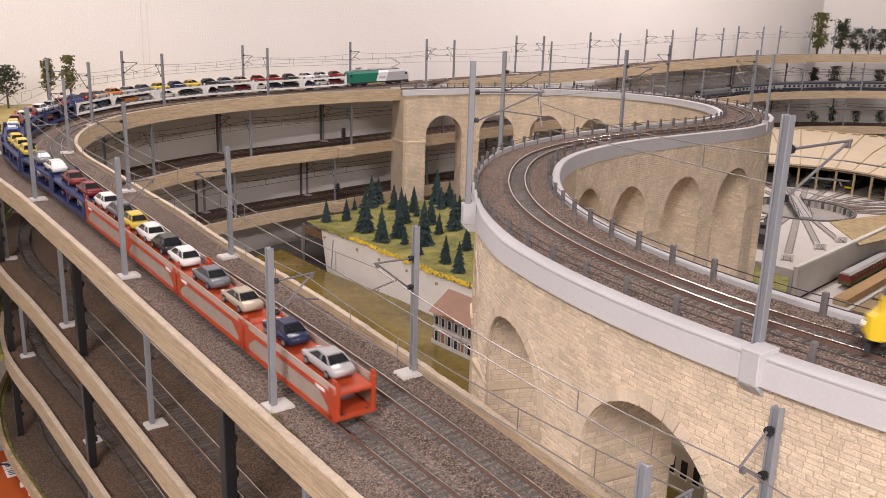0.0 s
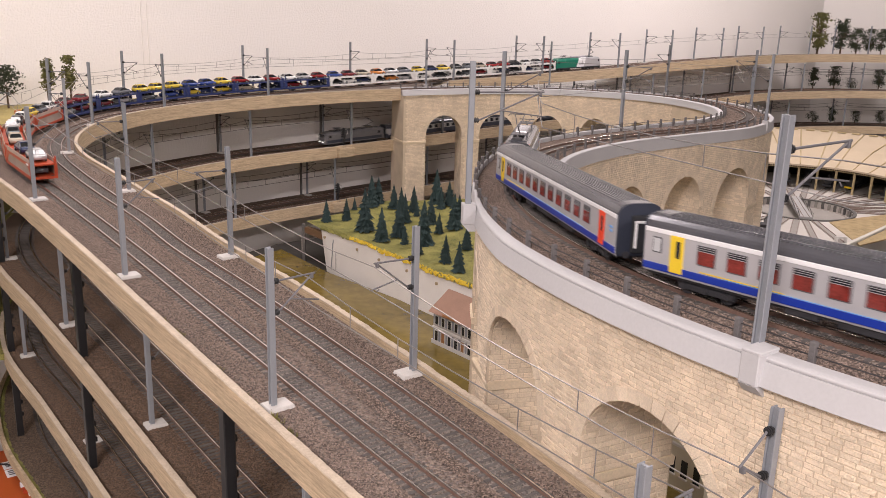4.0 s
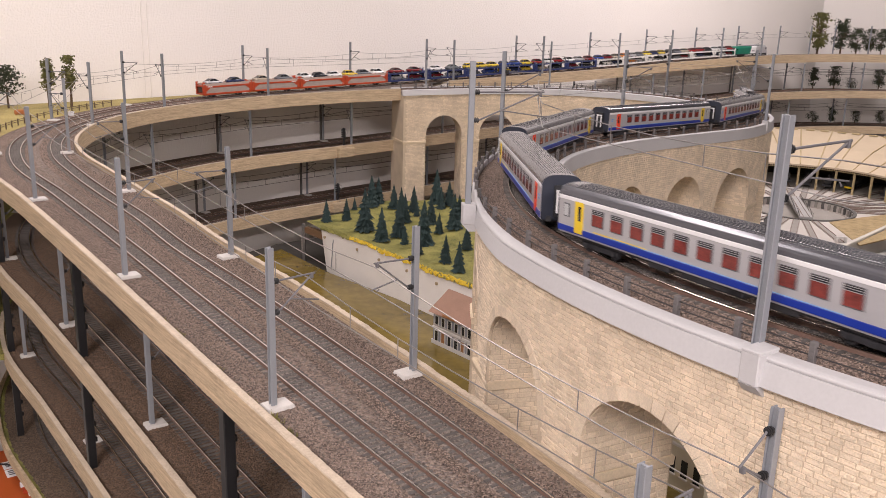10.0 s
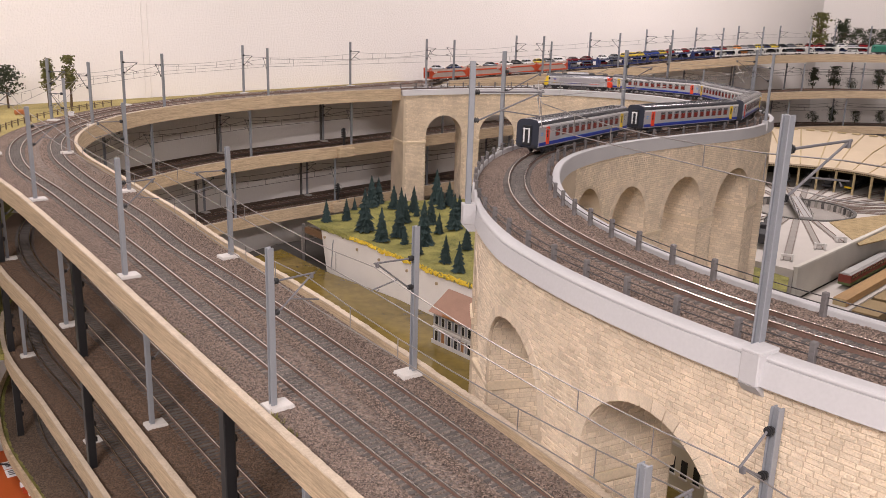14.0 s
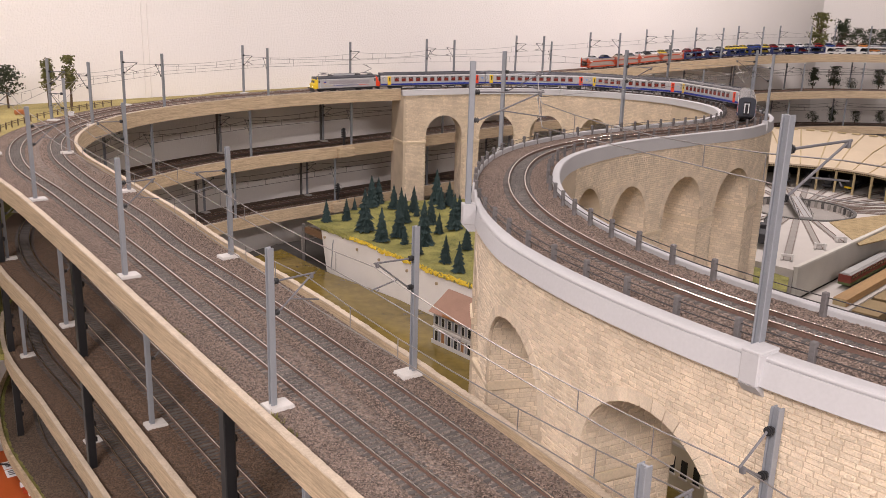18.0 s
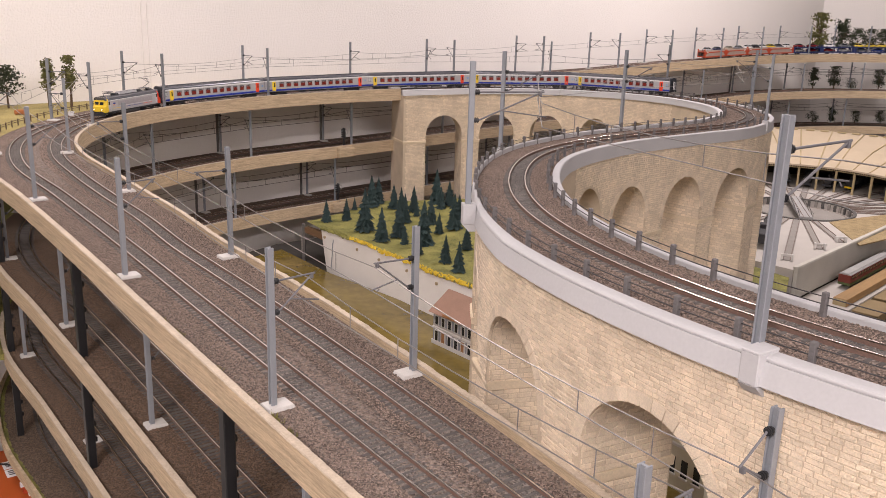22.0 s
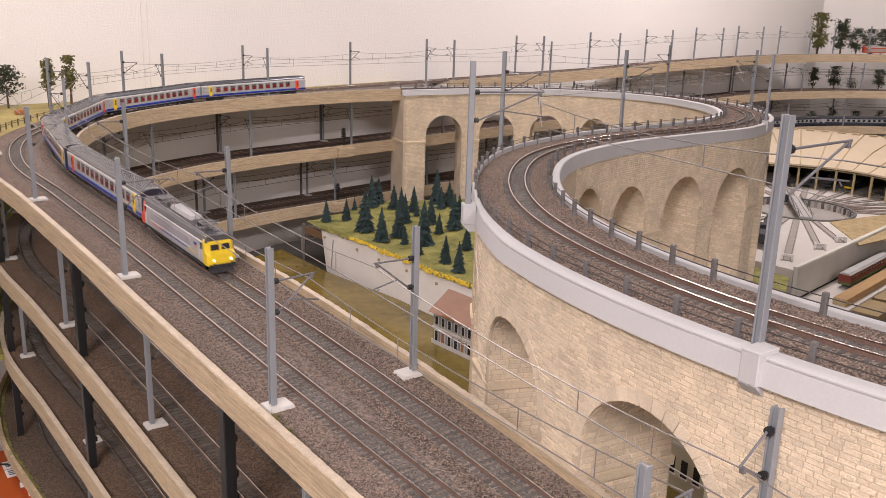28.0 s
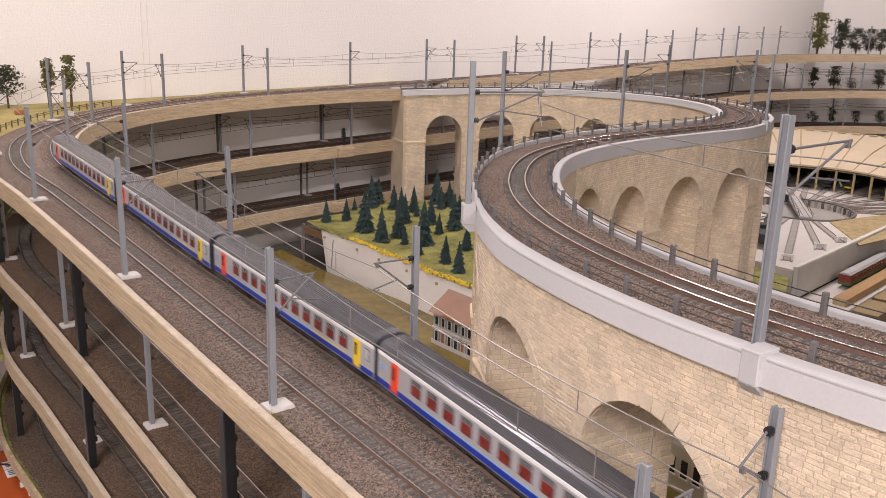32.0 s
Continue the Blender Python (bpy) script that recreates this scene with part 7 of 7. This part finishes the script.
# ---- second passenger train on the lower turns ----
RETURN = [(1.5, -0.95, -0.22), (2.7, -0.75, -0.215), (3.7, 0.25, -0.20), (4.1, 1.6, -0.185), (3.95, 2.7, -0.165)]
T_NODES = list(reversed(E_NODES)) + RETURN + [(x, y, z - PITCH) for x, y, z in reversed(E_NODES[5:])]
LT = Line(T_NODES, 0)
T_FIRST = nearest_s(Line(list(reversed(E_NODES)), 0), LE.at(2.0)) + 2.0
k2 = len(E_NODES) + len(RETURN)
T_SECOND = float(LT.s[k2 * 24]) + float(LE.s[-1])
strip("deck_return", [(LT.at(s, 0.045, BED), LT.at(s, -0.045, BED)) for s in np.linspace(T_FIRST + 0.75, T_SECOND - float(LE.s[-1]) - 0.02, 80)], 0.012, M_BALLAST, "plain deck joining two turns outside the scene", under=False)
GREY_S = [(t, T_FIRST - s) for t, s in ((0.0, 5.43), (1.0, 4.85), (2.0, 4.455), (3.0, 4.114), (5.5, 3.05), (6.0, 2.82), (7.0, 2.34), (7.5, 2.107), (8.0, 1.854), (9.0, 1.35), (12.0, -0.2))] + [(t, T_SECOND - s) for t, s in ((26.0, 6.05), (27.5, 5.52), (28.0, 5.36), (30.0, 4.79), (32.0, 4.18))]


def grey_coach():
    L, hw = 0.300, 0.0160
    e = L / 2
    c = thing("grey_coach", "dark coach with a silver window band and a navy skirt", "railway coach", "coaches of the lower train")
    zb, zs, zr = 0.0085, 0.0380, 0.0455
    sec = shell(hw, zb, zs, zr)
    part("body", Geo().prism([(-hw, zb + 0.012), (hw, zb + 0.012), (hw, zs), (-hw, zs)], -e, e), M_WHITEC, c, "silver window band")
    part("skirt", Geo().prism([(-hw + 0.0005, zb), (hw - 0.0005, zb), (hw + 0.0002, zb + 0.012), (-hw - 0.0002, zb + 0.012)], -e, e), M_NAVY, c, "navy skirt")
    for sd in (-1, 1):
        part("cantrail", Geo().box((0, sd * (hw + 0.0001), zs - 0.0016), (2 * e, 0.0008, 0.0042)), M_NAVY, c, "dark band under the roof")
    part("roof", Geo().prism([(-hw + 0.0003, zs), (hw - 0.0003, zs)] + [(y, z) for y, z in sec if z > zs + 1e-6], -e, e), M_ROOF, c, "dark grey roof")
    for sd in (-1, 1):
        for k in range(12):
            part("window", Geo().box((e - 0.030 - k * 0.0218, sd * (hw + 0.0001), zb + 0.0190), (0.0115, 0.0008, 0.0095), bev=0.0003), M_PANEDK, c)
        for sx in (-1, 1):
            part("door", Geo().box((sx * (e - 0.012), sd * (hw + 0.0001), zb + 0.0165), (0.008, 0.0008, 0.0190), bev=0.0003), M_SILVERD, c)
    for sx in (-1, 1):
        part("end_wall", Geo().prism([(y * 0.96, z) for y, z in sec], sx * e, sx * (e + 0.0015)), M_RUBBER, c)
        bogie(c, sx * 0.108, 0.0288, 0.0053)
    return c


M_WHITEC = material("silver_white_paint", (0.34, 0.34, 0.335), 0.4, 0.1, var=0.05, bump=0.02)
gc0 = grey_coach()
for k in range(4):
    ob = gc0 if k == 0 else copy_thing(gc0, Matrix())
    MOVERS.append((ob, LT, "G", 0.1535 + 0.307 * k, 0.108, 1, None))
gl = thing("dark_locomotive", "dark grey electric locomotive of the lower train", "locomotive")
part("body", Geo().prism([(-0.0162, 0.010), (0.0162, 0.010), (0.0162, 0.035), (0.012, 0.0415), (-0.012, 0.0415), (-0.0162, 0.035)], -0.092, 0.092), M_ARM, gl)
part("band", Geo().box((0, 0, 0.0165), (0.186, 0.0330, 0.008), bev=0.0004), M_NAVY, gl, "navy band")
for sx in (-1, 1):
    cb = part("cab", Geo().box((sx * 0.096, 0, 0.0245), (0.010, 0.0315, 0.029), taper=(0.6, 0.9), bev=0.001), M_ARM, gl)
    part("windscreen", Geo().box((sx * 0.0995, 0, 0.0325), (0.003, 0.024, 0.007)), M_PANEDK, cb)
    for sd in (-1, 1):
        part("headlamp", Geo().rod((sx * 0.100, sd * 0.009, 0.0165), (sx * 0.103, sd * 0.009, 0.0165), 0.0016, 8), M_LAMP if sx > 0 else M_WHITE, cb)
    bogie(gl, sx * 0.055, 0.034, 0.0068)
    for sd in (-1, 1):
        part("side_window", Geo().box((sx * 0.082, sd * 0.0163, 0.030), (0.007, 0.0008, 0.007)), M_PANEDK, gl)
part("roof_deck", Geo().box((0, 0, 0.0425), (0.14, 0.020, 0.003), bev=0.0005), M_ROOF, gl)
pantograph(gl, 0.05, False)
pantograph(gl, -0.05, True, 1)
MOVERS.append((gl, LT, "G", 4 * 0.307 + 0.104, 0.055, 1, None))

# ---- loose ballast stones near the eye ----


def stones(name, parent, line, s0, s1, o0, o1, z, size, seed, skip=(), mat=None):
    """Small faceted stones strewn over a strip beside the rails."""
    r = np.random.default_rng(seed)
    n = int((s1 - s0) * (o1 - o0) / (size * size) * 1.05)
    s, o = r.uniform(s0, s1, n), r.uniform(o0, o1, n)
    keep = np.ones(n, bool)
    for c, w in skip:
        keep &= np.abs(o - c) > w
    if line is LC and s0 < 2:
        keep &= o < np.interp(s, WAIST, [0.0525, 0.0425, 0.0425, 0.0525])
    s, o = s[keep], o[keep]
    n = len(s)
    c = many(line, s, 0.0, z)
    t = np.stack([np.interp(s, line.s, line.t[:, k]) for k in range(2)], -1)
    t /= np.linalg.norm(t, axis=-1, keepdims=True)
    c[:, 0] -= t[:, 1] * o
    c[:, 1] += t[:, 0] * o
    c[:, 2] += r.uniform(-0.0003, 0.0004, n) - 0.0003 * (np.abs(o) < 0.0145)
    dirs = np.array([(1, 0, 0), (0, 1, 0), (-1, 0, 0), (0, -1, 0), (0, 0, 1)], float)
    a = r.uniform(0, 6.28, n)
    sz = size * r.uniform(0.45, 0.80, n)
    V = np.empty((n, 5, 3))
    for k, d in enumerate(dirs):
        j = r.uniform(0.7, 1.25, n) * sz
        V[:, k, 0] = c[:, 0] + j * (d[0] * np.cos(a) - d[1] * np.sin(a)) + r.uniform(-0.2, 0.2, n) * sz * (k == 4)
        V[:, k, 1] = c[:, 1] + j * (d[0] * np.sin(a) + d[1] * np.cos(a)) + r.uniform(-0.2, 0.2, n) * sz * (k == 4)
        V[:, k, 2] = c[:, 2] + (d[2] * j * 0.75 if k == 4 else r.uniform(-0.25, 0.15, n) * sz)
    F = np.array([(0, 1, 4), (1, 2, 4), (2, 3, 4), (3, 0, 4)])
    fs = (np.arange(n)[:, None, None] * 5 + F[None]).reshape(-1, 3)
    me = bpy.data.meshes.new(name)
    me.from_pydata(V.reshape(-1, 3).tolist(), [], fs.tolist())
    me.materials.append(mat or M_CHIP)
    ob = part(name, me, None, parent)
    return tagged(ob, "loose brown and grey ballast stones", "ballast", kind="stuff")


RAILS = [(GAUGE / 2, 0.0013), (-GAUGE / 2, 0.0013)]
INSIDE = RAILS + [(0.0, 0.0076)]
stones("ballast_stones", None, LB, -0.22, 1.15, -0.0255, 0.0465, -0.0038, 0.0012, 11, INSIDE)
stones("ballast_stones", None, LC, 4.45, 5.78, -0.0255, 0.0255, -0.0038, 0.0012, 12, INSIDE)
stones("ballast_stones", None, LC, -0.20, 0.95, -0.038, 0.0525, -0.0037, 0.0011, 13, INSIDE)
stones("ballast_stones", None, LC, 0.95, 2.0, -0.038, 0.0525, -0.0038, 0.0017, 14, INSIDE)
stones("ballast_stones", None, LB, 1.15, 1.95, -0.030, 0.0465, -0.0040, 0.0018, 15, INSIDE)
stones("ballast_stones", None, LC, 3.75, 4.45, -0.026, 0.0275, -0.0040, 0.0018, 16, INSIDE)
stones("ballast_stones", None, LC, 4.45, 5.40, 0.0255, 0.0345, -0.0038, 0.0014, 20, INSIDE)
stones("ballast_stones", None, LC, 4.45, 5.12, 0.0345, 0.0435, -0.0038, 0.0014, 21, INSIDE)
for ln, a, b, sd in ((LB, -0.22, 1.15, 31), (LC, 4.45, 5.78, 32), (LC, -0.20, 0.95, 33), (LB, 1.15, 1.95, 34), (LC, 3.75, 4.45, 35)):
    stones("ballast_stones", None, ln, a, b, -0.0076, 0.0076, -0.0032, 0.0013, sd, (), M_CHIPG)
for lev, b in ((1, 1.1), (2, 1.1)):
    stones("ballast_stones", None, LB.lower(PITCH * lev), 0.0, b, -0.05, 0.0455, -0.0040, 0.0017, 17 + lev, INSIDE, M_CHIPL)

# grass tufts along the edge of the front deck
rnd = random.Random(8)
g = Geo()
for st_, of_ in ((0.045, 0.0405), (0.020, 0.043), (0.078, 0.044), (0.145, 0.0435), (0.228, 0.042), (0.26, 0.0435), (0.40, 0.043), (0.62, 0.043)):
    for k in range(46):
        p = LB.at(st_ + rnd.gauss(0, 0.005), of_ + rnd.gauss(0, 0.0016), -0.0042)
        q = p + Vector((rnd.uniform(-0.002, 0.002), rnd.uniform(-0.002, 0.002), rnd.uniform(0.0015, 0.0042)))
        g.rod(p, q, 0.0004, 4, 0.0001)
tagged(part("grass_tuft", g, M_GRASS), "small green grass tufts beside the mast feet", "grass", kind="stuff")
# ---- stone blocks of the viaduct ----
B1 = face_bricks(V_OUT, [(-0.26, 0.44)], 0.0031, 0.0066, -0.20, 1)
d0 = np.hypot(B1[:, 0] - 0.15, (B1[:, 3] - 0.075) * 1.4)
order = np.argsort(d0)
near_b, rest_b = B1[order[:300]], B1[order[300:]]
P, F = brick_mesh(rest_b, V_OUT)
bl = part("stone_courses", Geo().add(P, F), M_BRICK, viaduct, "courses of cream stone blocks")
bl["kind"] = "stuff"
for row in near_b:
    P, F = brick_mesh(row[None, :], V_OUT)
    me = bpy.data.meshes.new("stone_block")
    me.from_pydata([tuple(p) for p in P], [], F)
    me.materials.append(M_BRICKONE)
    part("stone_block", me, None, viaduct)
for off, rng, rh, bl_, zl in ((V_IN, [(0.82, 1.66)], 0.0033, 0.0070, GZ), (V_OUT, [(2.05, DECK_END - 0.012)], 0.0036, 0.0080, -0.30), (V_IN, [(-0.2, 0.1)], 0.0033, 0.0070, -0.1)):
    Bx = face_bricks(off, rng, rh, bl_, zl, 3)
    P, F = brick_mesh(Bx, off)
    o = part("stone_courses", Geo().add(P, F), M_BRICK, viaduct, "courses of cream stone blocks")
    o["kind"] = "stuff"
# wedge stones round the arches, and blocks in the pier flanks and under the vaults
for sc, r in ARCHES:
    if not (-0.1 < sc < 0.45 or 0.95 < sc < 1.62 or sc > 2.1):
        continue
    off = V_OUT if (sc < 0.5 or sc > 2) else V_IN
    sg = 1 if off > 0 else -1
    sp = spring_z(sc, r)
    nv = 19
    for k in range(nv):
        a0_, a1_ = math.pi * (k + 0.035) / nv, math.pi * (k + 0.965) / nv
        g = Geo()
        vs = []
        for o in (off - sg * 0.001, off + sg * 0.0013):
            for rr, aa in ((r - 0.0004, a0_), (r - 0.0004, a1_), (r + 0.0085, a1_), (r + 0.0085, a0_)):
                s = sc - rr * math.cos(aa)
                p = LC.at(s, o + (float(outer_face(s)) - V_OUT if off > 0 else 0.0))
                vs.append((p.x, p.y, sp + rr * math.sin(aa)))
        g.add(vs, [(0, 1, 2, 3), (7, 6, 5, 4), (0, 4, 5, 1), (1, 5, 6, 2), (2, 6, 7, 3), (3, 7, 4, 0)])
        part("wedge_stone", g, M_BRICKONE, viaduct)
    vi, vo = inner_face(sc), float(min(outer_face(sc - r), outer_face(sc + r)))
    # lining of the vault and its flanks, course by course
    g = Geo()
    rng = random.Random(int(sc * 1000))
    for side in (-1, 1):
        s = sc + side * r
        z = sp
        while z > max(GZ, -0.26):
            o = vi + 0.001
            while o < vo - 0.001:
                w = rng.uniform(0.008, 0.014)
                o1 = min(o + w, vo - 0.001)
                p0, p1 = LC.at(s, o + 0.0003), LC.at(s, o1 - 0.0003)
                q0, q1 = LC.at(s - side * 0.0007, o + 0.0006), LC.at(s - side * 0.0007, o1 - 0.0006)
                zt, zb = z - 0.0003, z - 0.0042
                g.add([(p0.x, p0.y, zb), (p1.x, p1.y, zb), (p1.x, p1.y, zt), (p0.x, p0.y, zt), (q0.x, q0.y, zb + 0.0003), (q1.x, q1.y, zb + 0.0003), (q1.x, q1.y, zt - 0.0003), (q0.x, q0.y, zt - 0.0003)], [(4, 5, 6, 7), (0, 1, 5, 4), (1, 2, 6, 5), (2, 3, 7, 6), (3, 0, 4, 7)])
                o = o1
            z -= 0.0045
    na = 34
    for k in range(na):
        a0_, a1_ = math.pi * (k + 0.05) / na, math.pi * (k + 0.95) / na
        o = vi + 0.001 - rng.uniform(0, 0.006)
        while o < vo - 0.001:
            w = rng.uniform(0.008, 0.014)
            o0, o1 = max(o, vi + 0.001) + 0.0003, min(o + w, vo - 0.001) - 0.0003
            o += w
            if o1 - o0 < 0.002:
                continue
            vs = []
            for rr, e in ((r + 0.0001, 0), (r - 0.0007, 0.0003)):
                for aa, oo in ((a0_, o0 + e), (a0_, o1 - e), (a1_, o1 - e), (a1_, o0 + e)):
                    p = LC.at(sc - rr * math.cos(aa), oo)
                    vs.append((p.x, p.y, sp + rr * math.sin(aa)))
            g.add(vs, [(4, 5, 6, 7), (0, 1, 5, 4), (1, 2, 6, 5), (2, 3, 7, 6), (3, 0, 4, 7)])
    o = part("vault_courses", g, M_BRICK, viaduct, "stone courses lining an arch")
    o["kind"] = "stuff"
# ---- timetable ----
SILVER_S = [(-2.0, -0.51), (0.0, -0.170), (3.0, 0.339), (6.0, 0.897), (7.0, 1.086), (9.0, 1.450), (11.0, 1.807), (13.0, 2.148), (16.5, 2.755), (19.0, 3.165), (21.0, 3.492), (23.0, 3.818), (25.5, 4.21), (27.5, 4.635), (28.0, 4.766), (29.0, 5.032), (30.0, 5.322), (31.0, 5.61), (32.0, 5.90)]

FREIGHT_S = [(0.0, 0.0), (3.0, 0.637), (6.0, 1.18), (9.0, 1.717), (12.0, 2.288), (13.0, 2.473), (16.5, 3.075), (19.0, 3.50), (21.0, 3.87), (23.0, 4.21), (25.5, 4.58), (28.0, 4.97), (32.0, 5.60)]
TABLES = {"S": SILVER_S, "F": FREIGHT_S, "G": GREY_S}


def smooth_s(table, t):
    """A smooth station over time through the given ones."""
    ts, ss = [a for a, _ in table], [b for _, b in table]
    n = len(ts)
    m = [(ss[min(i + 1, n - 1)] - ss[max(i - 1, 0)]) / (ts[min(i + 1, n - 1)] - ts[max(i - 1, 0)]) for i in range(n)]
    i = max(0, min(n - 2, sum(1 for a in ts if a <= t) - 1))
    h = ts[i + 1] - ts[i]
    u = (t - ts[i]) / h
    return (2 * u**3 - 3 * u**2 + 1) * ss[i] + (u**3 - 2 * u**2 + u) * h * m[i] + (3 * u**2 - 2 * u**3) * ss[i + 1] + (u**3 - u**2) * h * m[i + 1]


TIMES = [i * 0.5 for i in range(65)]


def ride(line, s, half, way=1):
    """Pose of a vehicle whose bogies stand at s - half and s + half; way -1 runs down the line."""
    a, b = line.at(s - way * half), line.at(s + way * half)
    d = b - a
    c = (a + b) / 2
    return pose(c.x, c.y, c.z, 0, -math.degrees(math.atan2(d.z, d.xy.length)), math.degrees(math.atan2(d.y, d.x)))


# the train lies a little wider on the tight bend and closer on the far one
LAY_D = [-3.0, 0.05, 0.40, 0.60, 0.80, 1.0, 1.182, 1.532, 3.157, 8.0]
LAY_S = [-3.0, 0.042, 0.414, 0.637, 0.866, 1.091, 1.292, 1.642, 3.242, 8.085]


def laid(s, back):
    return float(np.interp(np.interp(s, LAY_S, LAY_D) + back, LAY_D, LAY_S))


def motions():
    for ob, line, table, back, half, way, local in MOVERS:
        rows = []
        for t in TIMES:
            s = smooth_s(TABLES[table], t)
            m = ride(line, laid(s, back) if table == "S" else s + back, half, way)
            rows.append((t, m @ local if local is not None else m))
        walk(ob, rows)


motions()
